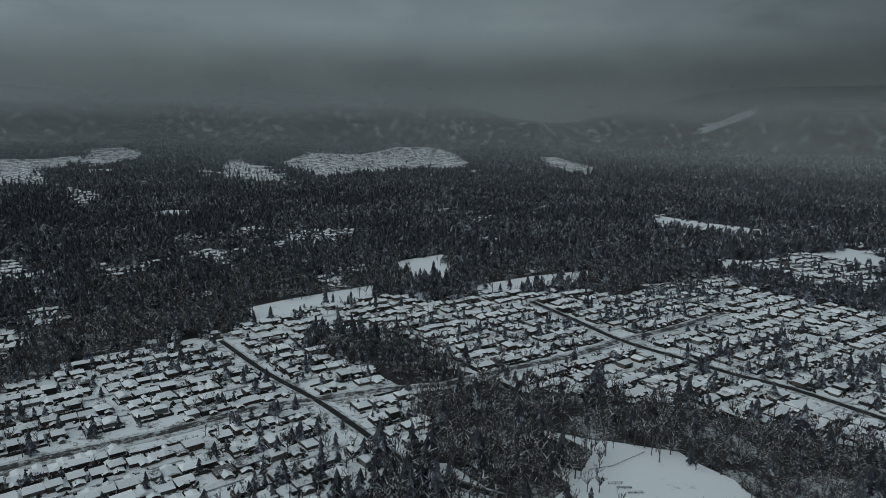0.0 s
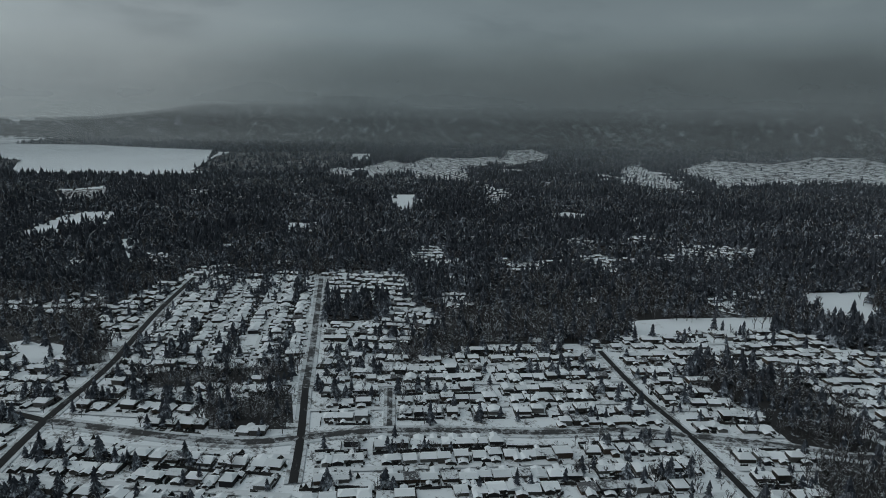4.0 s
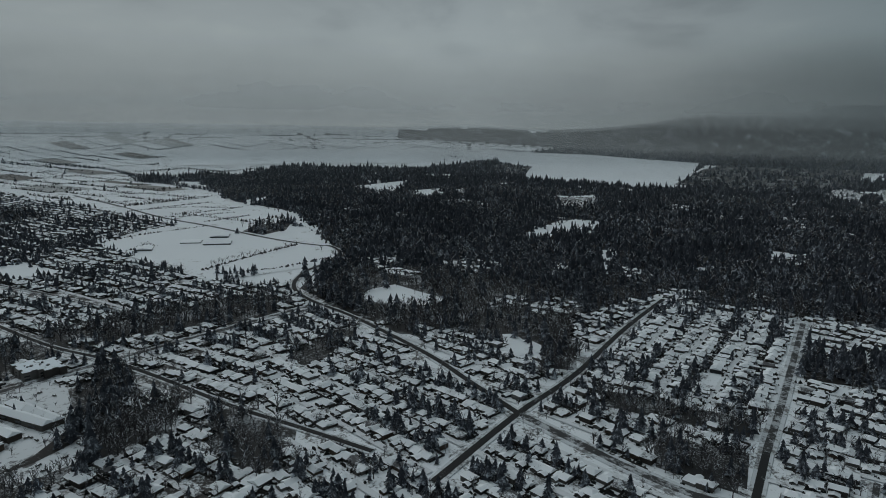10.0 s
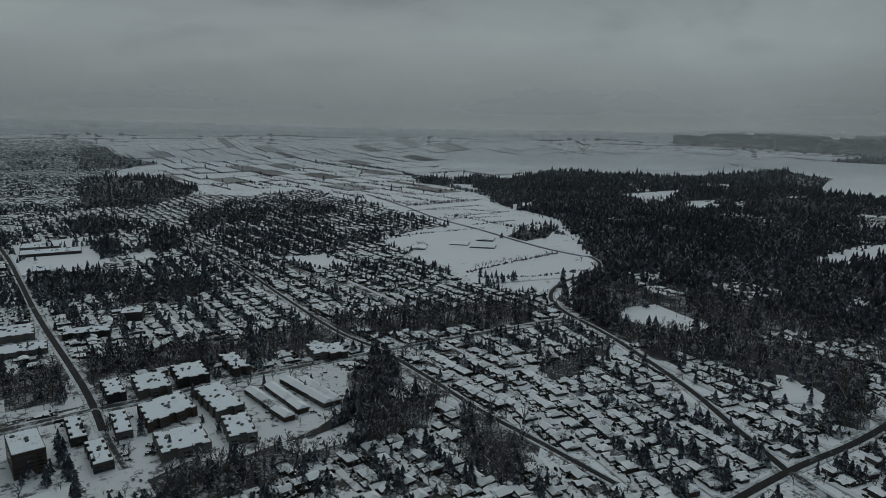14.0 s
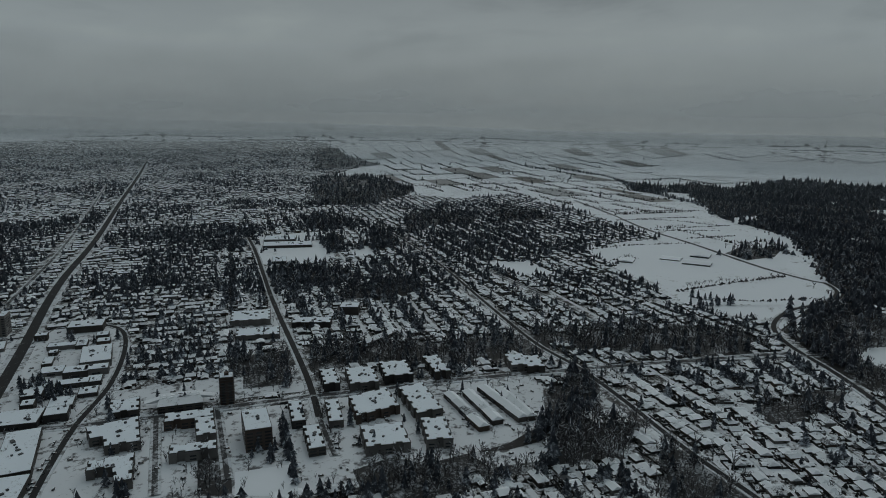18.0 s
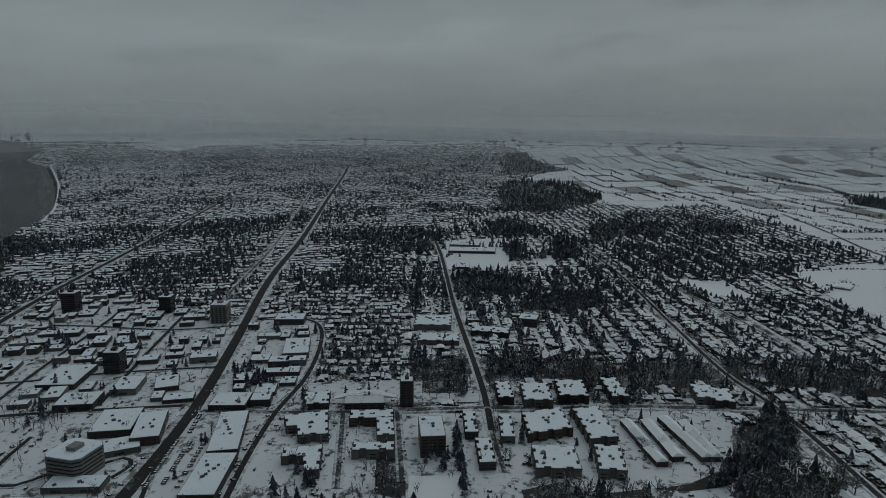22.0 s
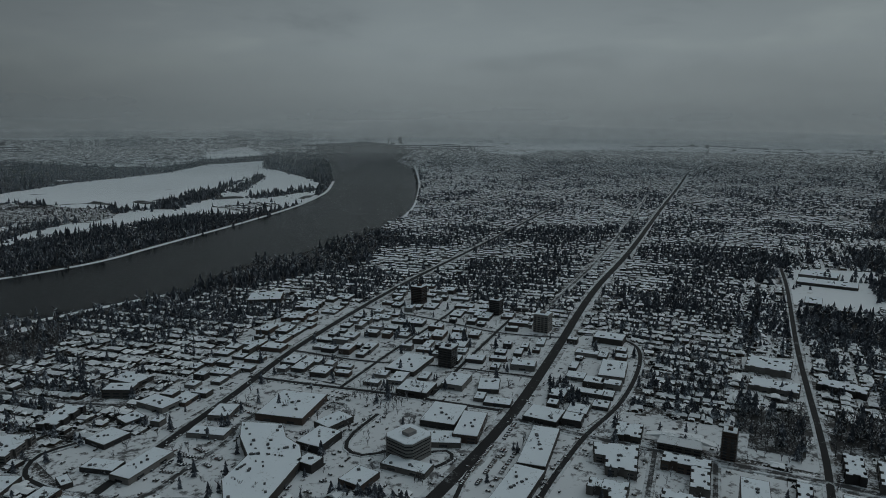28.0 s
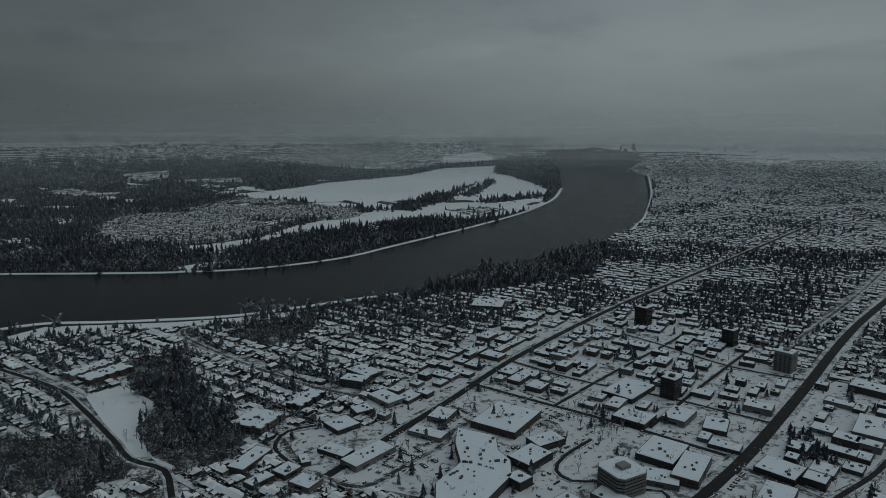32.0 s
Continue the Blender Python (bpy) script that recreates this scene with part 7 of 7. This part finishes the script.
tree_line([(-1172, -72), (-1195, -5), (-1260, 72)], 3.1, FAR_BROAD, (1.8, 5), (1.8, 3.2), TWIGS, "hedgerow", "dark field hedge with scattered bushes", 2.0)
tree_line([(-1400, -289), (-1412, -271), (-1440, -252)], 4.0, FAR_BROAD, (1.8, 5), (1.8, 3.2), TWIGS, "hedgerow", "dark field hedge with scattered bushes", 2.0)
tree_line([(-1977, -417), (-2052, -295), (-2025, -145)], 4.0, FAR_BROAD, (1.8, 5), (1.8, 3.2), TWIGS, "hedgerow", "dark field hedge with scattered bushes", 2.0)
tree_line([(-1884, -386), (-1859, -265), (-1926, -137)], 4.0, FAR_BROAD, (1.8, 5), (1.8, 3.2), TWIGS, "hedgerow", "dark field hedge with scattered bushes", 2.0)
tree_line([(-1478, -373), (-1583, -304), (-1689, -182)], 5.4, FAR_BROAD, (1.8, 5), (1.8, 3.2), TWIGS, "hedgerow", "dark field hedge with scattered bushes", 2.0)
tree_line([(-470, -374), (-439, -341), (-404, -303)], 6.5, FINE, (10, 19), (0.9, 1.4), NEEDLES, "conifer_row", "row of dark snow-dusted spruces")
tree_line([(-551, -396), (-505, -351), (-472, -308)], 6.0, BARE, (7, 13), (1.2, 1.8), TWIGS, "bare_tree_row", "row of leafless trees with snowy twigs")
tree_line([(-649, -339), (-646, -310), (-677, -300)], 6.5, FINE, (10, 19), (0.9, 1.4), NEEDLES, "conifer_row", "row of dark snow-dusted spruces")
tree_line([(-364, -584), (-397, -618), (-430, -683)], 6.0, BARE, (7, 13), (1.2, 1.8), TWIGS, "bare_tree_row", "row of leafless trees with snowy twigs")
tree_line([(-404, -664), (-421, -663), (-427, -640), (-424, -616)], 6.5, FINE, (10, 19), (0.9, 1.4), NEEDLES, "conifer_row", "row of dark snow-dusted spruces")
tree_line([(-395, -638), (-408, -607)], 6.5, FINE, (10, 19), (0.9, 1.4), NEEDLES, "conifer_row", "row of dark snow-dusted spruces")
tree_line([(-565, -603), (-630, -668), (-633, -635), (-577, -595)], 6.0, BARE, (7, 13), (1.2, 1.8), TWIGS, "bare_tree_row", "row of leafless trees with snowy twigs")
tree_line([(-189, -750), (-201, -724), (-213, -700), (-221, -678)], 6.0, BARE, (7, 13), (1.2, 1.8), TWIGS, "bare_tree_row", "row of leafless trees with snowy twigs")
tree_line([(-142, -705), (-149, -668), (-155, -629)], 6.0, BARE, (7, 13), (1.2, 1.8), TWIGS, "bare_tree_row", "row of leafless trees with snowy twigs")
tree_line([(-231, -692), (-252, -721), (-251, -683)], 6.0, BARE, (7, 13), (1.2, 1.8), TWIGS, "bare_tree_row", "row of leafless trees with snowy twigs")
tree_line([(-272, -908), (-303, -945), (-306, -894)], 6.5, FINE, (10, 19), (0.9, 1.4), NEEDLES, "conifer_row", "row of dark snow-dusted spruces")
tree_line([(-348, -869), (-349, -846), (-370, -867)], 6.5, FINE, (10, 19), (0.9, 1.4), NEEDLES, "conifer_row", "row of dark snow-dusted spruces")
tree_line([(-411, -681), (-421, -673), (-426, -658)], 6.5, FINE, (10, 19), (0.9, 1.4), NEEDLES, "conifer_row", "row of dark snow-dusted spruces")
tree_line([(-20, -991), (-52, -1009), (-95, -1025)], 6.0, BARE, (7, 13), (1.2, 1.8), TWIGS, "bare_tree_row", "row of leafless trees with snowy twigs")
tree_line([(181, -956), (149, -923), (128, -838), (100, -811)], 6.5, FINE, (10, 19), (0.9, 1.4), NEEDLES, "conifer_row", "row of dark snow-dusted spruces")
tree_line([(210, -883), (169, -834), (137, -790)], 6.0, BARE, (7, 13), (1.2, 1.8), TWIGS, "bare_tree_row", "row of leafless trees with snowy twigs")
tree_line([(123, -1036), (73, -994), (44, -1011)], 6.5, FINE, (10, 19), (0.9, 1.4), NEEDLES, "conifer_row", "row of dark snow-dusted spruces")
tree_line([(-1234, -124), (-1298, -77), (-1349, -14), (-1420, 30)], 6.0, BARE, (7, 13), (1.2, 1.8), TWIGS, "bare_tree_row", "row of leafless trees with snowy twigs")
tree_line([(-1162, -100), (-1155, -45), (-1108, -98)], 6.5, FINE, (10, 19), (0.9, 1.4), NEEDLES, "conifer_row", "row of dark snow-dusted spruces")
tree_line([(-1409, -281), (-1441, -263)], 6.0, BARE, (7, 13), (1.2, 1.8), TWIGS, "bare_tree_row", "row of leafless trees with snowy twigs")
tree_line([(-295, 688), (-283, 700), (-266, 706)], 6.5, FINE, (10, 19), (0.9, 1.4), NEEDLES, "conifer_row", "row of dark snow-dusted spruces")
tree_line([(-153, 854), (-114, 874), (-95, 876)], 6.5, FINE, (10, 19), (0.9, 1.4), NEEDLES, "conifer_row", "row of dark snow-dusted spruces")
tree_line([(43, 894), (70, 947), (71, 898)], 6.5, FINE, (10, 19), (0.9, 1.4), NEEDLES, "conifer_row", "row of dark snow-dusted spruces")
tree_line([(-3608, -1327), (-3547, -1010), (-3329, -767), (-2797, -468), (-2523, -268)], 6.5, FINE, (10, 19), (0.9, 1.4), NEEDLES, "conifer_row", "row of dark snow-dusted spruces")
tree_line([(-3220, -1303), (-3241, -1250)], 6.5, FINE, (10, 19), (0.9, 1.4), NEEDLES, "conifer_row", "row of dark snow-dusted spruces")
tree_line([(-172, -724), (-198, -659), (-167, -633)], 6.0, BARE, (7, 13), (1.2, 1.8), TWIGS, "bare_tree_row", "row of leafless trees with snowy twigs")
tree_line([(-184, -710), (-222, -720), (-211, -657)], 6.0, BARE, (7, 13), (1.2, 1.8), TWIGS, "bare_tree_row", "row of leafless trees with snowy twigs")
tree_line([(-398, -659), (-419, -656), (-422, -621)], 6.5, FINE, (10, 19), (0.9, 1.4), NEEDLES, "conifer_row", "row of dark snow-dusted spruces")
tree_line([(-460, -594), (-504, -608), (-557, -619), (-587, -598)], 6.0, BARE, (7, 13), (1.2, 1.8), TWIGS, "bare_tree_row", "row of leafless trees with snowy twigs")
tree_line([(72, -863), (65, -870)], 6.5, FINE, (10, 19), (0.9, 1.4), NEEDLES, "conifer_row", "row of dark snow-dusted spruces")
tree_line([(-417, -362), (-434, -356), (-416, -341)], 6.5, FINE, (10, 19), (0.9, 1.4), NEEDLES, "conifer_row", "row of dark snow-dusted spruces")
tree_line([(-196, -527), (-197, -507), (-210, -513)], 6.0, BARE, (7, 13), (1.2, 1.8), TWIGS, "bare_tree_row", "row of leafless trees with snowy twigs")
tree_line([(-574, -583), (-575, -606), (-544, -603)], 6.5, FINE, (10, 19), (0.9, 1.4), NEEDLES, "conifer_row", "row of dark snow-dusted spruces")
tree_line([(-329, -424), (-331, -406), (-320, -403)], 6.5, FINE, (10, 19), (0.9, 1.4), NEEDLES, "conifer_row", "row of dark snow-dusted spruces")
tree_line([(-447, -236), (-465, -213), (-474, -193)], 6.0, BARE, (7, 13), (1.2, 1.8), TWIGS, "bare_tree_row", "row of leafless trees with snowy twigs")
tree_line([(-1207, -1020), (-1267, -933), (-1167, -840), (-1350, -811)], 6.5, FINE, (10, 19), (0.9, 1.4), NEEDLES, "conifer_row", "row of dark snow-dusted spruces")
tree_line([(-14, -1383), (-103, -1485), (-248, -1618), (-407, -1792)], 6.0, BARE, (7, 13), (1.2, 1.8), TWIGS, "bare_tree_row", "row of leafless trees with snowy twigs")
tree_line([(-39, -1310), (-164, -1441), (-309, -1567), (-399, -1674)], 6.5, FINE, (10, 19), (0.9, 1.4), NEEDLES, "conifer_row", "row of dark snow-dusted spruces")



# ---- playing field: rail fence, benches and lone trees ----
def rail_fence(line):
    """Posts and two rails along a line."""
    root = tagged(new("rail_fence"), "low grey rail fence across the snowy field", "fence")
    root.location = (*line[0], 0.55)
    for a, b in zip(line, line[1:]):
        a, b = Vector(a) - Vector(line[0]), Vector(b) - Vector(line[0])
        long, turn = (b - a).length, math.atan2(b.y - a.y, b.x - a.x)
        count = int(long / 3.0)
        for k in range(count):
            p = a.lerp(b, k / count)
            part("post", box(bmesh.new(), p.x - 0.09, p.y - 0.09, -0.6, p.x + 0.09, p.y + 0.09, 1.25), DARK, root)
        for z in (0.55, 1.05):
            bm = box(bmesh.new(), 0, -0.06, z - 0.07, long, 0.06, z + 0.07)
            bmesh.ops.rotate(bm, verts=bm.verts, cent=(0, 0, 0), matrix=Matrix.Rotation(turn, 3, "Z"))
            bmesh.ops.translate(bm, verts=bm.verts, vec=(a.x, a.y, 0))
            part("rail", bm, DARK, root)


FENCE = [(69, 420), (86, 427), (113, 450)]
BENCHES = [(84, 405), (89, 400), (95, 395)]
LONE_TREES = [(142, 429), (165, 408), (157, 424), (72, 394)]
rail_fence(FENCE)


def bench_row(x, y):
    """A long two-step bench for onlookers."""
    root = tagged(new("bench_row"), "low two-step onlookers' bench dusted with snow", "bench")
    root.location, root.rotation_euler = (x, y, 0.5), (0, 0, radians(8))
    for k in range(2):
        part("seat", box(bmesh.new(), -5, 0.7 * k - 0.2, 0.45 + 0.4 * k, 5, 0.7 * k + 0.2, 0.52 + 0.4 * k), DARK, root, "plank seat")
    for sx in (-4.2, 0.0, 4.2):
        part("leg", box(bmesh.new(), sx - 0.08, -0.2, -0.5, sx + 0.08, 0.9, 0.44), STEEL, root)


for spot in BENCHES:
    bench_row(*spot)
for number, spot in enumerate(LONE_TREES):
    tree = bare_thing(50 + number, "lone leafless tree standing on the snowy field")
    high = 7.5 + 1.3 * number
    tree.matrix_basis = Matrix.Translation((*spot, 0.4)) @ Matrix.Rotation(1.7 * number, 4, "Z") @ Matrix.Diagonal((1.5 * high, 1.5 * high, high, 1))


# ---- cars ----
def paint_of(tone):
    mat, tree, shader = material("car_paint", 0.35)
    dust = mixed(tree, spots(tree, 1.5), tone, tuple(0.6 * v for v in tone))
    tree.links.new(dust, shader.inputs["Base Color"])
    return mat


def car(tone, label):
    root = tagged(new("parked_car"), label, "car", "cars on the parking lots")
    bm = box(bmesh.new(), -2.2, -0.88, 0.35, 2.2, 0.88, 0.95)
    bmesh.ops.bevel(bm, geom=bm.edges[:], offset=0.12, segments=1, affect="EDGES")
    part("body", bm, paint_of(tone), root)
    bm = box(bmesh.new(), -1.3, -0.78, 0.95, 1.0, 0.78, 1.45)
    for v in bm.verts:
        if v.co.z > 1.2:
            v.co.x *= 0.7
            v.co.y *= 0.86
    part("cabin", bm, GLASS, root, "dark cabin windows")
    part("roof_snow", box(bmesh.new(), -0.9, -0.66, 1.45, 0.7, 0.66, 1.53), ROOF, root, "thin snow on the car roof")
    for sx in (-1.35, 1.35):
        for sy in (-0.82, 0.82):
            bm = bmesh.new()
            bmesh.ops.create_cone(bm, segments=10, radius1=0.34, radius2=0.34, depth=0.22, cap_ends=True, matrix=Matrix.Translation((sx, sy, 0.34)) @ Matrix.Rotation(radians(90), 4, "X"))
            wheel = part("wheel", bm, DARK, root)
            bm = bmesh.new()
            bmesh.ops.create_cone(bm, segments=8, radius1=0.2, radius2=0.2, depth=0.26, cap_ends=True, matrix=Matrix.Translation((sx, sy, 0.34)) @ Matrix.Rotation(radians(90), 4, "X"))
            part("rim", bm, STEEL, wheel, "grey wheel rim")
    return root


def far_cars(x, y, ang, z):
    """Cars along streets and far lots, joined."""
    n = len(x)
    c, s = np.cos(ang), np.sin(ang)
    loc = [(a, b, q) for q, w, l in ((0.3, 0.88, 2.2), (0.95, 0.88, 2.2), (1.45, 0.66, 0.9)) for a, b in ((-l, -w), (l, -w), (l, w), (-l, w))]
    verts = np.stack([np.stack([a * c - b * s + x, a * s + b * c + y, np.full(n, q) + z], -1) for a, b, q in loc], 1)
    quads = [(k, (k + 1) % 4, (k + 1) % 4 + 4, k + 4) for k in range(4)] + [(4 + k, 4 + (k + 1) % 4, 8 + (k + 1) % 4, 8 + k) for k in range(4)] + [(8, 9, 10, 11)]
    faces = (np.array(quads)[None] + (np.arange(n) * 12)[:, None, None]).reshape(-1, 4)
    picks = np.tile([0] * 4 + [1] * 4 + [2], n)
    tagged(new("street_cars", mesh_of("street_cars", verts.reshape(-1, 3), faces, [SIDING, GLASS, ROOF], picks)), "small cars parked along snowy streets", "car", kind="stuff")


def fill_lots():
    tones = [(0.02, 0.02, 0.022), (0.25, 0.26, 0.27), (0.10, 0.012, 0.012), (0.03, 0.045, 0.08), (0.5, 0.5, 0.5)]
    protos = [car(t, "%s car parked on a snowy lot" % n) for t, n in zip(tones, ("black", "silver grey", "dark red", "dark blue", "white"))]
    used = [False] * len(protos)
    spots_x = []
    for (ax, ay), (bx, by), rows, gap in (((45, -630), (-10, -600), 4, 15), ((-300, -545), (-240, -480), 3, 13), ((10, -645), (-25, -598), 3, 14), ((-150, -735), (-175, -708), 3, 12),
                                          ((-55, -700), (-20, -740), 3, 13), ((185, -510), (225, -490), 3, 14), ((-330, -590), (-300, -555), 1, 12)):
        a, b = Vector((ax, ay)), Vector((bx, by))
        way = (b - a).normalized()
        across = Vector((-way.y, way.x))
        for k in range(rows):
            for m in range(int((b - a).length / 3.0)):
                if rng.uniform() < 0.62:
                    p = a + way * m * 3.0 + across * (k - rows / 2) * gap
                    spots_x.append((p.x, p.y, math.atan2(across.y, across.x) + (0 if rng.uniform() < 0.5 else math.pi)))
    spots_x = [p for p in spots_x if not any(inside(np.array([p[0]]), np.array([p[1]]), o)[0] for _, _, o in blocks)]
    single = set(rng.choice(len(spots_x), min(60, len(spots_x)), replace=False).tolist())
    rest = []
    for k, (x, y, a) in enumerate(spots_x):
        if k in single:
            n = k % len(protos)
            m = pose(x, y, 0.85, 0, 0, math.degrees(a))
            if used[n]:
                copy_thing(protos[n], m)
            else:
                protos[n].matrix_basis = m
                used[n] = True
        else:
            rest.append((x, y, a))
    # more on yards and along the kerbs of the centre
    count = 12000
    turn, r = rng.uniform(math.radians(100), math.radians(216), count), rng.uniform(380, 1150, count)
    x, y = CENTRE.x - r * np.sin(turn), CENTRE.y + r * np.cos(turn)
    kind = look_up(x, y)[0]
    clear = np.isin(kind, [KINDS.index("paved"), KINDS.index("centre")])
    x, y = x[clear], y[clear]
    x, y = (np.round(v / 3.1) * 3.1 for v in (x, y))
    u, v = (x + y) * 0.7071, (y - x) * 0.7071
    clear = (v % 18.0 < 6.0) & (grove_at(6 * x % 4000, 6 * y % 4000) > 0.0)
    for _, _, o in blocks + shop_outlines:
        clear &= ~inside(x, y, list(o))
    for a, b in zip(x[clear], y[clear]):
        rest.append((a, b, math.radians(45 if rng.uniform() < 0.7 else 135)))
    # cars on driveways
    near = house_rows[:1800]
    some = near[rng.uniform(0, 1, len(near)) < 0.4]
    x, y, ang = around(some, 10.5, 3.0, 0.8)
    rest = np.array(rest)
    far_cars(np.concatenate([rest[:, 0], x]), np.concatenate([rest[:, 1], y]), np.concatenate([rest[:, 2], ang + np.pi / 2]), np.concatenate([np.full(len(rest), 0.85), np.full(len(x), 0.55)]))


fill_lots()
